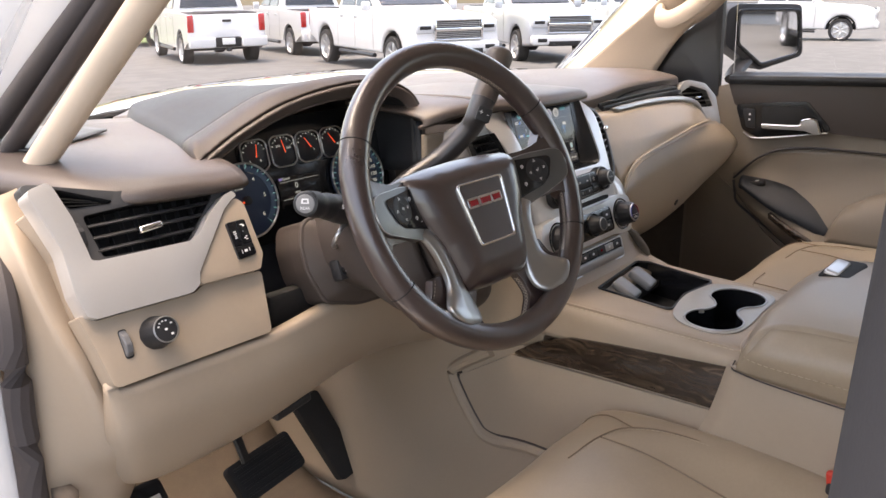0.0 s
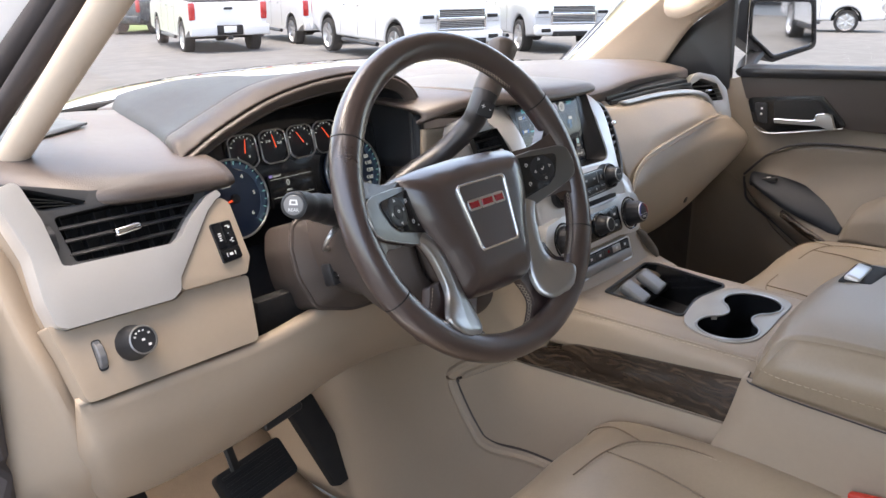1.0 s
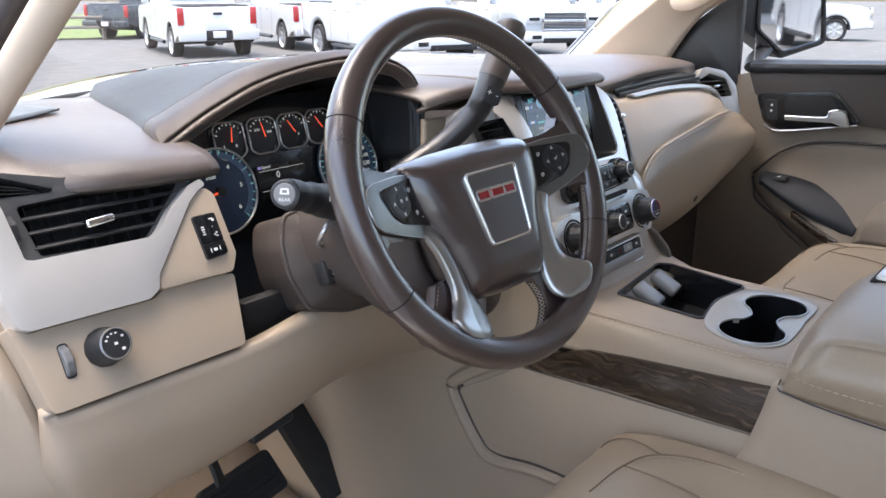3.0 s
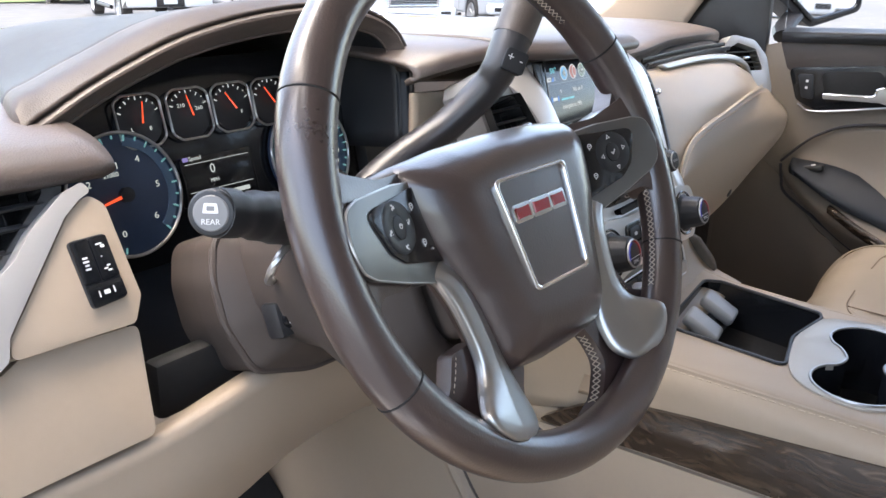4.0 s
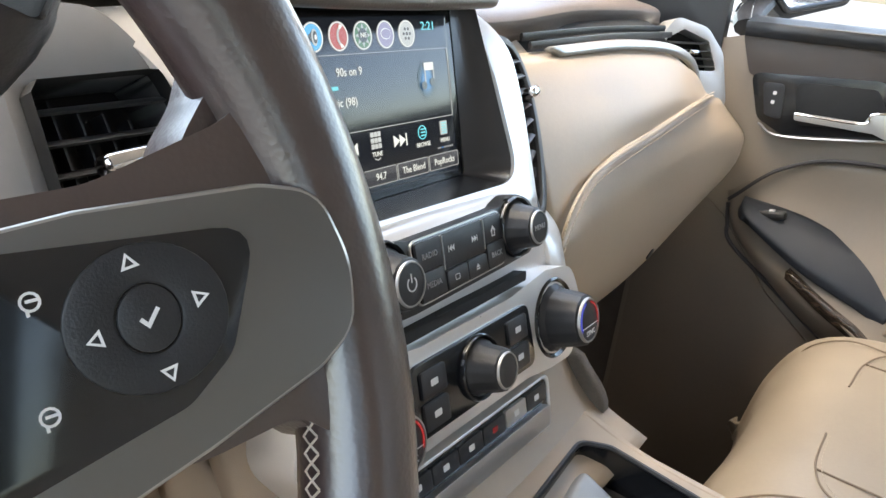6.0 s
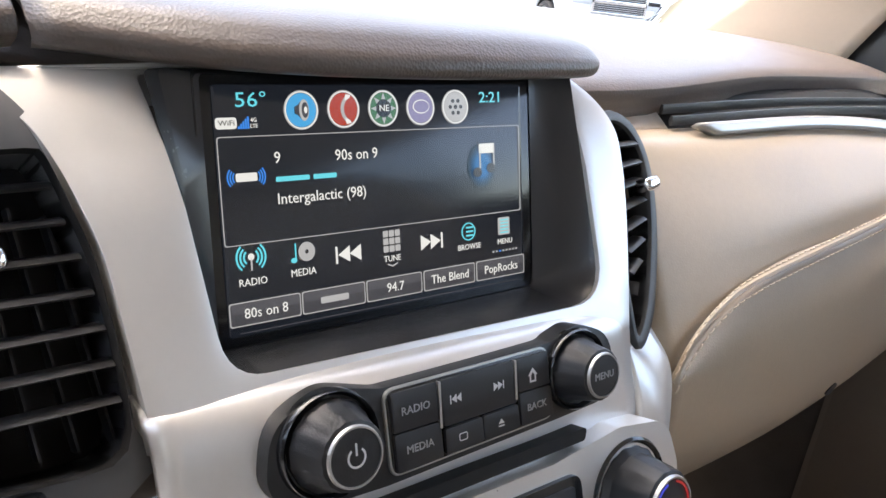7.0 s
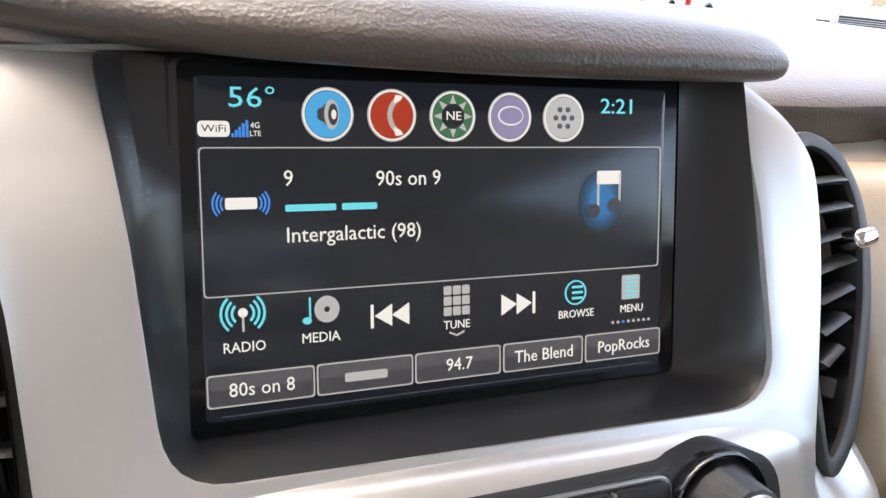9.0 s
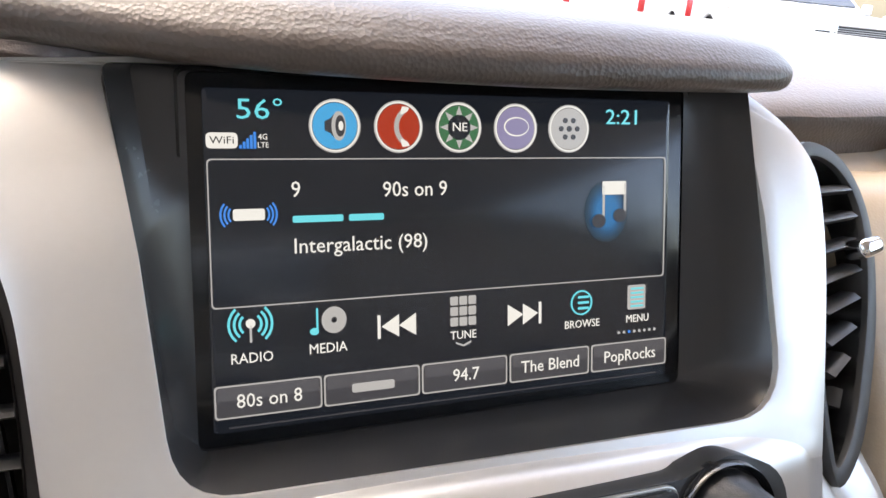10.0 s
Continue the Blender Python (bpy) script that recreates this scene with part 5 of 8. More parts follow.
part("lower_surround", surf([[(-0.136, -0.044, 1.152), (-0.07, -0.054, 1.1535), (0, -0.055, 1.153), (0.07, -0.054, 1.151), (0.137, -0.042, 1.150)],
                             [(-0.136, -0.060, 1.149), (-0.07, -0.066, 1.151), (0, -0.067, 1.151), (0.07, -0.066, 1.149), (0.137, -0.056, 1.147)],
                             [(-0.135, -0.068, 1.139), (-0.07, -0.0755, 1.142), (0, -0.0765, 1.142), (0.07, -0.0755, 1.140), (0.136, -0.066, 1.138)],
                             [(-0.134, -0.075, 1.118), (-0.07, -0.0835, 1.118), (0, -0.084, 1.118), (0.07, -0.0835, 1.118), (0.136, -0.073, 1.118)],
                             [(-0.134, -0.083, 1.09), (-0.07, -0.092, 1.09), (0, -0.0925, 1.09), (0.07, -0.092, 1.09), (0.137, -0.083, 1.09)],
                             [(-0.132, -0.08, 1.075), (-0.07, -0.085, 1.075), (0, -0.085, 1.075), (0.07, -0.085, 1.075), (0.137, -0.08, 1.075)]], 6, 5), SILVER, stack, "satin silver radio surround", solid=0.01)
# recess round the screen: walls from the opening to the glass
SC = facing((0, -0.0116, 1.208), 15.5)
rim_pts = [SF @ Vector((x, y, -0.001)) for x, y in opening]
glass_out = rounded([(-0.092, 0.058, 0.003), (-0.092, 0.0, 0.05), (-0.092, -0.0585, 0.003), (0.094, -0.0575, 0.004), (0.094, 0.058, 0.003)], 0.003, 6)
in_pts = [SC @ Vector((x, y, 0.0)) for x, y in glass_out]
bm = bmesh.new()
va, vb = [bm.verts.new(p) for p in rim_pts], [bm.verts.new(p) for p in in_pts]
vm = [bm.verts.new(a.co.lerp(b.co, 0.35) + Vector((0, 0.006, 0))) for a, b in zip(va, vb)]
for p, q in ((va, vm), (vm, vb)):
    for i in range(len(p)):
        bm.faces.new((p[i - 1], p[i], q[i], q[i - 1]))
part("screen_recess", bm, RECESS, stack, "dark grey screen recess", smooth=50)
part("brow", surf([[(-0.147, 0.033, 1.2675), (-0.08, 0.004, 1.2655), (0, -0.003, 1.265), (0.08, -0.004, 1.265), (0.122, -0.002, 1.266), (0.134, 0.012, 1.268)],
                   [(-0.150, 0.018, 1.272), (-0.08, -0.014, 1.2695), (0, -0.022, 1.268), (0.08, -0.020, 1.268), (0.126, -0.014, 1.2685), (0.139, 0.006, 1.271)],
                   [(-0.152, 0.020, 1.283), (-0.08, -0.010, 1.281), (0, -0.018, 1.280), (0.08, -0.017, 1.279), (0.128, -0.010, 1.278), (0.141, 0.010, 1.278)],
                   [(-0.152, 0.048, 1.292), (-0.08, 0.02, 1.291), (0, 0.012, 1.290), (0.08, 0.013, 1.288), (0.128, 0.022, 1.285), (0.142, 0.04, 1.282)],
                   [(-0.16, 0.16, 1.288), (-0.08, 0.14, 1.291), (0, 0.13, 1.291), (0.08, 0.13, 1.288), (0.13, 0.14, 1.282), (0.15, 0.15, 1.275)],
                   [(-0.17, 0.32, 1.272), (-0.08, 0.32, 1.276), (0, 0.32, 1.277), (0.08, 0.32, 1.276), (0.14, 0.32, 1.272), (0.17, 0.32, 1.268)]], 6, 6), PAD, stack, "dark brown grained brow over the screen", solid=0.006)
part("brow_end", surf([[(-0.245, 0.075, 1.246), (-0.20, 0.052, 1.258), (-0.154, 0.034, 1.2675)], [(-0.245, 0.065, 1.255), (-0.205, 0.036, 1.269), (-0.155, 0.018, 1.277)],
                       [(-0.245, 0.09, 1.270), (-0.21, 0.065, 1.283), (-0.156, 0.045, 1.290)], [(-0.25, 0.24, 1.28), (-0.21, 0.22, 1.285), (-0.160, 0.20, 1.287)]], 6, 6), PAD, stack, "dark brown pad beside the brow", solid=0.006)

# ---- touch screen
S_BACK = glow("screen background", (0.005, 0.007, 0.012), 1.0, 0.6, 0.1)
# silver trim darkened in colour for the dimmer passenger side; door handle shares it
SHADESATIN = material("satin silver darkened for shade", (0.50, 0.49, 0.47), 0.34, metal=0.7, spread=0.03)
S_WHITE = glow("screen white", (0.80, 0.84, 0.88), 0.66)
S_GREY = glow("screen grey", (0.42, 0.44, 0.48), 0.7)
S_LINE = glow("screen line", (0.50, 0.52, 0.56), 0.55)
S_CYAN = glow("screen cyan", (0.10, 0.62, 0.78), 0.75)
S_BLUE = glow("screen blue", (0.03, 0.22, 0.75), 0.75)
S_SKY = glow("screen sky blue", (0.04, 0.34, 0.72), 0.75)
S_RED = glow("screen red", (0.36, 0.035, 0.015), 0.75)
S_GREEN = glow("screen green", (0.03, 0.12, 0.06), 0.9)
S_LILAC = glow("screen lilac", (0.20, 0.19, 0.36), 0.8)
S_SHEEN = glow("screen key sheen", (0.06, 0.063, 0.078), 0.9)
S_KEY = glow("screen key", (0.035, 0.037, 0.048), 0.9)
display = thing("touch_screen", "lit colour touch screen showing the radio page", "screen")
part("bezel", plate(rect(0.001, 0, 0.192, 0.1195, 0.003), 0.01, SC, -0.0006, 0.0006), GLOSS, display, "gloss black screen edge")
face = part("glass", plate(rect(0.0, 0.0, 0.1745, 0.107, 0.0015), 0.001, SC, 0.0, 0.0002), S_BACK, display, "dark lit screen glass")


def ink(outline, mat, name="symbol", w=0.0004, holes=()):
    return part(name, plate(outline, 0.0003, SC, w, holes=holes), mat, face, smooth=0)


def say(text, size, x, y, mat=S_WHITE, centre=True, stretch=0.94):
    return lettering(text, size, SC, mat, face, "lettering", x, y, 0.0004, centre, 0.0001, stretch)


def outline_box(x0, y0, x1, y1, mat, t=0.0004, r=0.0015):
    cx, cy, w, h = (x0 + x1) / 2, (y0 + y1) / 2, x1 - x0, y1 - y0
    return ink(rect(cx, cy, w, h, r), mat, "frame_line", 0.0004, [rect(cx, cy, w - 2 * t, h - 2 * t, r)])


say("56°", 0.0088, -0.070, 0.0470, S_CYAN, stretch=1.25)
say("2:21", 0.0078, 0.0655, 0.0468, S_CYAN, stretch=1.2)
ink(rect(-0.0818, 0.0377, 0.0095, 0.0048, 0.0015), S_WHITE)
lettering("WiFi", 0.0032, SC, S_BACK, face, "lettering", -0.0818, 0.0377, 0.0008, True, 0.0001, 1.2)
for i in range(5):
    ink(rect(-0.0762 + i * 0.0011, 0.0358 + 0.0005 * i, 0.0008, 0.0012 + 0.001 * i, 0.0001, 1), S_BLUE)
say("4G", 0.0026, -0.0693, 0.0388)
say("LTE", 0.0024, -0.0693, 0.0363)
for u, mat in ((-0.0461, S_SKY), (-0.0243, S_RED), (-0.0023, S_GREEN), (0.0198, S_LILAC), (0.0418, S_GREY)):
    ink(oval(u, 0.0425, 0.0086), S_GREY, "icon_ring", 0.0003, [oval(u, 0.0425, 0.0076)])
    ink(oval(u, 0.0425, 0.0082), S_WHITE, "icon_ring", 0.0005, [oval(u, 0.0425, 0.0077)])
    ink(oval(u, 0.0425, 0.0074), mat, "icon", 0.0003)
# loudspeaker
ink(rounded([(-0.0496, 0.0410), (-0.0496, 0.0440), (-0.0478, 0.0448), (-0.0455, 0.0472), (-0.0455, 0.0378), (-0.0478, 0.0402)], 0.0004, 2), S_KEY, w=0.0006)
ink(oval(-0.0450, 0.0425, 0.0024, 0.0047), S_GREY, w=0.0008)
ink(oval(-0.0446, 0.0425, 0.0016, 0.0034), S_KEY, w=0.0010)
ink(oval(-0.0444, 0.0425, 0.0008, 0.0015), S_WHITE, w=0.0012)
# handset
arc = [radians(a) for a in range(118, 243, 12)]
ink([(-0.0188 + 0.0072 * math.cos(a), 0.0425 + 0.0072 * math.sin(a)) for a in arc] + [(-0.0188 + 0.0056 * math.cos(a), 0.0425 + 0.0056 * math.sin(a)) for a in reversed(arc)], S_LINE, w=0.0006)
ink(rounded([(-0.0240, 0.0462), (-0.0215, 0.0474), (-0.0205, 0.0488), (-0.0232, 0.0492)], 0.0004, 2), S_WHITE, w=0.0008)
ink(rounded([(-0.0240, 0.0388), (-0.0215, 0.0376), (-0.0205, 0.0362), (-0.0232, 0.0358)], 0.0004, 2)[::-1], S_WHITE, w=0.0008)
ink(oval(-0.0023, 0.0425, 0.0042), S_BACK, w=0.0006)
for k in range(8):
    t = math.pi / 4 * k
    ink([(-0.0023 + 0.0072 * math.cos(t), 0.0425 + 0.0072 * math.sin(t)), (-0.0023 + 0.0044 * math.cos(t + 0.25), 0.0425 + 0.0044 * math.sin(t + 0.25)), (-0.0023 + 0.0044 * math.cos(t - 0.25), 0.0425 + 0.0044 * math.sin(t - 0.25))], S_GREY, w=0.0006)
lettering("NE", 0.0042, SC, S_WHITE, face, "lettering", -0.0023, 0.0425, 0.001, True, 0.0001, 1.1)
ink(oval(0.0200, 0.0430, 0.0050, 0.0034), S_WHITE, w=0.0005)
ink(oval(0.0200, 0.0430, 0.0045, 0.0029), S_LILAC, w=0.0008)
for k in range(6):
    t = math.pi / 3 * k
    ink(oval(0.0418 + 0.0034 * math.cos(t), 0.0425 + 0.0034 * math.sin(t), 0.0010, n=10), S_KEY, w=0.0006)
ink(oval(0.0418, 0.0425, 0.0011, n=10), S_KEY, w=0.0006)
outline_box(-0.0866, -0.0140, 0.0856, 0.0322, S_LINE)
say("9", 0.0072, -0.0594, 0.0222)
say("90s on 9", 0.0072, -0.0186, 0.0217)
for u0, u1 in ((-0.0606, -0.0440), (-0.0420, -0.0300)):
    ink(rect((u0 + u1) / 2, 0.0130, u1 - u0, 0.0022, 0.0006), S_CYAN, "word_bar")
say("Intergalactic (98)", 0.0070, -0.0608, 0.0042, S_WHITE, False, 0.98)
for s in (-1, 1):
    for k in (0, 1, 2):
        arc = [radians(a) for a in range(-40, 41, 16)]
        r0, r1 = 0.0028 + 0.0012 * k, 0.0034 + 0.0012 * k
        ink([(-0.0743 + s * (0.0032 + r1 * math.cos(a)), 0.0149 + r1 * math.sin(a)) for a in arc] + [(-0.0743 + s * (0.0032 + r0 * math.cos(a)), 0.0149 + r0 * math.sin(a)) for a in reversed(arc)], S_BLUE)
ink(rect(-0.0743, 0.0149, 0.0098, 0.0036, 0.0008), S_WHITE, "maker_bar")
# music note
for r, p in ((0.0115, 0.08), (0.0105, 0.16), (0.0095, 0.28), (0.0084, 0.45), (0.0072, 0.70), (0.0060, 1.0)):
    ink(oval(0.0585, 0.0120, r * 0.85, r), glow("note halo", (0.012, 0.022 + 0.10 * p, 0.03 + 0.30 * p), 0.9), "note_halo", 0.0002 + 0.0005 * p)
ink(rect(0.0615, 0.0208, 0.0105, 0.0050, 0.0003, 1), S_WHITE, "note_beam", 0.0010)
ink(rect(0.0568, 0.0155, 0.0009, 0.0120, 0.0001, 1), S_GREY, "note_stem", 0.0010)
ink(rect(0.0664, 0.0165, 0.0009, 0.0120, 0.0001, 1), S_GREY, "note_stem", 0.0010)
ink(oval(0.0546, 0.0086, 0.0030, 0.0026), S_KEY, "note_head", 0.0012)
ink(oval(0.0640, 0.0104, 0.0030, 0.0026), S_KEY, "note_head", 0.0012)
# lower row
for s in (-1, 1):
    for k in (0, 1, 2):
        arc = [radians(a) for a in range(-48, 49, 16)]
        r0, r1 = 0.0030 + 0.0017 * k, 0.0038 + 0.0017 * k
        ink([(-0.0749 + s * r1 * math.cos(a), -0.0195 + r1 * math.sin(a)) for a in arc] + [(-0.0749 + s * r0 * math.cos(a), -0.0195 + r0 * math.sin(a)) for a in reversed(arc)], S_CYAN)
ink(oval(-0.0749, -0.0193, 0.0015, n=14), S_WHITE)
ink(rect(-0.0749, -0.0226, 0.0007, 0.0055, 0.0001, 1), S_GREY)
say("RADIO", 0.0047, -0.0747, -0.0303)
ink(oval(-0.0478, -0.0203, 0.0042, 0.0044), S_GREY, holes=[oval(-0.0478, -0.0203, 0.001, n=12)])
ink(rect(-0.0535, -0.0195, 0.0006, 0.0070, 0.0001, 1), S_CYAN, w=0.0006)
ink(oval(-0.0545, -0.0236, 0.0015, 0.0012, 12), S_CYAN, w=0.0006)
say("MEDIA", 0.0047, -0.0500, -0.0295)
for cx, s in ((-0.0255, -1), (0.0231, 1)):
    for k in (0, 1):
        x = cx + s * (-0.0065 + 0.0062 * k)
        ink([(x, -0.0203), (x + s * 0.0062, -0.0241), (x, -0.0279)] if s > 0 else [(x, -0.0279), (x + s * 0.0062, -0.0241), (x, -0.0203)], S_WHITE)
    ink(rect(cx + s * 0.0068, -0.0241, 0.0010, 0.0080, 0.0001, 1), S_WHITE)
for i in range(3):
    for j in range(3):
        ink(rect(-0.0046 + 0.0035 * i, -0.0173 - 0.0037 * j, 0.0029, 0.0031, 0.0003, 1), S_GREY, "keypad_square")
say("TUNE", 0.0042, -0.0011, -0.0296)
ink([(-0.004, -0.0325), (-0.0011, -0.0337), (0.0018, -0.0325), (0.0018, -0.0318), (-0.0011, -0.0330), (-0.004, -0.0318)], S_GREY)
ink(oval(0.0478, -0.0218, 0.0047), S_CYAN, holes=[oval(0.0478, -0.0218, 0.0041)])
for k in (-1, 0, 1):
    ink(rect(0.0486, -0.0218 + 0.0021 * k, 0.0048, 0.0009, 0.0002, 1), S_CYAN)
say("BROWSE", 0.0042, 0.0481, -0.0299)
ink(rect(0.0728, -0.0214, 0.0082, 0.0094, 0.0008), S_GREY, "menu_sheet")
for k in range(5):
    ink(rect(0.0728, -0.0180 - 0.0017 * k, 0.0058, 0.0007, 0.0001, 1), S_CYAN, w=0.0008)
say("MENU", 0.0042, 0.0733, -0.0298)
for k in range(8):
    ink(oval(0.0648 + 0.0024 * k, -0.0347, 0.0006, n=8), S_BLUE if k == 2 else S_GREY)
for u0, u1, txt in ((-0.0868, -0.0524, "80s on 8"), (-0.0517, -0.0178, ""), (-0.0170, 0.0162, "94.7"), (0.0173, 0.0512, "The Blend"), (0.0523, 0.0872, "PopRocks")):
    ink(rect((u0 + u1) / 2, -0.0437, u1 - u0 - 0.0006, 0.0102, 0.001), S_KEY, "preset_key", 0.0003)
    ink(rect((u0 + u1) / 2, -0.0412, u1 - u0 - 0.002, 0.0042, 0.0008), S_SHEEN, "key_sheen", 0.0005)
    outline_box(u0, -0.0490, u1, -0.0384, S_LINE, 0.0005, 0.0012)
    if txt:
        lettering(txt, 0.0064, SC, S_WHITE, face, "lettering", (u0 + u1) / 2, -0.0438, 0.0008, True, 0.0001, 0.95)
    else:
        ink(rect((u0 + u1) / 2, -0.0438, 0.0150, 0.0030, 0.0008), S_GREY, "word_bar", 0.0008)
ink(rect(0.0, -0.0520, 0.165, 0.0004, 0.0001, 1), S_KEY)

# ---- radio controls
radio = thing("radio_panel", "black radio control panel with two rotary knobs", "radio")
panel_o = rounded([(-0.100, -0.004, 0.02), (-0.096, 0.022, 0.02), (-0.070, 0.031, 0.02), (-0.045, 0.025, 0.02), (0.055, 0.025, 0.02), (0.075, 0.031, 0.02), (0.099, 0.022, 0.02), (0.102, -0.002, 0.02), (0.090, -0.013, 0.012), (0.058, -0.0145, 0.02), (-0.045, -0.0175, 0.02), (-0.088, -0.016, 0.015)], 0.01)
part("fascia", plate(panel_o, 0.012, LF, 0.006, 0.002), BLACK, radio, "black radio fascia")
keys = part("key_block", plate(rounded([(-0.0445, 0.0235), (0.0505, 0.0235), (0.0535, -0.011), (-0.0425, -0.0135)], 0.005), 0.006, LF, 0.0078, 0.0008), GLOSS, radio, "black key block")
part("key_frame", plate(rounded([(-0.0455, 0.0245), (0.0515, 0.0245), (0.0545, -0.012), (-0.0435, -0.0145)], 0.006), 0.004, LF, 0.0075, 0.0005, holes=[rounded([(-0.044, 0.023), (0.050, 0.023), (0.053, -0.0105), (-0.042, -0.013)], 0.005)]), STEEL, radio, "thin grey frame")
for o, txt, x, y in (([(-0.043, 0.0225), (-0.0185, 0.0225), (-0.0175, 0.0052), (-0.042, 0.0052)], "RADIO", -0.0303, 0.0137), ([(-0.042, 0.0045), (-0.0173, 0.0045), (-0.0165, -0.0118), (-0.041, -0.0122)], "MEDIA", -0.029, -0.0035),
                     ([(-0.0165, 0.0225), (0.0265, 0.0225), (0.0285, 0.002), (-0.0150, 0.0015)], "", 0, 0), ([(0.0290, 0.0225), (0.0495, 0.0225), (0.0505, 0.0062), (0.0300, 0.0062)], "", 0, 0),
                     ([(0.0302, 0.0055), (0.0508, 0.0055), (0.0525, -0.0098), (0.0310, -0.0103)], "BACK", 0.0412, -0.0025), ([(-0.0150, 0.0), (0.0065, 0.0005), (0.0072, -0.0110), (-0.0145, -0.0115)], "", 0, 0), ([(0.0073, 0.0005), (0.0290, 0.0008), (0.0298, -0.0103), (0.0079, -0.0110)], "", 0, 0)):
    k = part("key", plate(rounded(o, 0.0012), 0.003, LF, 0.0094, 0.0007), BLACK, keys, "black key")
    if txt:
        lettering(txt, 0.0050, LF, DIMPRINT, k, "lettering", x, y, 0.0096)
part("bright_bar", plate(rect(-0.0172, 0.012, 0.0011, 0.021, 0.0003, 1), 0.002, LF, 0.0099), STEEL, keys, "bright divider")
part("bright_bar", plate(rect(0.0280, 0.013, 0.0011, 0.019, 0.0003, 1), 0.002, LF, 0.0099), STEEL, keys, "bright divider")
for cx, s in ((-0.007, -1), (0.016, 1)):
    for j in (0, 1):
        x = cx + s * (-0.0018 + 0.0027 * j)
        tri = [(x, 0.0108), (x + s * 0.0027, 0.0128), (x, 0.0148)]
        part("symbol", plate(tri if s < 0 else tri[::-1], 0.0003, LF, 0.0096), PRINT, keys, smooth=0)
    part("symbol", plate(rect(cx + s * 0.0042, 0.0128, 0.0005, 0.004, 0.0001, 1), 0.0003, LF, 0.0096), PRINT, keys, smooth=0)
part("symbol", plate([(0.0362, 0.0128), (0.0372, 0.0128), (0.0372, 0.0095), (0.0412, 0.0095), (0.0412, 0.0128), (0.0422, 0.0128), (0.0392, 0.0165)], 0.0003, LF, 0.0096, holes=[[(0.0380, 0.0103), (0.0404, 0.0103), (0.0404, 0.0128), (0.0392, 0.0145), (0.0380, 0.0128)]]), PRINT, keys, smooth=0)
part("symbol", plate([(0.0162, -0.0055), (0.0198, -0.0055), (0.018, -0.0032)], 0.0003, LF, 0.0096), PRINT, keys, smooth=0)
part("symbol", plate(rect(0.018, -0.0066, 0.0036, 0.0007, 0.0001, 1), 0.0003, LF, 0.0096), PRINT, keys, smooth=0)
part("symbol", plate(rect(-0.005, -0.0055, 0.0048, 0.0036, 0.0006, 1), 0.0003, LF, 0.0096, holes=[rect(-0.005, -0.0055, 0.004, 0.0028, 0.0004, 1)]), PRINT, keys, smooth=0)


def rotary(x, y, r, h, m, parent, label, word=None, w0=0.006):
    q = m @ Matrix.Translation((x, y, w0))
    k = part("knob", lathe([(0, 0), (r * 1.14, 0), (r * 1.14, 0.003), (r, 0.006), (r * 0.90, h * 0.72), (r * 0.84, h * 0.9), (r * 0.74, h * 0.93)] + [(0, h * 0.92)], q, 60, 30, 0.02), BLACK, parent, label)
    part("ring", lathe([(r * 0.70, h * 0.90), (r * 0.75, h * 0.94), (r * 0.72, h * 1.0), (r * 0.675, h * 1.0), (r * 0.67, h * 0.90), (r * 0.70, h * 0.90)], q, 48), STEEL, k, "bright grey ring")
    part("cap", lathe([(r * 0.68, h * 0.9), (r * 0.68, h * 0.97), (r * 0.5, h * 0.985), (0, h * 0.99)], q, 40), BLACK, k, "satin black cap")
    part("base_ring", lathe([(r * 1.22, -0.002), (r * 1.36, -0.002), (r * 1.36, 0.0025), (r * 1.30, 0.004), (r * 1.2, 0.002), (r * 1.22, -0.002)], q, 48), GLOSS, k, "gloss base ring")
    if word:
        lettering(word, 0.0050, q, DIMPRINT, k, "lettering", 0, 0, h * 0.995)
    return k, q


pk, pq = rotary(-0.0715, 0.0085, 0.0168, 0.021, LF, radio, "ribbed black power and volume knob")
arc = [radians(a) for a in range(125, 416, 15)]
part("symbol", plate([(0.0042 * math.cos(a), 0.0042 * math.sin(a)) for a in arc] + [(0.0034 * math.cos(a), 0.0034 * math.sin(a)) for a in reversed(arc)], 0.0003, pq, 0.0212), PRINT, pk, smooth=0)
part("symbol", plate(rect(0, 0.0032, 0.0008, 0.005, 0.0002, 1), 0.0003, pq, 0.0212), PRINT, pk, smooth=0)
rotary(0.0715, 0.0085, 0.0152, 0.020, LF, radio, "ribbed black menu knob", "MENU")
part("disc_slot", plate(rounded([(-0.066, -0.0235), (0.076, -0.0225), (0.074, -0.0290), (-0.062, -0.0300)], 0.002), 0.02, LF, 0.0095), DARK, radio, "dark disc slot")

# ---- climate controls
climate = thing("climate_panel", "satin silver climate control panel with black knobs", "climate control")
HF = facing((0, -0.110, 1.062), 17)
pod = rounded([(-0.160, 0.006, 0.02), (-0.146, 0.034, 0.02), (-0.10, 0.040, 0.02), (-0.05, 0.034, 0.03), (0.05, 0.034, 0.03), (0.10, 0.040, 0.02), (0.140, 0.034, 0.02), (0.150, 0.002, 0.02), (0.128, -0.032, 0.015), (0.095, -0.031, 0.01), (0.062, -0.0265, 0.01), (-0.062, -0.0265, 0.01), (-0.098, -0.031, 0.01), (-0.135, -0.034, 0.02)], 0.012)
part("silver_pod", plate(pod, 0.05, HF, 0.002, 0.008, seg=4), SILVER, climate, "satin silver climate pod")
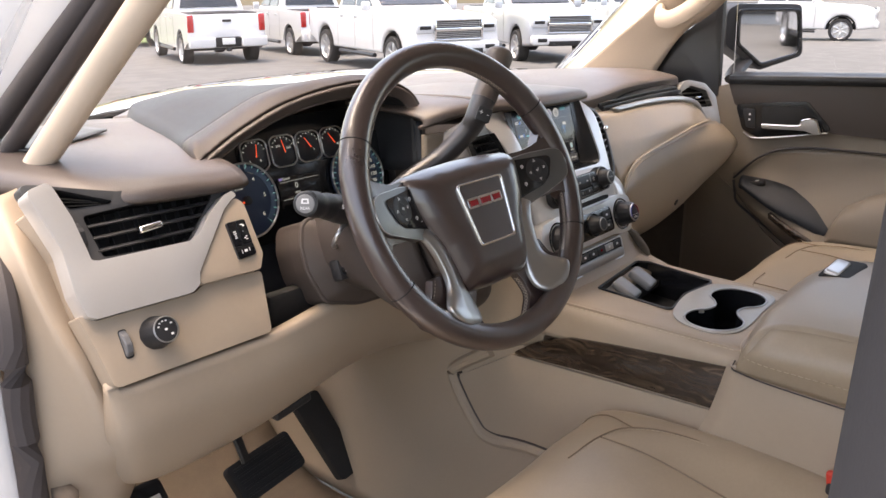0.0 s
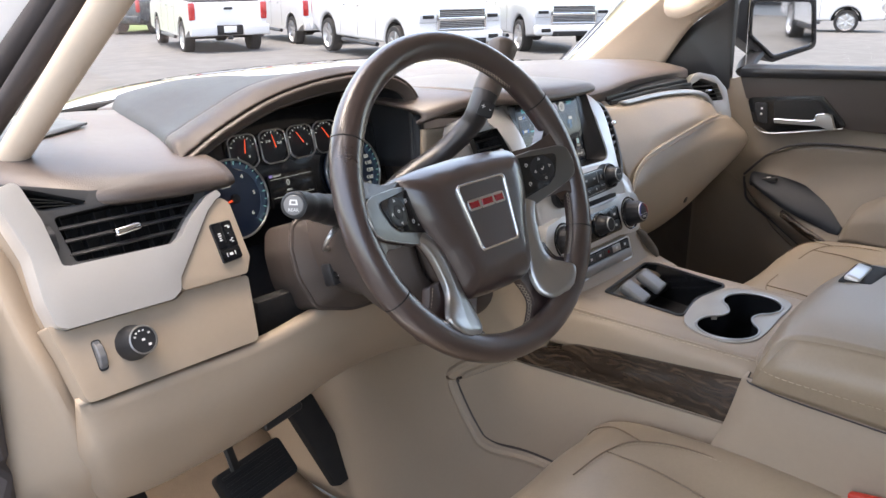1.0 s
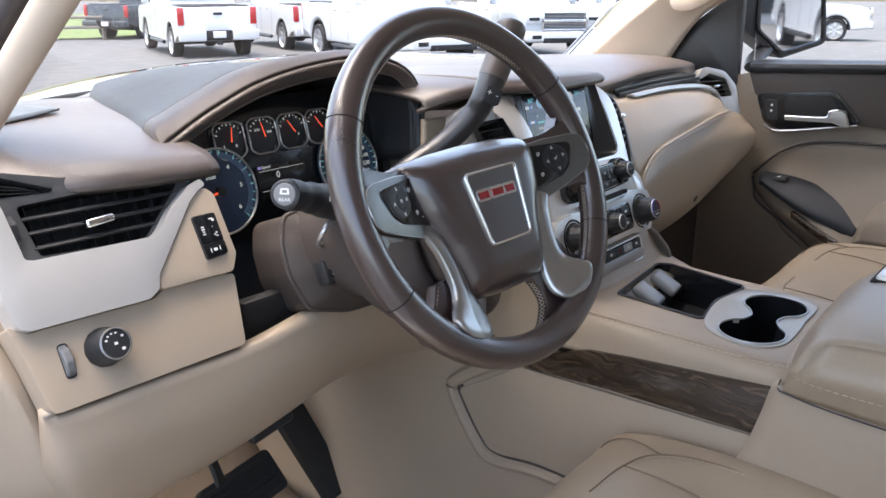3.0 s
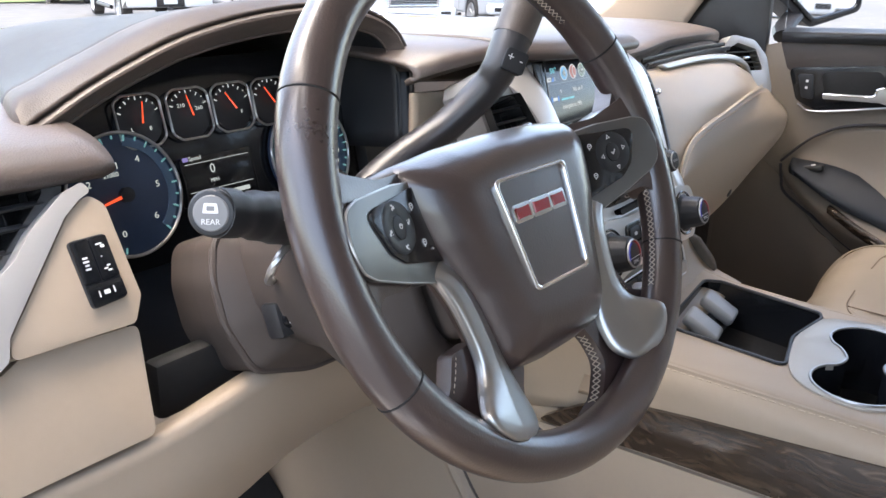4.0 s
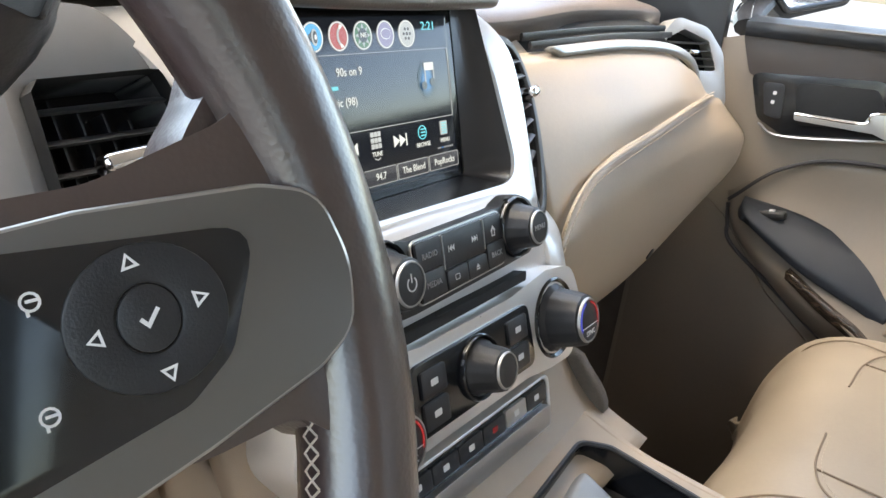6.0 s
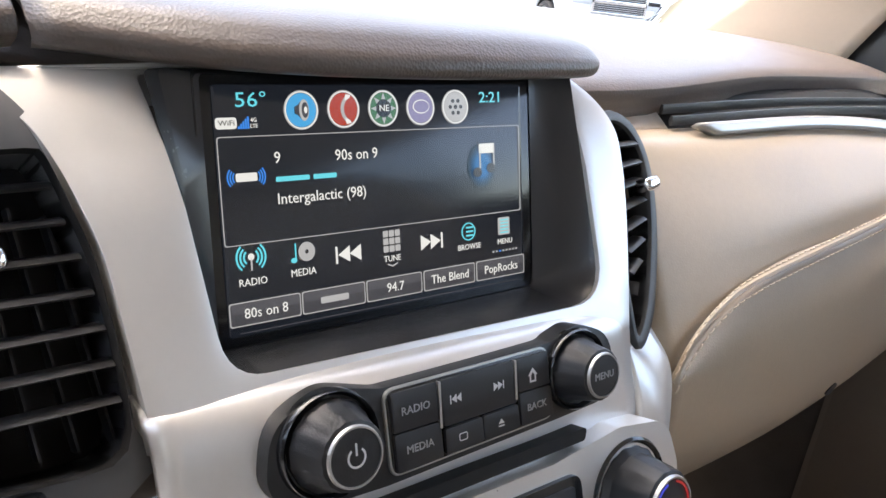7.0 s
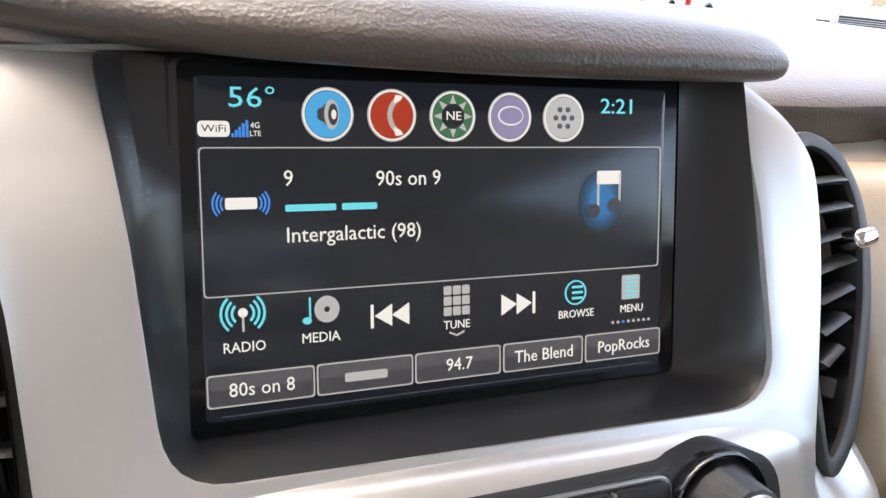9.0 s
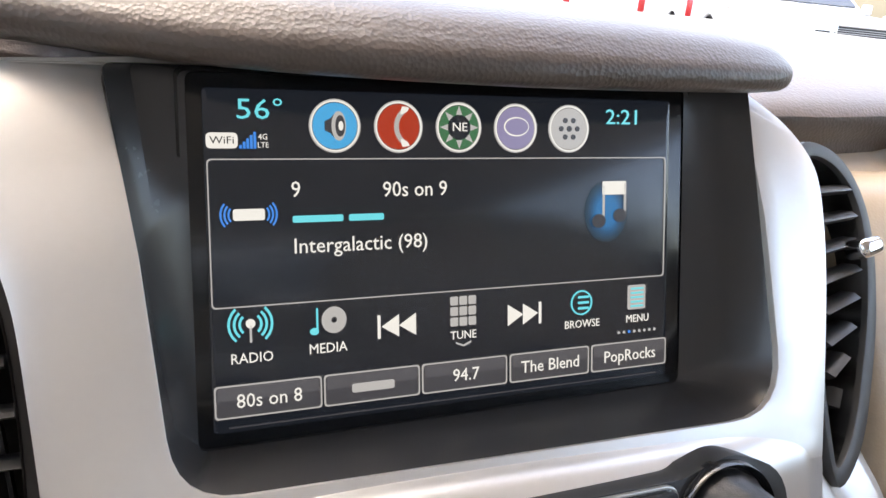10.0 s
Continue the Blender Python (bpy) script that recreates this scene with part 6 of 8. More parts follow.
cpan = part("button_panel", plate(rounded([(-0.066, 0.026), (0.066, 0.026), (0.070, -0.018), (-0.070, -0.018)], 0.008), 0.01, HF, 0.0045, 0.0012), GLOSS, climate, "black climate button panel")
for x, y, w, h in ((-0.048, 0.013, 0.024, 0.016), (-0.048, -0.006, 0.024, 0.016), (0.048, 0.013, 0.024, 0.016), (0.048, -0.006, 0.024, 0.016)):
    k = part("key", plate(rect(x, y, w, h, 0.002), 0.003, HF, 0.0062, 0.0008), BLACK, cpan)
    part("symbol", plate(rect(x, y, 0.007, 0.004, 0.0008, 2), 0.0003, HF, 0.0064), PRINT, k, smooth=0)
rotary(0.0, 0.004, 0.0155, 0.022, HF, climate, "black fan knob", w0=0.004)
BLUE_L = glow("blue temperature light", (0.06, 0.09, 0.9), 0.5)
RED_L = glow("red temperature light", (0.75, 0.04, 0.05), 0.3)
for x in (-0.106, 0.106):
    k, q = rotary(x, 0.003, 0.0215, 0.030, HF, climate, "black temperature knob with a blue and red arc", w0=0.0)
    for a0, a1, mt in ((105, 205, BLUE_L), (-25, 75, RED_L)):
        arc = [radians(a0 + (a1 - a0) * i / 12) for i in range(13)]
        part("light_arc", plate([(0.0136 * math.cos(a), 0.0136 * math.sin(a)) for a in arc] + [(0.0124 * math.cos(a), 0.0124 * math.sin(a)) for a in reversed(arc)], 0.0004, q, 0.0300), mt, k, smooth=0)
    part("groove", plate(rect(0, -0.004, 0.024, 0.0006, 0.0001, 1), 0.0003, q, 0.0300), PRINT, k, smooth=0)
    lettering("SYNC", 0.0052, q, PRINT, k, "lettering", 0, -0.009, 0.0299)
# switch strip and flap below
strip_p = part("switch_strip", plate(rounded([(-0.085, -0.036), (0.092, -0.036), (0.090, -0.072), (-0.083, -0.072)], 0.008), 0.02, HF, -0.002, 0.002), GLOSS, climate, "black switch strip")
part("strip_frame", plate(rounded([(-0.088, -0.034), (0.095, -0.034), (0.093, -0.0745), (-0.086, -0.0745)], 0.009), 0.02, HF, -0.0005, 0.002, holes=[rounded([(-0.084, -0.037), (0.091, -0.037), (0.089, -0.071), (-0.082, -0.071)], 0.007)]), SILVER, climate, "silver frame")
for i in range(6):
    k = part("key", plate(rect(-0.068 + 0.028 * i, -0.045, 0.0265, 0.012, 0.0015), 0.004, HF, 0.0005, 0.0008), STEEL if i in (4,) else BLACK, strip_p)
    part("symbol", plate(rect(-0.068 + 0.028 * i, -0.045, 0.006, 0.004, 0.0008, 2), 0.0003, HF, 0.0008), RED if i == 3 else PRINT, k, smooth=0)
part("flap", plate(rounded([(-0.078, -0.0545), (0.086, -0.0545), (0.084, -0.069), (-0.076, -0.069)], 0.004), 0.008, HF, 0.0035, 0.002), STEEL, strip_p, "grey metal flap")
part("stack_apron", surf([[(-0.165, -0.055, 1.10), (0, -0.07, 1.09), (0.17, -0.055, 1.10)], [(-0.165, -0.095, 1.035), (0, -0.105, 1.03), (0.17, -0.095, 1.035)],
                          [(-0.165, -0.13, 0.985), (0, -0.14, 0.985), (0.17, -0.13, 0.985)], [(-0.165, -0.18, 0.965), (0, -0.18, 0.965), (0.17, -0.18, 0.965)]], 6, 6), TAN, climate, "tan surround of the switch strip", solid=0.02)

# ---- vents either side of the screen
lip_l = [(-0.218, 0.082), (-0.214, 0.0868), (-0.160, 0.0880)] + [tuple(p[:2]) for p in spline([(-0.1555, 0.0875, 0), (-0.1530, 0.0825, 0), (-0.1475, 0.064, 0), (-0.1430, 0.046, 0), (-0.1402, 0.020, 0), (-0.1390, -0.005, 0), (-0.1395, -0.018, 0)], 5)] + [(-0.1420, -0.025), (-0.148, -0.029), (-0.16, -0.030), (-0.218, -0.028)]
ring_l = [(-0.224, 0.104), (-0.214, 0.116)] + [tuple(p[:2]) for p in spline([(-0.190, 0.122, 0), (-0.170, 0.118, 0), (-0.1525, 0.0985, 0), (-0.146, 0.0825, 0), (-0.1405, 0.064, 0), (-0.1360, 0.046, 0), (-0.1330, 0.020, 0), (-0.1310, -0.010, 0), (-0.1295, -0.035, 0)], 5)] + [(-0.15, -0.050), (-0.224, -0.045)]
vent_l = thing("air_vent", "black centre air vent with horizontal slats and a chrome tab", "air vent", group="centre vents")
dash_keep, dash = dash, vent_l
part("surround", plate(ring_l, 0.04, SF, -0.0125, 0.003, holes=[lip_l]), VENTGREY, vent_l, "black vent surround")
air_vent("louvres", SF, [(-0.217, 0.0755 - 0.0137 * i, u, 0.0760 - 0.0137 * i) for i, u in enumerate((-0.1515, -0.1490, -0.1455, -0.1430, -0.1410, -0.1398, -0.1395))],
         [(-0.208 + 0.0135 * i, -0.024, -0.213 + 0.0120 * i, 0.086 - 0.004 * i) for i in range(6)], (-0.188, 0.0485, 0.030), lip=lip_l, group_label="black slatted vent core", deep=-0.0150, back=-0.042, r=0.0016)
part("thumbwheel", lathe([(0.0, -0.006), (0.014, -0.006), (0.015, -0.004), (0.015, 0.004), (0.014, 0.006), (0.0, 0.006)], SF @ Matrix.Translation((-0.185, -0.038, -0.008)) @ Matrix.Rotation(radians(90), 4, "X"), 40, 20, 0.04), BLACK, vent_l, "ribbed thumbwheel")
vent_r = thing("air_vent", "narrow black centre air vent beside the screen", "air vent", group="centre vents")
dash = vent_r
VR = facing((0.172, -0.029, 1.187), 27.5, 9) @ Matrix.Diagonal((1.18, 1, 1, 1))
lip_r = [tuple(p[:2]) for p in spline([(-0.007, 0.0575, 0), (-0.0100, 0.035, 0), (-0.0175, -0.01, 0), (-0.022, -0.055, 0), (-0.021, -0.068, 0), (-0.008, -0.054, 0), (0.0060, -0.025, 0), (0.0140, -0.003, 0), (0.0190, 0.022, 0), (0.0168, 0.0415, 0), (0.007, 0.0550, 0)], 5, True)]
ring_r = [tuple(p[:2]) for p in spline([(-0.010, 0.0640, 0), (-0.014, 0.038, 0), (-0.021, -0.01, 0), (-0.025, -0.058, 0), (-0.022, -0.076, 0), (-0.005, -0.062, 0), (0.0095, -0.033, 0), (0.0185, -0.008, 0), (0.0240, 0.020, 0), (0.0215, 0.043, 0), (0.010, 0.0600, 0)], 5, True)]
part("surround", plate(ring_r, 0.05, VR, 0.0, 0.002, holes=[lip_r]), VENTFRAME, vent_r, "charcoal vent surround")
air_vent("louvres", VR, [(-0.007 - 0.0016 * i, 0.0442 - 0.0126 * i, 0.0148 + 0.0013 * i - 0.00078 * i * i, 0.0440 + 0.0006 * i - 0.0122 * i) for i in range(8)], [], (0.011, 0.0170, 0.013), lip=lip_r, group_label="black slatted vent core", r=0.0022, deep=-0.0045, back=-0.03)
dash = dash_keep
part("vent_cheek", surf([[(0.137, -0.06, 1.135), (0.155, -0.058, 1.118), (0.188, -0.045, 1.118)], [(0.137, -0.07, 1.12), (0.16, -0.076, 1.105), (0.188, -0.066, 1.10)], [(0.139, -0.085, 1.09), (0.16, -0.09, 1.08), (0.188, -0.075, 1.07)], [(0.139, -0.09, 1.06), (0.16, -0.095, 1.04), (0.188, -0.08, 1.03)]]), SILVER, stack, "silver cheek below the vent", solid=0.02)

# ---------------------------------------------------------------- passenger side of the dashboard
pd = thing("passenger_dash", "tan leather passenger dashboard with stitched seam and glove box", "dashboard")
part("leather_panel", surf([[(0.188, 0.035, 1.222), (0.30, 0.03, 1.222), (0.45, 0.03, 1.222), (0.60, 0.03, 1.212), (0.70, 0.035, 1.19)],
                            [(0.188, 0.012, 1.215), (0.30, 0.005, 1.212), (0.45, 0.004, 1.212), (0.60, 0.006, 1.20), (0.715, 0.015, 1.178)],
                            [(0.188, -0.02, 1.17), (0.30, -0.03, 1.17), (0.45, -0.03, 1.175), (0.60, -0.02, 1.17), (0.73, 0.0, 1.155)],
                            [(0.188, -0.064, 1.085), (0.30, -0.049, 1.133), (0.45, -0.042, 1.148), (0.60, -0.0285, 1.156), (0.735, -0.008, 1.151)]], 6, 6), HIDE, pd, "tan leather panel", solid=0.02)
seam = spline([(0.196, -0.066, 1.085), (0.215, -0.062, 1.108), (0.25, -0.056, 1.125), (0.30, -0.0515, 1.135), (0.45, -0.0445, 1.150), (0.60, -0.031, 1.158), (0.725, -0.011, 1.153)], 10)
part("seam", tube(seam, 0.0022, 6), HIDE, pd, "raised seam")
stitches(evenly([p + Vector((0, -0.001, 0.006)) for p in seam], 0.008), (0, -0.8, 0.5), TANTHREAD, pd)
stitches(evenly([p + Vector((0, -0.004, -0.006)) for p in seam], 0.008), (0, -0.8, 0.5), TANTHREAD, pd)
part("glove_box", surf([[(0.188, -0.062, 1.088), (0.30, -0.048, 1.136), (0.45, -0.041, 1.151), (0.60, -0.0275, 1.159), (0.74, -0.012, 1.150), (0.835, 0.000, 1.128)],
                        [(0.188, -0.070, 1.07), (0.30, -0.069, 1.08), (0.45, -0.064, 1.095), (0.60, -0.058, 1.10), (0.74, -0.056, 1.095), (0.842, -0.038, 1.085)],
                        [(0.188, -0.060, 1.0), (0.30, -0.060, 0.995), (0.45, -0.056, 1.0), (0.60, -0.050, 1.02), (0.74, -0.042, 1.040), (0.845, -0.010, 1.040)],
                        [(0.188, 0.01, 0.93), (0.30, 0.01, 0.925), (0.45, 0.01, 0.93), (0.60, 0.015, 0.955), (0.74, 0.04, 0.99), (0.845, 0.09, 1.0)],
                        [(0.188, 0.16, 0.89), (0.30, 0.16, 0.885), (0.45, 0.16, 0.885), (0.60, 0.17, 0.905), (0.74, 0.18, 0.94), (0.845, 0.2, 0.95)],
                        [(0.188, 0.45, 0.88), (0.30, 0.45, 0.875), (0.45, 0.45, 0.875), (0.60, 0.45, 0.89), (0.74, 0.45, 0.92), (0.845, 0.45, 0.92)]], 6, 6, face=(0.4, -0.9, 0.7)), HIDE, pd, "tan glove box and lower dash", solid=0.02)
part("glove_line", tube(spline([(0.20, -0.0625, 1.007), (0.40, -0.0595, 1.012), (0.58, -0.0530, 1.029), (0.67, -0.0480, 1.040), (0.692, -0.036, 1.024), (0.69, -0.005, 0.99)], 8), 0.0018, 6), DARK, pd, "glove box shut line")
part("glove_lock", lathe([(0, -0.004), (0.007, -0.004), (0.007, 0.002), (0, 0.003)], facing((0.46, -0.0575, 1.008), -14), 20), BLACK, pd, "round glove box lock")
part("panel_return", surf([[(0.186, 0.036, 1.220), (0.272, 0.033, 1.221)], [(0.186, 0.058, 1.233), (0.272, 0.055, 1.234)], [(0.186, 0.09, 1.24), (0.272, 0.09, 1.24)]]), HIDE, pd, "tan leather return under the pad", solid=0.008)
part("vent_gap", surf([[(0.265, 0.045, 1.215), (0.40, 0.04, 1.222), (0.62, 0.04, 1.222), (0.70, 0.05, 1.205)], [(0.265, 0.075, 1.235), (0.40, 0.07, 1.24), (0.62, 0.075, 1.24), (0.78, 0.10, 1.225)]]), DARK, pd, "dark vent gap under the top pad", solid=0.01)
for k in range(2):
    part("slat", tube(spline([(0.268, 0.030 + 0.01 * k, 1.228 + 0.006 * k), (0.45, 0.030 + 0.01 * k, 1.231 + 0.006 * k), (0.64, 0.034 + 0.01 * k, 1.228 + 0.006 * k)], 6), 0.0018, 6, r2=0.004), BLACK, pd)
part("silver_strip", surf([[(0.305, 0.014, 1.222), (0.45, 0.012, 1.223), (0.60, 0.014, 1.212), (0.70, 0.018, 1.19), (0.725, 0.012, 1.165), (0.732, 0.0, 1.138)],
                           [(0.285, 0.020, 1.2285), (0.45, 0.018, 1.2305), (0.61, 0.020, 1.220), (0.715, 0.022, 1.197), (0.745, 0.014, 1.165), (0.752, 0.0, 1.134)]], 7, 3), SHADESATIN, pd, "satin silver strip with shade in its colour", solid=0.006)
EC = facing((0.76, 0.02, 1.19), 15, -35)
vent_o = rounded([(-0.068, 0.026), (-0.058, 0.014), (-0.028, -0.012), (0.020, -0.011), (0.004, 0.029), (-0.037, 0.042)], 0.006)
part("silver_end", plate(rounded([(-0.078, 0.026, 0.004), (-0.045, 0.001, 0.02), (-0.012, -0.050, 0.02), (-0.006, -0.098, 0.006), (0.022, -0.090, 0.012), (0.040, -0.052, 0.03), (0.030, 0.015, 0.03), (0.002, 0.047, 0.025), (-0.050, 0.058, 0.02)], 0.008), 0.03, EC, 0.0, 0.004, holes=[vent_o], seg=3), SHADESATIN, pd, "satin silver end cap with shade in its colour")
ev = part("end_vent", plate(vent_o, 0.01, EC, -0.022), DARK, pd, "black end vent")
for k in range(4):
    part("slat", tube([EC @ Vector((-0.060 + 0.012 * k, 0.024 - 0.010 * k, -0.008)), EC @ Vector((0.006 + 0.004 * k, 0.026 - 0.010 * k, -0.008))], 0.008, 6, r2=0.0016, up=EC.to_3x3() @ Vector((0, 1, 0.2))), SLAT, ev)
part("chrome_dot", block(0.016, 0.006, 0.008, EC @ Matrix.Translation((-0.022, 0.012, 0.001)), 0.002), CHROME, ev, "chrome tab")
part("end_cap", surf([[(0.83, 0.02, 1.13), (0.86, 0.10, 1.18), (0.875, 0.28, 1.22)], [(0.845, 0.03, 1.05), (0.87, 0.12, 1.08), (0.88, 0.28, 1.1)], [(0.85, 0.1, 0.9), (0.87, 0.15, 0.9), (0.88, 0.3, 0.9)]]), TAN, pd, "tan end of the dash", solid=0.01)

# ---------------------------------------------------------------- centre console
CUPPLATE = material("satin champagne cup plate", (0.40, 0.375, 0.335), 0.36, metal=0.35, spread=0.02)
console = thing("centre_console", "tan centre console with wood trim, tray and cup holders", "console")
tray = rounded([(-0.070, -0.168, 0.006), (0.098, -0.152, 0.012), (0.108, -0.172, 0.012), (0.084, -0.300, 0.008), (0.07, -0.305, 0.02), (-0.006, -0.292, 0.05), (-0.080, -0.305, 0.006), (-0.084, -0.298, 0.006)], 0.01)
cups = [tuple(p[:2]) for p in spline([(-0.1315, -0.374, 0), (-0.118, -0.334, 0), (-0.084, -0.3095, 0), (-0.006, -0.2955, 0), (0.066, -0.3065, 0), (0.088, -0.35, 0), (0.087, -0.385, 0), (0.066, -0.415, 0), (0.0, -0.419, 0), (-0.06, -0.423, 0), (-0.10, -0.420, 0), (-0.124, -0.402, 0)], 4, True)]
# the two wells run into each other
eight = [tuple(p[:2]) for p in spline([(-0.082 + 0.043 * math.cos(radians(a)), -0.374 + 0.043 * math.sin(radians(a)), 0) for a in range(36, 325, 18)] + [(-0.026, -0.389, 0)] + [(0.030 + 0.043 * math.cos(radians(a)), -0.368 + 0.043 * math.sin(radians(a)), 0) for a in range(216, 505, 18)] + [(-0.026, -0.353, 0)], 3, True)]
top_o = rounded([(-0.158, -0.145), (0.150, -0.125), (0.122, -0.19), (0.112, -0.27), (0.108, -0.44), (-0.158, -0.45)], 0.01)
Z98 = Matrix.Translation((0, 0, 0.982))
part("top_panel", plate(top_o, 0.03, Z98, 0.0, 0.008, holes=[tray, cups], seg=3), TAN, console, "tan console top")
part("tray", plate(tray, 0.01, Z98, -0.055), DARK, console, "black tray floor")


def wall_ring(o, z0, z1, mat, name, label, taper=0.0):
    bm = bmesh.new()
    cx, cy = sum(p[0] for p in o) / len(o), sum(p[1] for p in o) / len(o)
    a = [bm.verts.new((x, y, z0)) for x, y in o]
    b = [bm.verts.new((cx + (x - cx) * (1 - taper), cy + (y - cy) * (1 - taper), z1)) for x, y in o]
    for i in range(len(o)):
        bm.faces.new((a[i - 1], a[i], b[i], b[i - 1]))
    return part(name, bm, mat, console, label)


wall_ring(tray, 0.983, 0.926, GLOSS, "tray_wall", "black tray walls", 0.04)
part("tray_rim", tube([(x, y, 0.9835) for x, y in tray], 0.002, 6, True), BLACK, console, "thin black tray rim")
socket_panel = part("socket_panel", plate(rounded([(-0.066, -0.172), (0.10, -0.156), (0.098, -0.20), (-0.066, -0.21)], 0.004), 0.01, Matrix.Translation((0, 0, 0.957)), 0.0, 0.001), DARK, console, "black socket panel")
for x, y in ((-0.022, -0.196), (0.044, -0.192)):
    part("socket_cover", block(0.038, 0.046, 0.014, Matrix.Translation((x, y, 0.974)) @ Matrix.Rotation(radians(8), 4, "Z") @ Matrix.Rotation(radians(30), 4, "X"), 0.005, 3), material("grey socket cover", (0.25, 0.255, 0.26), 0.42, metal=0.2, spread=0.04), socket_panel, "grey power socket cover")
part("cup_plate", plate(cups, 0.006, Z98, 0.0022, 0.002, holes=[eight], seg=2), CUPPLATE, console, "satin champagne cup holder plate")
wall_ring(eight, 0.984, 0.905, GLOSS, "cup_well", "gloss black twin cup well", 0.06)
part("cup_floor", plate(eight, 0.004, Matrix.Translation((0, 0, 0.908))), DARK, console, "black cup holder floor")
part("cup_rim", tube([(x, y, 0.9845) for x, y in eight], 0.0016, 6, True), STEEL, console, "bright rim of the cup holder")
# sides
part("side_panel", surf([[(-0.150, -0.13, 0.984), (-0.152, -0.28, 0.984), (-0.152, -0.46, 0.984)], [(-0.166, -0.125, 0.965), (-0.170, -0.28, 0.966), (-0.1715, -0.46, 0.968)],
                         [(-0.169, -0.115, 0.92), (-0.1715, -0.28, 0.93), (-0.1725, -0.46, 0.945)]], 6, 6, face=(-0.7, -0.45, 1.1)), TAN, console, "tan console shoulder", solid=0.01)
part("side_panel", surf([[(0.146, -0.12, 0.983), (0.118, -0.19, 0.983), (0.106, -0.28, 0.983), (0.102, -0.46, 0.983)], [(0.160, -0.12, 0.972), (0.134, -0.19, 0.972), (0.122, -0.28, 0.972), (0.118, -0.46, 0.972)],
                         [(0.170, -0.115, 0.92), (0.160, -0.19, 0.92), (0.152, -0.28, 0.92), (0.150, -0.46, 0.92)], [(0.172, -0.115, 0.86), (0.168, -0.19, 0.86), (0.165, -0.28, 0.86), (0.165, -0.46, 0.86)]], 6, 6, face=(0.7, -0.45, 1.1)), TAN, console, "tan console shoulder", solid=0.01)
for s in (-1, 1):
    part("lower_side", surf([[(s * 0.165, 0.79, 0.86), (s * 0.165, 0.0, 0.88), (s * 0.168, -0.13, 0.90), (s * 0.172, -0.45, 0.93)], [(s * 0.170, 0.79, 0.80), (s * 0.168, 0.0, 0.80), (s * 0.165, -0.13, 0.80), (s * 0.165, -0.45, 0.80)],
                             [(s * 0.185, 0.79, 0.60), (s * 0.18, 0.0, 0.62), (s * 0.178, -0.13, 0.62), (s * 0.178, -0.45, 0.62)], [(s * 0.20, 0.79, 0.43), (s * 0.20, 0.0, 0.43), (s * 0.20, -0.13, 0.43), (s * 0.20, -0.45, 0.43)]], 6, 6, face=(s * 0.7, -0.45, 1.1)), TAN, console, "tan console side", solid=0.01)
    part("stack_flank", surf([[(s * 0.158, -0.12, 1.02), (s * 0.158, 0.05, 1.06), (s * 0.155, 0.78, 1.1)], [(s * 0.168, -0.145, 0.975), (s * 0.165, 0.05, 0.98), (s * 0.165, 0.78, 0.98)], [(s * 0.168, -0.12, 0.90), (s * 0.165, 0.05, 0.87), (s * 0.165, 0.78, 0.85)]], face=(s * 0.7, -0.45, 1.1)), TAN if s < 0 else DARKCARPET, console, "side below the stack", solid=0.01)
XL = Matrix(((0, 0, -1, -0.172), (1, 0, 0, 0), (0, 1, 0, 0), (0, 0, 0, 1)))
wood_o = rounded([(-0.068, 0.872, 0.004), (-0.12, 0.908, 0.06), (-0.18, 0.931, 0.06), (-0.25, 0.940, 0.1), (-0.45, 0.960, 0.01), (-0.45, 0.890, 0.01), (-0.22, 0.882, 0.1)], 0.01, 6)[::-1]
part("wood_trim", plate(wood_o, 0.012, XL, 0.004, 0.003, seg=3), WOOD, console, "dark glossy burl wood trim")
recess_o = rounded([(0.052, 0.79, 0.012), (-0.068, 0.868, 0.02), (-0.45, 0.885, 0.01), (-0.45, 0.70, 0.01), (-0.14, 0.715, 0.03), (-0.02, 0.70, 0.03), (0.008, 0.722, 0.02)], 0.012, 6)[::-1]
part("pocket_panel", plate(recess_o, 0.01, XL, 0.001, 0.003, seg=3), TAN, console, "tan pocket panel")
# dark tube in place of the soft shade where the pocket sinks in
part("pocket_shade_line", tube([XL @ Vector((x, y, 0.0)) for x, y, _z in spline([(-0.43, 0.698, 0), (-0.14, 0.713, 0), (-0.03, 0.702, 0), (0.006, 0.722, 0), (0.050, 0.788, 0), (0.044, 0.800, 0)], 8)], 0.0026, 6), COLUMN, console, "dark brown strip for the shade at the pocket's edge")
part("pocket_lip", tube([XL @ Vector((x, y, -0.004)) for x, y, _z in spline([(-0.40, 0.683, 0), (-0.14, 0.700, 0), (-0.02, 0.686, 0), (0.020, 0.714, 0), (0.064, 0.782, 0), (0.050, 0.812, 0), (-0.02, 0.86, 0)], 8)], 0.012, 10), TAN, console, "raised lip of the pocket")
stitch_path = spline([(-0.158, -0.16, 0.977), (-0.160, -0.3, 0.978), (-0.161, -0.44, 0.980)], 10)
stitches(evenly(stitch_path, 0.009), (-0.6, 0, 0.8), TANTHREAD, console)
tc = part("trailer_switch", plate(rounded([(-0.03, -0.02), (0.028, -0.02), (0.034, 0.012), (-0.010, 0.024), (-0.03, 0.01)], 0.008), 0.01, facing((-0.135, -0.122, 1.005), 20, 0), 0.012, 0.003), GLOSS, climate, "black oval switch below the climate pod")
for x in (-0.01, 0.008):
    part("symbol", plate(rect(x, -0.002, 0.006, 0.006, 0.001, 2), 0.0003, facing((-0.135, -0.122, 1.005), 20, 0), 0.0126), PRINT, tc, smooth=0)

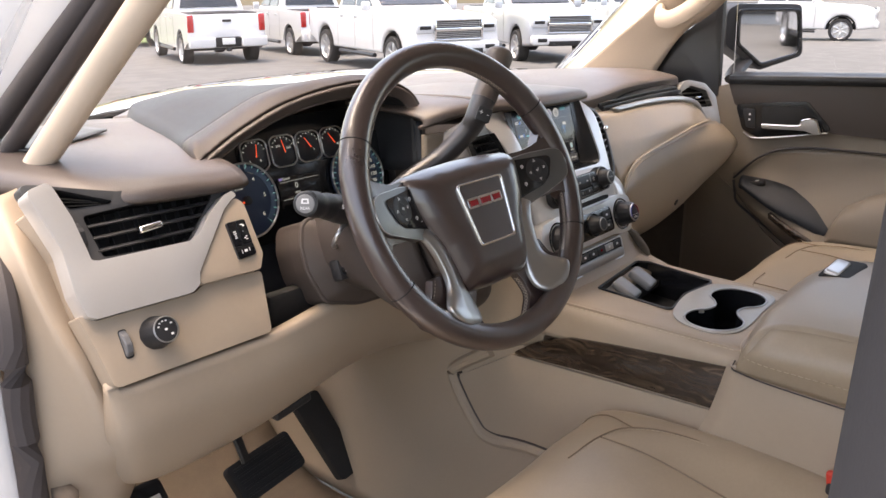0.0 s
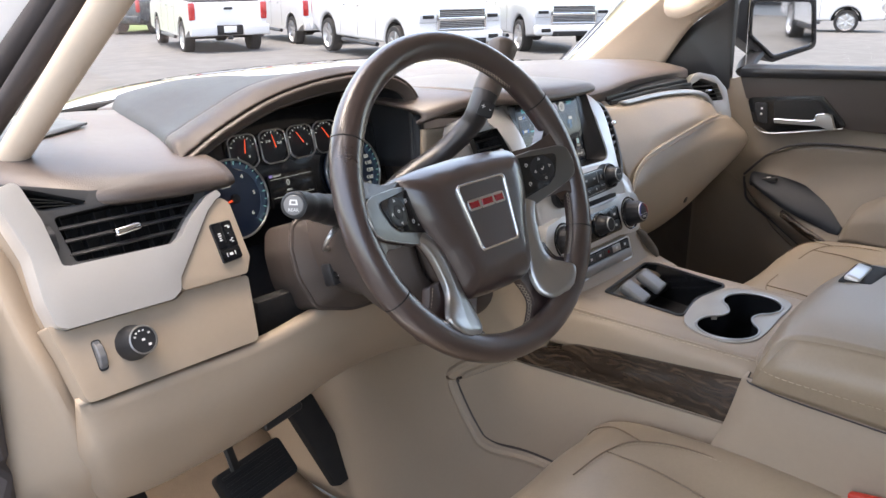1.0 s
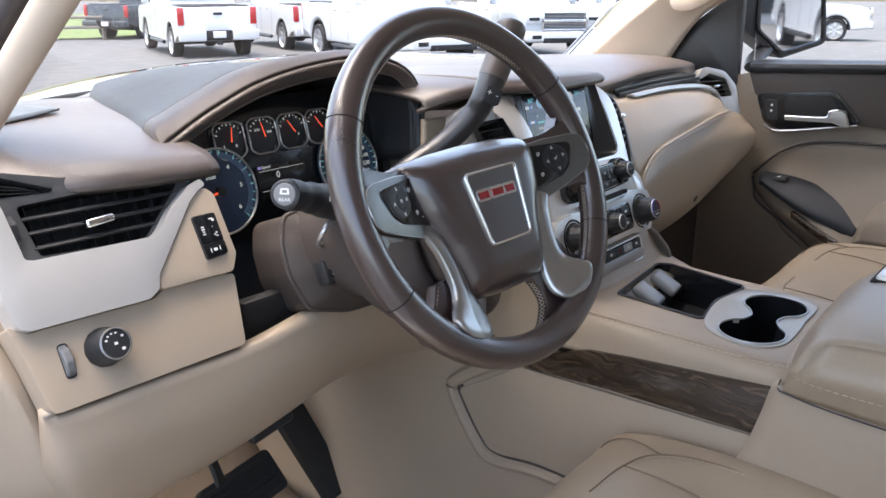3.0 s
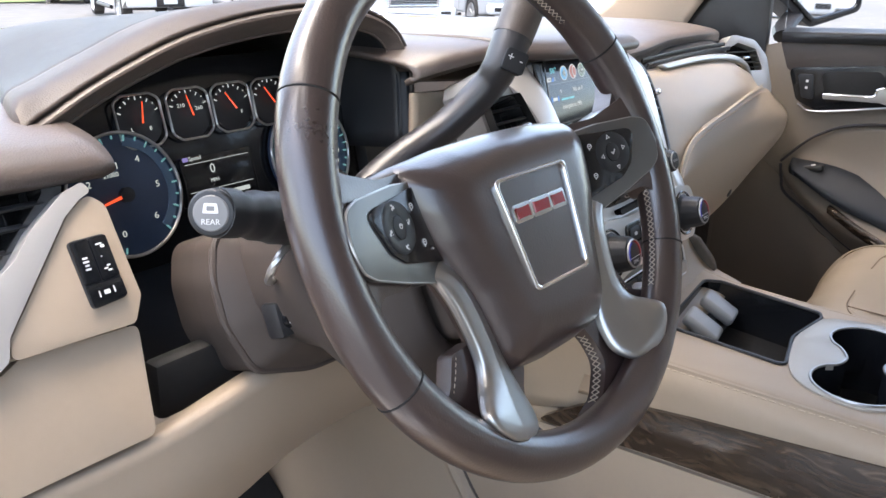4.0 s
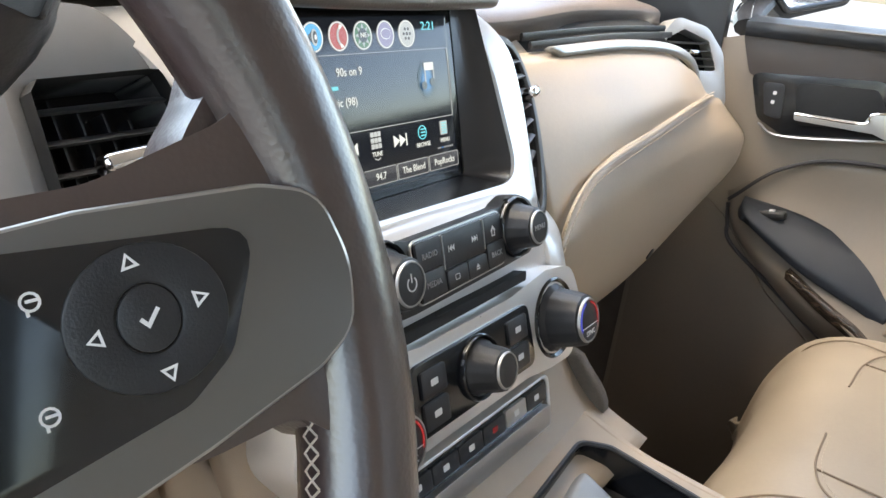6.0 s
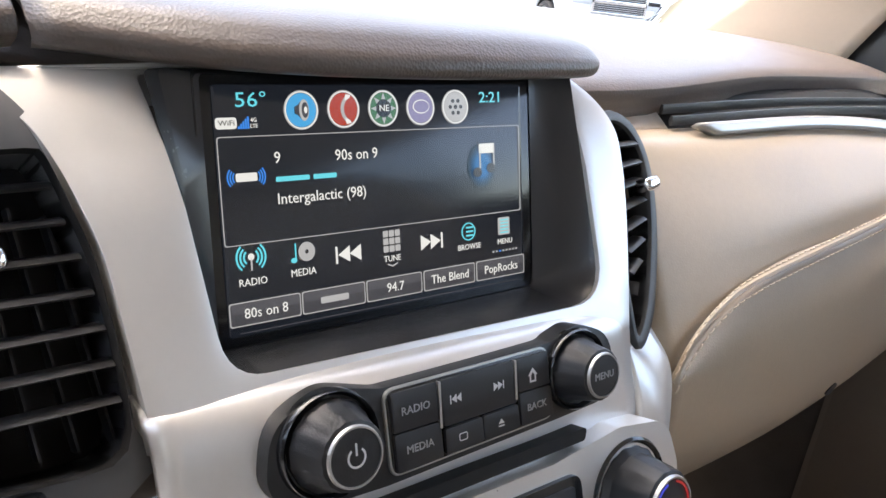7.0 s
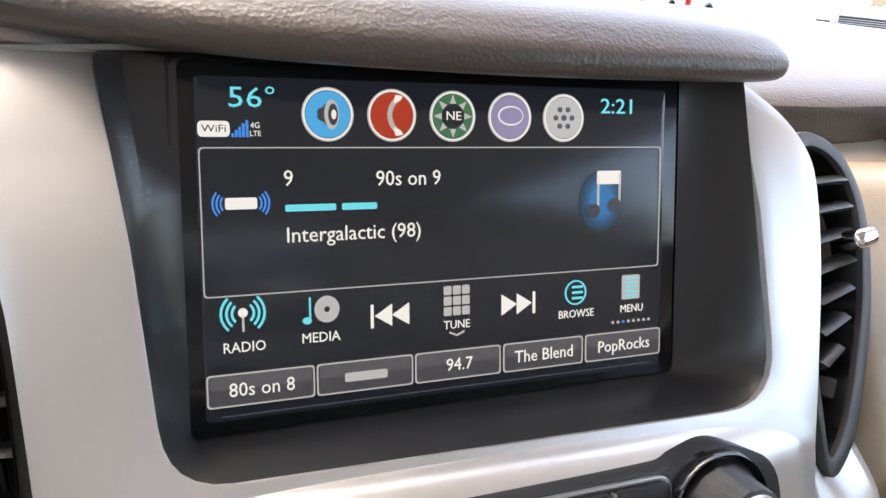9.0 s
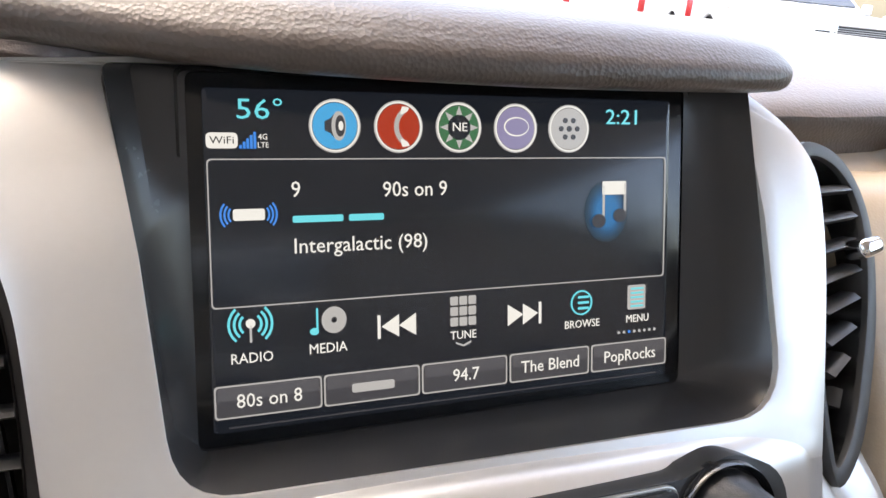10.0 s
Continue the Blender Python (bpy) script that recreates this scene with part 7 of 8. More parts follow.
# armrest
arm = thing("armrest", "tan leather padded console armrest with a latch", "armrest")
part("lid", surf([[(-0.19, -0.452, 0.968), (-0.10, -0.440, 0.972), (0.05, -0.438, 0.975), (0.18, -0.45, 0.972)], [(-0.198, -0.462, 1.0), (-0.10, -0.446, 1.005), (0.05, -0.443, 1.008), (0.188, -0.458, 1.005)],
                  [(-0.18, -0.49, 1.035), (-0.10, -0.482, 1.043), (0.05, -0.48, 1.045), (0.17, -0.49, 1.038)], [(-0.18, -0.60, 1.045), (-0.10, -0.60, 1.053), (0.05, -0.60, 1.053), (0.17, -0.60, 1.045)],
                  [(-0.18, -0.85, 1.045), (-0.10, -0.85, 1.053), (0.05, -0.85, 1.053), (0.17, -0.85, 1.045)]], 6, 6), HIDE, arm, "tan leather armrest lid", solid=0.02)
for s in (-1, 1):
    part("lid_side", surf([[(s * 0.178, -0.49, 1.035), (s * 0.178, -0.60, 1.045), (s * 0.178, -0.85, 1.045)], [(s * 0.20, -0.47, 1.0), (s * 0.205, -0.60, 1.01), (s * 0.205, -0.85, 1.01)], [(s * 0.195, -0.452, 0.965), (s * 0.20, -0.60, 0.962), (s * 0.20, -0.85, 0.955)]], 6, 6, face=(s * 0.7, -0.45, 1.1)), HIDE, arm, "tan leather lid side", solid=0.01)
    part("bin", surf([[(s * 0.192, -0.44, 0.97), (s * 0.196, -0.60, 0.965), (s * 0.196, -0.85, 0.96)], [(s * 0.198, -0.425, 0.90), (s * 0.205, -0.60, 0.90), (s * 0.205, -0.85, 0.90)], [(s * 0.198, -0.38, 0.75), (s * 0.205, -0.60, 0.70), (s * 0.205, -0.85, 0.70)], [(s * 0.2, -0.35, 0.43), (s * 0.205, -0.60, 0.43), (s * 0.205, -0.85, 0.43)]], 6, 6, face=(s * 0.7, -0.45, 1.1)), TAN, arm, "tan storage bin side", solid=0.01)
part("bin_front", surf([[(-0.192, -0.44, 0.97), (0, -0.44, 0.97), (0.192, -0.44, 0.97)], [(-0.198, -0.425, 0.90), (0, -0.425, 0.90), (0.198, -0.425, 0.9)], [(-0.198, -0.38, 0.75), (0, -0.38, 0.75), (0.198, -0.38, 0.75)]]), TAN, arm, "tan bin front", solid=0.01)
part("lid_line", tube(spline([(-0.206, -0.85, 0.957), (-0.206, -0.60, 0.962), (-0.200, -0.47, 0.966), (-0.17, -0.443, 0.969), (0, -0.434, 0.972)], 8), 0.0011, 6), SEAL, arm, "dark lid line")
stitches(evenly(spline([(-0.205, -0.85, 0.985), (-0.208, -0.60, 0.99), (-0.204, -0.48, 0.99), (-0.17, -0.448, 0.992), (-0.10, -0.44, 0.994)], 10), 0.009), (-0.7, -0.5, 0.3), TANTHREAD, arm)
lt = part("latch", block(0.10, 0.05, 0.02, Matrix.Translation((0.085, -0.505, 1.042)), 0.008, 3), DARK, arm, "dark latch recess")
part("paddle", block(0.07, 0.022, 0.012, Matrix.Translation((0.075, -0.498, 1.051)) @ Matrix.Rotation(radians(10), 4, "X"), 0.004, 3), SILVER, lt, "silver latch paddle")

# ---------------------------------------------------------------- seats
SEAMC = material("leather seam", (0.20, 0.150, 0.105), 0.6, spread=0.1)


def seat(name, cx, label, front=-0.27, z=0.865):
    s = thing(name, label, "car seat", group="front seats")
    w = 0.25
    rows = []
    for dy, z0, z1, k in ((0.08, -0.20, -0.20, 0.5), (0.055, -0.08, -0.06, 0.5), (0.0, -0.008, 0.004, 0.5), (-0.12, 0.012, 0.008, 0.55), (-0.30, 0.012, -0.02, 0.55), (-0.52, -0.01, -0.05, 0.55)):
        low = min(z0 - 0.035, -0.04) if z0 > -0.15 else z0
        prof = [(1.04, -0.20, 0.0), (1.06, low - 0.02, 0.0), (1.0, z0 - 0.008, 0.0), (0.86, z0 + 0.002, -0.01), (k, z1, -0.02), (k * 0.4, z1, -0.024)]
        rows.append([(cx - q * w, front + dy + ddy * (0 if dy < -0.1 else 1), z + h) for q, h, ddy in prof] + [(cx + q * w, front + dy + ddy * (0 if dy < -0.1 else 1), z + h) for q, h, ddy in prof[::-1]])
    part("cushion", surf(rows, 5, 6), HIDE, s, "tan leather cushion with side bolsters", solid=0.02)
    for q in (-1, 1):
        top = spline([(cx + q * 0.74 * w, front - 0.50, z - 0.028), (cx + q * 0.83 * w, front - 0.30, z + 0.004), (cx + q * 0.84 * w, front - 0.16, z + 0.0155), (cx + q * 0.74 * w, front - 0.082, z + 0.0155), (cx + q * 0.55 * w, front - 0.055, z + 0.0125), (cx + q * 0.25 * w, front - 0.050, z + 0.0115)], 10)
        part("seam", tube(top, 0.0011, 6), SEAMC, s, "cushion seam")
        stitches(evenly([p + Vector((-q * 0.004, -0.004, 0.0003)) for p in top], 0.007), (0, 0, 1), TANTHREAD, s, 0.0045, 0.0025, 0.0004)
        part("seam", tube(spline([(cx + q * 0.55 * w, front - 0.056, z + 0.0125), (cx + q * 0.56 * w, front - 0.14, z + 0.0090), (cx + q * 0.55 * w, front - 0.30, z - 0.0185), (cx + q * 0.55 * w, front - 0.50, z - 0.0445)], 10), 0.0011, 6), SEAMC, s, "cushion seam")
        part("seam", tube(spline([(cx + q * 0.74 * w, front - 0.082, z + 0.0155), (cx + q * 0.82 * w, front - 0.03, z + 0.008), (cx + q * 0.88 * w, front + 0.01, z - 0.018), (cx + q * 0.90 * w, front + 0.03, z - 0.05)], 8), 0.0011, 6), SEAMC, s, "cushion seam")
    part("backrest", surf([[(cx - 0.25, front - 0.50, z - 0.03), (cx - 0.14, front - 0.55, z - 0.03), (cx + 0.14, front - 0.55, z - 0.03), (cx + 0.25, front - 0.50, z - 0.03)],
                           [(cx - 0.26, front - 0.58, z + 0.30), (cx - 0.15, front - 0.64, z + 0.30), (cx + 0.15, front - 0.64, z + 0.30), (cx + 0.26, front - 0.58, z + 0.30)],
                           [(cx - 0.22, front - 0.70, z + 0.58), (cx - 0.13, front - 0.72, z + 0.62), (cx + 0.13, front - 0.72, z + 0.62), (cx + 0.22, front - 0.70, z + 0.58)]], 6, 6), HIDE, s, "tan leather backrest", solid=0.1)
    part("base", block(0.46, 0.45, 0.24, Matrix.Translation((cx, front - 0.24, z - 0.31)), 0.03), BLACK, s, "dark seat base")
    return s


seat("car_seat", -0.437, "tan perforated leather driver's seat beside the console", -0.255, 0.846)
seat("car_seat", 0.47, "tan leather passenger seat beside the console", -0.235, 0.895)
buckle = thing("seat_belt_buckle", "red seat belt buckle button beside the driver's seat", "buckle")
part("button", block(0.012, 0.040, 0.022, Matrix.Translation((-0.2205, -0.612, 0.872)) @ Matrix.Rotation(radians(-10), 4, "X"), 0.004, 3), BUCKLE, buckle)
part("stalk", block(0.020, 0.048, 0.14, Matrix.Translation((-0.222, -0.618, 0.797)), 0.006, 3), BLACK, buckle)

# ---------------------------------------------------------------- pedals
def pedal(name, label, m, w, h, arm_path):
    p = thing(name, label, "pedal", group="pedals")
    pad = part("pad", plate(rect(0, 0, w, h, 0.012), 0.02, m, 0.0, 0.004), RUBBER, p, "black rubber pedal pad")
    for i in range(5):
        part("rib", block(w * 0.86, h * 0.07, 0.005, m @ Matrix.Translation((0, (i - 2) * h * 0.17, 0.001)), 0.0015), RUBBER, pad)
    part("arm", tube(arm_path, 0.011, 8, r2=0.006), BLACK, p, "black steel pedal arm")
    return p


pedal("brake_pedal", "wide ribbed black rubber brake pedal", facing((-0.435, 0.285, 0.635), 40, 0, 6), 0.145, 0.075, spline([(-0.47, 0.30, 0.655), (-0.475, 0.33, 0.73), (-0.46, 0.42, 0.85)], 6))
gas = thing("accelerator_pedal", "tall black accelerator pedal", "pedal", group="pedals")
part("pad", plate(rounded([(-0.032, -0.10), (0.026, -0.105), (0.03, 0.09), (-0.036, 0.10)], 0.014), 0.02, facing((-0.215, 0.365, 0.575), 28, 0, 12), 0.0, 0.005), RUBBER, gas, "black rubber pad")
part("arm", tube(spline([(-0.24, 0.40, 0.66), (-0.25, 0.46, 0.75), (-0.25, 0.55, 0.84)], 5), 0.012, 8), BLACK, gas)
park = thing("parking_brake_pedal", "black parking brake pedal low in the footwell", "pedal", group="pedals")
part("pad", block(0.09, 0.025, 0.06, Matrix.Translation((-0.685, 0.285, 0.685)) @ Matrix.Rotation(radians(-40), 4, "X"), 0.01, 3), RUBBER, park, "black rubber pad")
part("letter_bar", block(0.04, 0.002, 0.01, Matrix.Translation((-0.68, 0.262, 0.70)) @ Matrix.Rotation(radians(-40), 4, "X"), 0.001), PRINT, park, "worn white lettering")
part("arm", tube(spline([(-0.69, 0.30, 0.70), (-0.70, 0.38, 0.78), (-0.70, 0.5, 0.86)], 5), 0.01, 8), BLACK, park)

# ---------------------------------------------------------------- passenger door
door = thing("passenger_door", "tan passenger door trim with dark upper panel and armrest", "car door")
XR = Matrix(((0, 0, -1, 0.872), (-1, 0, 0, 0), (0, 1, 0, 0), (0, 0, 0, 1)))  # u backwards along the car, v up, w into the cabin
part("trim_panel", plate(rounded([(-0.10, 0.42), (0.95, 0.42), (0.95, 1.232), (0.0, 1.228), (-0.10, 1.20)], 0.02), 0.05, XR, 0.0, 0.006), SHADEDTAN, door, "tan door trim")
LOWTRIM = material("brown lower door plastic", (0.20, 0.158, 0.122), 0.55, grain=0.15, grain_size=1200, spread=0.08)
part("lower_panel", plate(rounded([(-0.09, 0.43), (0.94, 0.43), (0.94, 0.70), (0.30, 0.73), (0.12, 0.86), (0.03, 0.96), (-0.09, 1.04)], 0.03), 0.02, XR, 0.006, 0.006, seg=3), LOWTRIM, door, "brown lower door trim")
part("upper_panel", plate(rounded([(-0.006, 1.236, 0.012), (0.95, 1.298, 0.01), (0.95, 1.125, 0.01), (0.26, 1.128, 0.02), (0.20, 1.145, 0.03), (0.018, 1.176, 0.012)], 0.01), 0.03, XR, 0.016, 0.008, seg=3), COLUMN, door, "dark brown upper panel")
part("window_ledge", surf([[(0.85, 0.0, 1.228), (0.85, -0.45, 1.25), (0.85, -0.95, 1.26)], [(0.90, 0.0, 1.235), (0.90, -0.45, 1.256), (0.90, -0.95, 1.266)], [(0.96, 0.0, 1.22), (0.96, -0.45, 1.24), (0.96, -0.95, 1.25)]]), BLACK, door, "dark window sill", solid=0.02)
hb = part("handle_bezel", plate(rounded([(0.022, 1.180, 0.012), (0.195, 1.200, 0.02), (0.262, 1.133, 0.012), (0.085, 1.102, 0.015), (0.045, 1.118, 0.02)], 0.012), 0.02, XR, 0.022, 0.004, seg=3), GLOSS, door, "gloss black handle bezel")
part("handle_recess", plate(rounded([(0.085, 1.178), (0.19, 1.188), (0.225, 1.138), (0.10, 1.120)], 0.012), 0.004, XR, 0.0235, 0.001), DARK, hb, "dark handle recess")
part("pull", plate(rounded([(0.096, 1.138, 0.003), (0.185, 1.143, 0.006), (0.192, 1.158, 0.004), (0.224, 1.160, 0.004), (0.236, 1.128, 0.004), (0.228, 1.124, 0.004), (0.200, 1.132, 0.01), (0.098, 1.128, 0.003)], 0.004)[::-1], 0.010, XR, 0.036, 0.003, seg=3), SHADESATIN, hb, "satin chrome inner door handle")
part("pull_edge", tube([XR @ Vector(p) for p in spline([(0.097, 1.137, 0.036), (0.183, 1.142, 0.037), (0.193, 1.157, 0.037), (0.223, 1.159, 0.037), (0.234, 1.131, 0.036)], 6)], 0.0016, 6), CHROME, hb, "bright handle edge")
part("chrome_line", tube([XR @ Vector(p) for p in spline([(0.05, 1.112, 0.026), (0.09, 1.101, 0.026), (0.25, 1.130, 0.026)], 8)], 0.002, 6), STEEL, hb, "bright lower edge")
lk = part("lock_switch", plate(rounded([(0.042, 1.170), (0.072, 1.172), (0.078, 1.122), (0.055, 1.125)], 0.006), 0.004, XR, 0.0255, 0.001), BLACK, hb, "black lock switch")
for y in (1.158, 1.145):
    part("symbol", plate(rect(0.062, y, 0.005, 0.005, 0.001, 2), 0.0003, XR, 0.0262), PRINT, lk, smooth=0)
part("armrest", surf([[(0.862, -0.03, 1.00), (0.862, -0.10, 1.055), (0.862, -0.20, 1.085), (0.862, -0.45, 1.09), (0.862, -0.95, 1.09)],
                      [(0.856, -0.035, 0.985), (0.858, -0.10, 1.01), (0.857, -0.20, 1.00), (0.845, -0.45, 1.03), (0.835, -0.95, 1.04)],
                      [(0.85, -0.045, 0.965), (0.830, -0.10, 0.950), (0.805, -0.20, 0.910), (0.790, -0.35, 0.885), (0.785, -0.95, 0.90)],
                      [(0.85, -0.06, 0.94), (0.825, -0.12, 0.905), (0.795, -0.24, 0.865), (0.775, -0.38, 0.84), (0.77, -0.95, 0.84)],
                      [(0.86, -0.10, 0.90), (0.855, -0.18, 0.84), (0.85, -0.30, 0.78), (0.845, -0.42, 0.74), (0.845, -0.95, 0.74)]], 6, 6), SHADEDTAN, door, "tan door armrest", solid=0.02)
part("armrest_line", tube(spline([(0.853, -0.035, 0.99), (0.856, -0.10, 1.055), (0.858, -0.20, 1.087), (0.858, -0.45, 1.093), (0.858, -0.95, 1.093)], 8), 0.003, 6), SEAL, door, "dark seam over the armrest")
part("armrest_line", tube(spline([(0.853, -0.036, 0.985), (0.853, -0.042, 0.955), (0.855, -0.054, 0.924), (0.855, -0.126, 0.878), (0.852, -0.20, 0.832), (0.845, -0.30, 0.78), (0.84, -0.45, 0.74)], 8), 0.003, 6), SEAL, door, "dark seam below the armrest")
sp = part("switch_pad", surf([[(0.852, -0.058, 1.002), (0.852, -0.144, 0.996), (0.851, -0.216, 0.976), (0.850, -0.292, 0.950)], [(0.826, -0.062, 0.999), (0.824, -0.150, 0.975), (0.822, -0.232, 0.954), (0.822, -0.296, 0.931)],
                             [(0.802, -0.074, 0.988), (0.800, -0.165, 0.946), (0.798, -0.253, 0.920), (0.797, -0.292, 0.904)], [(0.803, -0.078, 0.976), (0.800, -0.165, 0.930), (0.797, -0.250, 0.902), (0.796, -0.284, 0.888)]], 7, 6), NAVY, door, "dark glossy window switch pad", solid=0.015)
part("window_switch", block(0.018, 0.04, 0.012, Matrix.Translation((0.832, -0.105, 0.990)) @ Matrix.Rotation(radians(-12), 4, "X"), 0.004, 3), BLACK, sp, "black window switch")
part("symbol", block(0.006, 0.008, 0.002, Matrix.Translation((0.828, -0.105, 0.9975)) @ Matrix.Rotation(radians(-12), 4, "X"), 0.0005), PRINT, sp)
part("grip", surf([[(0.850, -0.300, 0.958), (0.825, -0.300, 0.938), (0.798, -0.296, 0.912), (0.790, -0.290, 0.880)], [(0.848, -0.345, 0.985), (0.818, -0.335, 0.972), (0.790, -0.325, 0.940), (0.778, -0.320, 0.890)], [(0.84, -0.45, 1.015), (0.805, -0.45, 0.998), (0.778, -0.45, 0.955), (0.764, -0.45, 0.89)], [(0.835, -0.95, 1.03), (0.80, -0.95, 1.0), (0.775, -0.95, 0.955), (0.762, -0.95, 0.88)]], 6, 6), SHADEDTAN, door, "tan padded door grip", solid=0.02)
part("wood_strip", surf([[(0.80, -0.15, 0.925), (0.785, -0.24, 0.886), (0.768, -0.38, 0.853), (0.762, -0.95, 0.85)], [(0.805, -0.15, 0.912), (0.79, -0.24, 0.868), (0.775, -0.38, 0.832), (0.77, -0.95, 0.83)]], 6, 3), WOOD, door, "dark wood strip", solid=0.01)
tagged(part("sail_panel", plate(rounded([(-0.034, 1.19), (-0.050, 1.70), (-0.066, 1.70), (-0.060, 1.410), (-0.1625, 1.328), (-0.253, 1.268), (-0.258, 1.24), (-0.21, 1.19)], 0.01), 0.02, XR, 0.004, 0.003), BLACK), "black corner panel inside the door mirror", "panel", kind="structure")
glass_door = part("window_pane", plate([(-0.01, 1.22), (0.95, 1.25), (0.85, 1.68), (-0.03, 1.66)], 0.004, XR, -0.03), GLASS, door, "clear door window")
glass_door.visible_shadow = False

mirror = thing("door_mirror", "black framed passenger door mirror", "mirror")
MQ = Matrix.Translation((1.06, -0.012, 1.335)) @ Vector((-0.55, -0.83, 0.0)).to_track_quat("Z", "Y").to_matrix().to_4x4()
mo = rounded([(-0.101, -0.017, 0.02), (-0.107, 0.074, 0.02), (0.090, 0.073, 0.02), (0.110, -0.049, 0.02), (-0.018, -0.079, 0.02)], 0.02)[::-1]
part("housing", plate(rounded([(-0.130, -0.020, 0.03), (-0.134, 0.070, 0.03), (-0.10, 0.084, 0.02), (0.094, 0.082, 0.02), (0.116, -0.052, 0.02), (-0.018, -0.088, 0.02)], 0.02)[::-1], 0.07, MQ, 0.0, 0.012, seg=3), BLACK, mirror, "black mirror housing")
part("frame", plate(mo, 0.012, MQ, 0.008, 0.003, holes=[[(x * 0.885 - 0.0006, y * 0.86) for x, y in mo]]), GLOSS, mirror, "gloss black mirror frame")
part("glass", plate([(x * 0.93, y * 0.91) for x, y in mo], 0.003, MQ, 0.004), MIRROR, mirror, "mirror glass")
part("stem", tube(spline([(0.90, 0.01, 1.235), (0.96, 0.03, 1.247), (1.02, 0.03, 1.27)], 5), 0.022, 10, r2=0.014), BLACK, mirror, "black mirror stem")

# ---------------------------------------------------------------- parked pickups and the far edge of the lot
TYRE = material("tyre rubber", (0.02, 0.02, 0.021), 0.8, grain=0.3, grain_size=80, spread=0.15)
ALLOY = material("alloy wheel", (0.55, 0.55, 0.56), 0.35, metal=0.8, spread=0.05)
TAIL = material("red tail lamp", (0.45, 0.02, 0.02), 0.2, coat=0.5, spread=0.1)
LAMP = material("clear headlamp", (0.6, 0.62, 0.65), 0.12, metal=0.3, spread=0.1)
TINT = material("tinted vehicle glass", (0.02, 0.025, 0.03), 0.06, spread=0.1, coat=0.5)
SILVERPAINT = material("silver car paint", (0.50, 0.53, 0.57), 0.3, metal=0.4, coat=0.5, spread=0.03)
GREYPAINT = material("dark grey car paint", (0.03, 0.04, 0.05), 0.25, coat=0.5, spread=0.05)


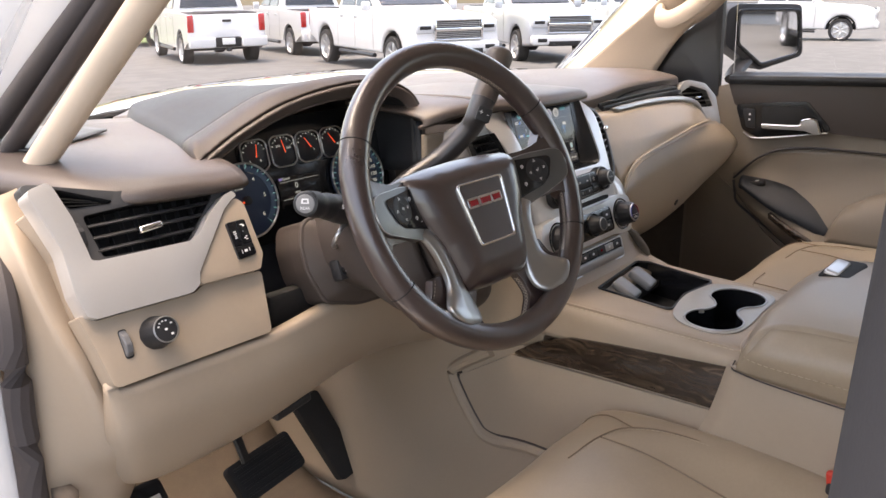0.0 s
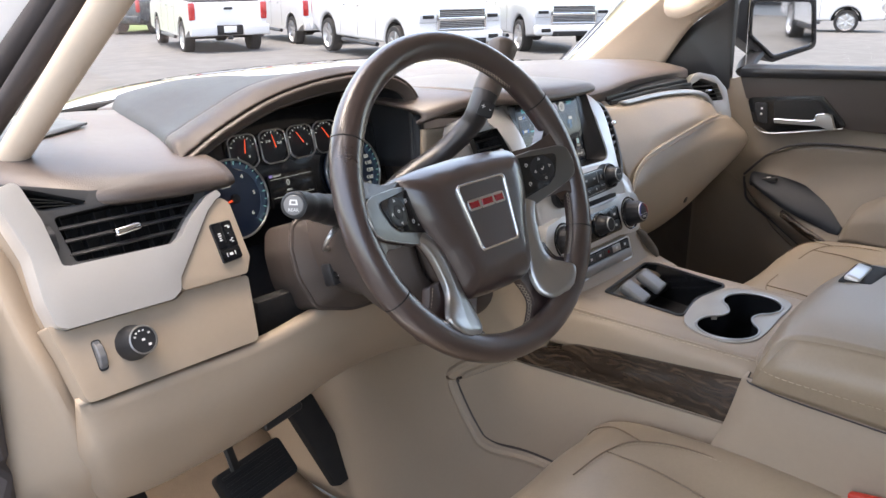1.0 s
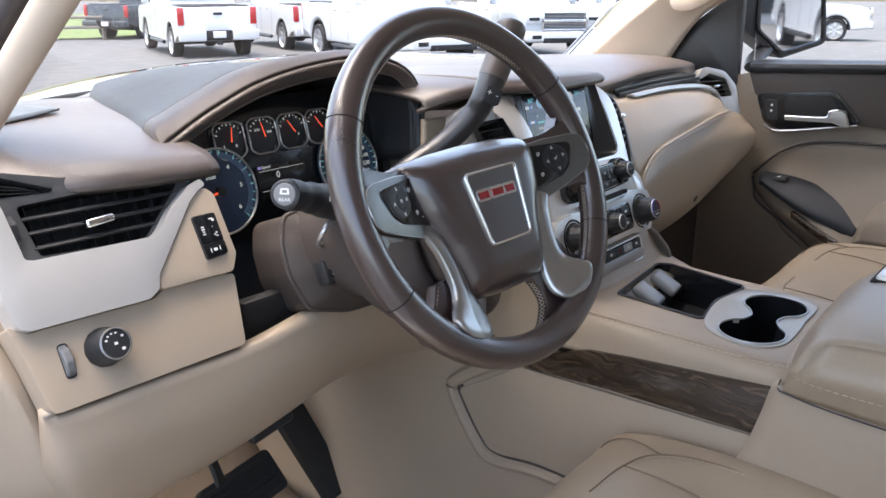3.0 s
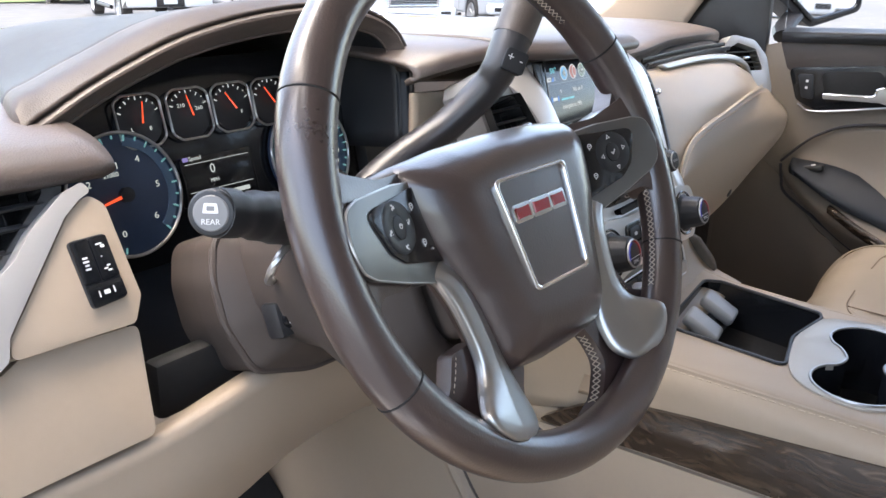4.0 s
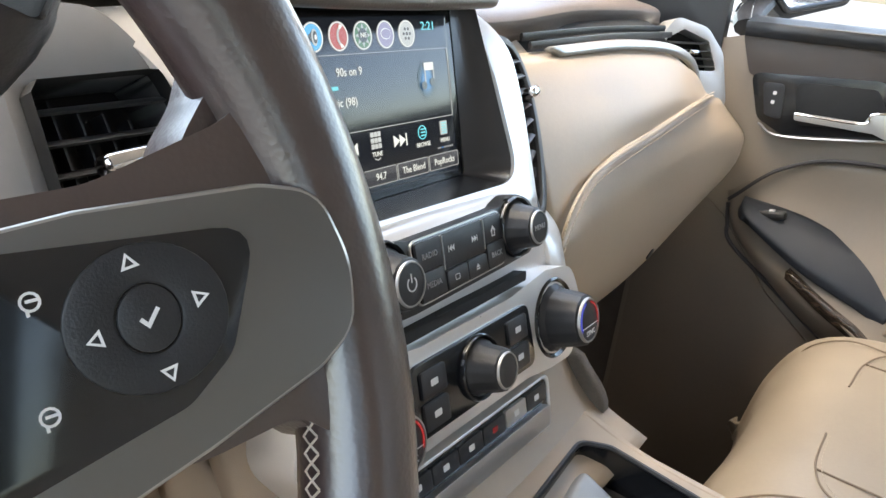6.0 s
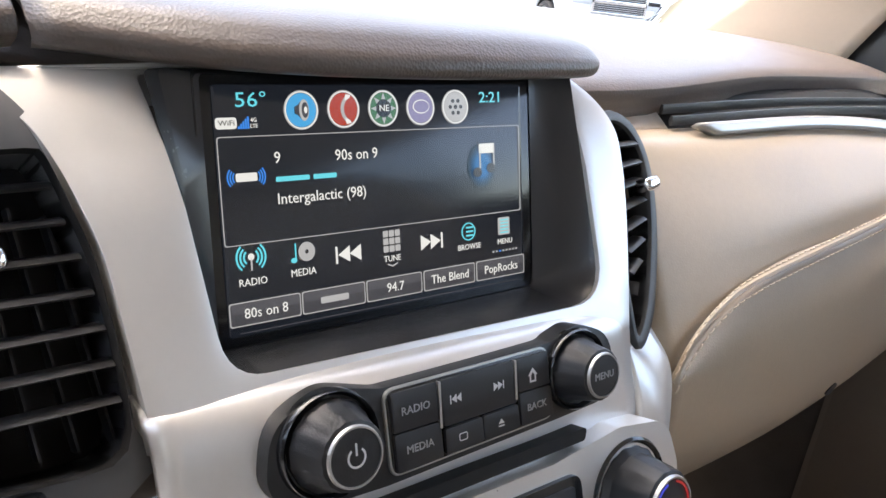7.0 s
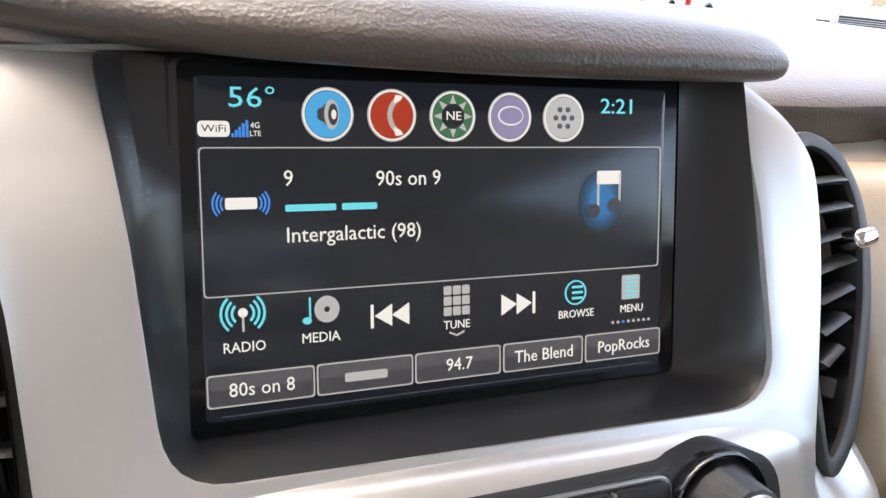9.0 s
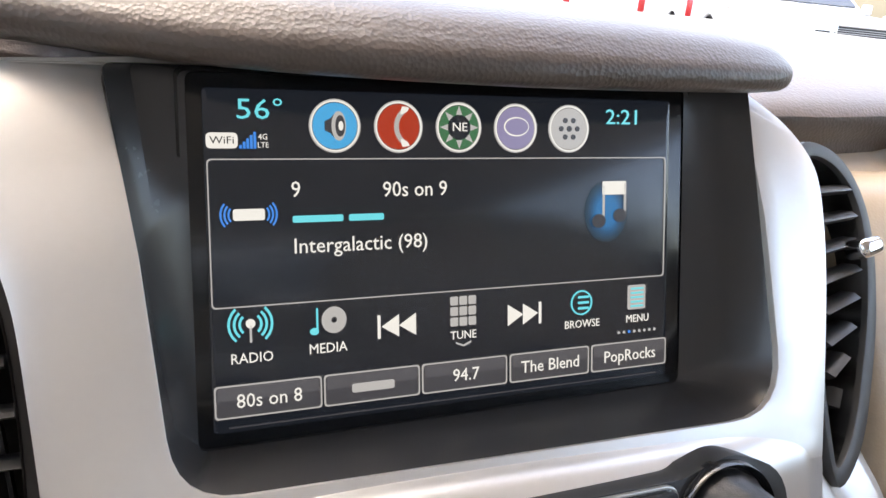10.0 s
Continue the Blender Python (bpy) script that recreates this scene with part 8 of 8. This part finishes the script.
def pickup(label, paint, chrome=True):
    """A full-size crew-cab pickup, its nose towards +y, standing on z = 0; origin between the axles."""
    t = thing("pickup_truck", label, "pickup truck", group="parked pickups")
    side = Matrix(((0, 0, 1, 0), (1, 0, 0, 0), (0, 1, 0, 0), (0, 0, 0, 1)))
    arch = lambda y0: [(y0 + 0.50 * math.cos(a), 0.42 + 0.50 * math.sin(a)) for a in [math.pi * i / 10 for i in range(11)]]
    low = [(-2.85, 0.62), (-2.85, 1.18), (-2.80, 1.28), (-1.02, 1.30), (1.15, 1.30), (2.55, 1.22), (2.86, 1.12), (2.92, 0.70), (2.86, 0.48)] + arch(1.83) + [(1.2, 0.42), (-1.2, 0.42)] + arch(-1.83) + [(-2.6, 0.55)]
    seen = [low[0]]
    for p in low[1:]:
        if (Vector(p) - Vector(seen[-1])).length > 0.02:
            seen.append(p)
    part("body", plate(seen[::-1], 1.98, side, 0.99, 0.07, seg=3), paint, t, "painted lower body")
    bed = part("bed_cavity", block(1.60, 1.70, 0.04, Matrix.Translation((0, -1.93, 1.29)), 0.02), DARK, t, "dark open bed")
    cab = bmesh.new()
    rings = []
    for z, y0, y1, w in ((1.27, -1.02, 1.20, 0.95), (1.40, -1.0, 1.02, 0.93), (1.84, -0.82, 0.22, 0.80), (1.91, -0.65, 0.05, 0.72)):
        rings.append([cab.verts.new(p) for p in ((-w, y0, z), (w, y0, z), (w, y1, z), (-w, y1, z))])
    for a, b in zip(rings, rings[1:]):
        for i in range(4):
            cab.faces.new((a[i - 1], a[i], b[i], b[i - 1]))
    cab.faces.new(rings[-1])
    bmesh.ops.recalc_face_normals(cab, faces=cab.faces)
    bmesh.ops.bevel(cab, geom=cab.edges[:], offset=0.04, segments=2, affect="EDGES")
    cb = part("cab", cab, paint, t, "painted cab")
    for s in (-1, 1):
        for y0, y1, y2, y3 in ((-0.82, -0.08, -0.10, -0.70), (0.0, 0.86, 0.30, -0.02)):
            bm = bmesh.new()
            pts = [(s * 0.945, y0, 1.40), (s * 0.945, y1, 1.40), (s * 0.825, y2, 1.80), (s * 0.825, y3, 1.80)]
            bm.faces.new([bm.verts.new(p) for p in pts])
            part("side_window", bm, TINT, cb, smooth=0, solid=0.012)
    for pts in ([(-0.80, 1.00, 1.43), (0.80, 1.00, 1.43), (0.70, 0.33, 1.80), (-0.70, 0.33, 1.80)], [(-0.78, -1.015, 1.42), (0.78, -1.015, 1.42), (0.68, -0.86, 1.80), (-0.68, -0.86, 1.80)]):
        bm = bmesh.new()
        bm.faces.new([bm.verts.new(p) for p in pts])
        part("window", bm, TINT, cb, smooth=0, solid=0.012)
    for y in (-1.83, 1.83):
        for s in (-1, 1):
            m = Matrix.Translation((s * 0.86, y, 0.40)) @ Matrix.Rotation(radians(90 * s), 4, "Y")
            wh = part("wheel", lathe([(0.29, -0.13), (0.38, -0.13), (0.40, -0.10), (0.40, 0.10), (0.38, 0.13), (0.30, 0.13), (0.28, 0.10), (0.28, -0.13)], m, 32), TYRE, t, "black tyre")
            part("rim", lathe([(0.25, 0.03), (0.27, 0.09), (0.295, 0.125), (0.30, 0.11), (0.29, 0.0), (0.25, 0.0)], m, 32), ALLOY, wh, "alloy rim")
            part("brake_disc", lathe([(0, 0.0), (0.26, 0.0), (0.26, -0.03), (0, -0.03)], m, 24), DARK, wh)
            part("hub_cap", lathe([(0, 0.095), (0.06, 0.09), (0.075, 0.06), (0.075, 0.03), (0, 0.03)], m, 20), ALLOY, wh)
            for k in range(6):
                a = math.pi / 3 * k
                part("spoke", block(0.23, 0.075, 0.035, m @ Matrix.Rotation(a, 4, "Z") @ Matrix.Translation((0.165, 0, 0.075)), 0.012), ALLOY, wh)
    # rear: bumper, plate bar, lamps, tailgate handle
    metal = CHROME if chrome else paint
    for x in (-0.66, 0.66):
        part("rear_bumper", block(0.66, 0.20, 0.26, Matrix.Translation((x, -2.93, 0.60)), 0.04, 3), WHITE if chrome else paint, t, "pale bumper")
    part("plate_recess", block(0.66, 0.14, 0.24, Matrix.Translation((0, -2.90, 0.60)), 0.03), DARK, t)
    part("plate_bar", block(0.32, 0.02, 0.16, Matrix.Translation((0, -2.98, 0.62)), 0.01), PRINT, t, "plain number plate")
    part("hitch", block(0.12, 0.18, 0.10, Matrix.Translation((0, -2.93, 0.42)), 0.02), BLACK, t)
    part("axle", tube([(-0.8, -1.83, 0.42), (0.8, -1.83, 0.42)], 0.09, 10), BLACK, t)
    part("underbody", block(1.3, 4.6, 0.16, Matrix.Translation((0, 0, 0.50)), 0.04), BLACK, t)
    for s in (-1, 1):
        part("tail_lamp", block(0.16, 0.10, 0.42, Matrix.Translation((s * 0.90, -2.83, 1.06)), 0.03, 2), TAIL, t, "red tail lamp")
        part("headlamp", block(0.40, 0.14, 0.22, Matrix.Translation((s * 0.76, 2.86, 1.00)), 0.04, 2), LAMP, t, "clear headlamp")
        part("step_bar", tube([(s * 0.98, -0.9, 0.36), (s * 0.98, 1.0, 0.36)], 0.05, 8), BLACK, t)
        part("door_mirror", block(0.20, 0.10, 0.20, Matrix.Translation((s * 1.10, 0.85, 1.40)), 0.04), paint, t)
        for y in (-0.05, -0.85):
            part("door_handle", block(0.03, 0.16, 0.04, Matrix.Translation((s * 0.99, y + 0.12, 1.16)), 0.01), metal, t)
        for y in (0.95, -0.02, -1.0):
            part("shut_line", block(0.006, 0.012, 0.75, Matrix.Translation((s * 0.989, y, 0.88)), 0.0), DARK, t, smooth=0)
    part("tailgate_handle", block(0.22, 0.03, 0.06, Matrix.Translation((0, -2.86, 1.12)), 0.01), BLACK, t)
    part("grille", block(1.05, 0.10, 0.42, Matrix.Translation((0, 2.90, 0.96)), 0.04), BLACK, t, "dark grille")
    for z, h in ((0.765, 0.035), (0.965, 0.075), (1.155, 0.040)):
        part("grille_bar", block(1.16, 0.08, h, Matrix.Translation((0, 2.945, z)), 0.012), CHROME if chrome else paint, t, "bright grille bar")
    for z in (0.80, 0.835, 0.87, 0.905, 1.03, 1.065, 1.10):
        part("grille_mesh", block(1.05, 0.03, 0.010, Matrix.Translation((0, 2.955, z)), 0.0), ALLOY, t, smooth=0)
    for s in (-1, 1):
        part("grille_side", block(0.05, 0.08, 0.40, Matrix.Translation((s * 0.555, 2.945, 0.96)), 0.012), CHROME if chrome else paint, t)
        part("lamp_unit", block(0.26, 0.03, 0.07, Matrix.Translation((s * 0.76, 2.928, 1.01)), 0.01), DARK, t, "dark lamp insert")
        part("fog_lamp", block(0.24, 0.03, 0.09, Matrix.Translation((s * 0.72, 3.035, 0.60)), 0.015), DARK, t)
        part("tow_hook", block(0.05, 0.05, 0.05, Matrix.Translation((s * 0.42, 3.04, 0.50)), 0.015), BLACK, t)
        for y in (-1.83, 1.83):
            part("arch_liner", tube([(s * 0.80, y + 0.47 * math.cos(a), 0.42 + 0.47 * math.sin(a)) for a in [math.pi * i / 10 for i in range(11)]], 0.16, 6, r2=0.03, up=(0, 0, 1)), DARK, t)
    part("front_bumper", block(1.96, 0.24, 0.24, Matrix.Translation((0, 2.92, 0.60)), 0.06, 3), WHITE if chrome else paint, t, "pale front bumper")
    part("lower_intake", block(1.1, 0.10, 0.12, Matrix.Translation((0, 3.0, 0.52)), 0.02), DARK, t)
    return t


def stand(ob, x, y, heading):
    """Put it on the lot; heading in degrees from +y towards +x."""
    return pose(x, y, ground_z(x, y), 0, 0, -heading)


first = pickup("white crew-cab pickup seen from its tailgate", WHITE)
first.matrix_basis = stand(first, 12.6, 19.6, 22)
copy_thing(first, stand(first, 16.34, 19.82, 20.7))
third = copy_thing(first, stand(first, 13.31, 12.93, 200))
third["label"] = "white crew-cab pickup with its nose towards the lane"
silver_truck = pickup("silver crew-cab pickup with a bright grille", SILVERPAINT)
silver_truck.matrix_basis = stand(silver_truck, 18.07, 12.44, 215)
copy_thing(silver_truck, stand(silver_truck, 24.5, 13.0, 215))
sixth = copy_thing(first, stand(first, 31.45, 9.89, 165))
sixth["label"] = "white pickup beyond the passenger window"
dark_truck = pickup("dark grey pickup at the edge of the lawn", GREYPAINT, False)
dark_truck.matrix_basis = stand(dark_truck, 17.8, 29.8, 70)

rail = thing("timber_fence", "weathered grey timber rail fence along the lawn", "fence")
GREYWOOD = material("weathered timber", (0.28, 0.24, 0.20), 0.85, grain=0.5, grain_size=90, spread=0.2)
for i in range(6):
    x, y = 7.5 + 1.9 * i, 28.6 + 0.12 * i
    part("post", block(0.12, 0.12, 0.9, Matrix.Translation((x, y, ground_z(x, y) + 0.42)), 0.01), GREYWOOD, rail)
for z in (0.45, 0.8):
    part("rail", tube([(7.0, 28.6, ground_z(7.0, 28.6) + z), (17.5, 29.2, ground_z(17.5, 29.2) + z)], 0.06, 6), GREYWOOD, rail)

# the showroom behind the car, seen in the door mirror
hall = thing("showroom_building", "grey showroom building with dark glass front", "building")
CLAD = material("grey cladding", (0.30, 0.31, 0.32), 0.6, grain=0.3, grain_size=20, spread=0.1, spread_size=0.6)
gz = ground_z(4, -24)
part("wall", block(34, 8, 6.5, Matrix.Translation((4, -28, gz + 3.2)), 0.05), CLAD, hall, "grey clad wall")
part("roof", block(34.8, 8.8, 0.5, Matrix.Translation((4, -28, gz + 6.6)), 0.08), CLAD, hall, "flat roof edge")
for i in range(8):
    w = part("window", block(3.4, 0.12, 3.6, Matrix.Translation((-11 + 4.2 * i, -23.98, gz + 2.1)), 0.02), TINT, hall, "dark shop window")
    part("frame", block(0.18, 0.2, 3.9, Matrix.Translation((-9.1 + 4.2 * i, -23.94, gz + 2.1)), 0.02), WHITE, hall, "pale window post")
eighth = copy_thing(first, stand(first, 3.6, -15.0, 5))
eighth["label"] = "white pickup parked before the showroom"
copy_thing(silver_truck, stand(silver_truck, 7.6, -14.0, 10))
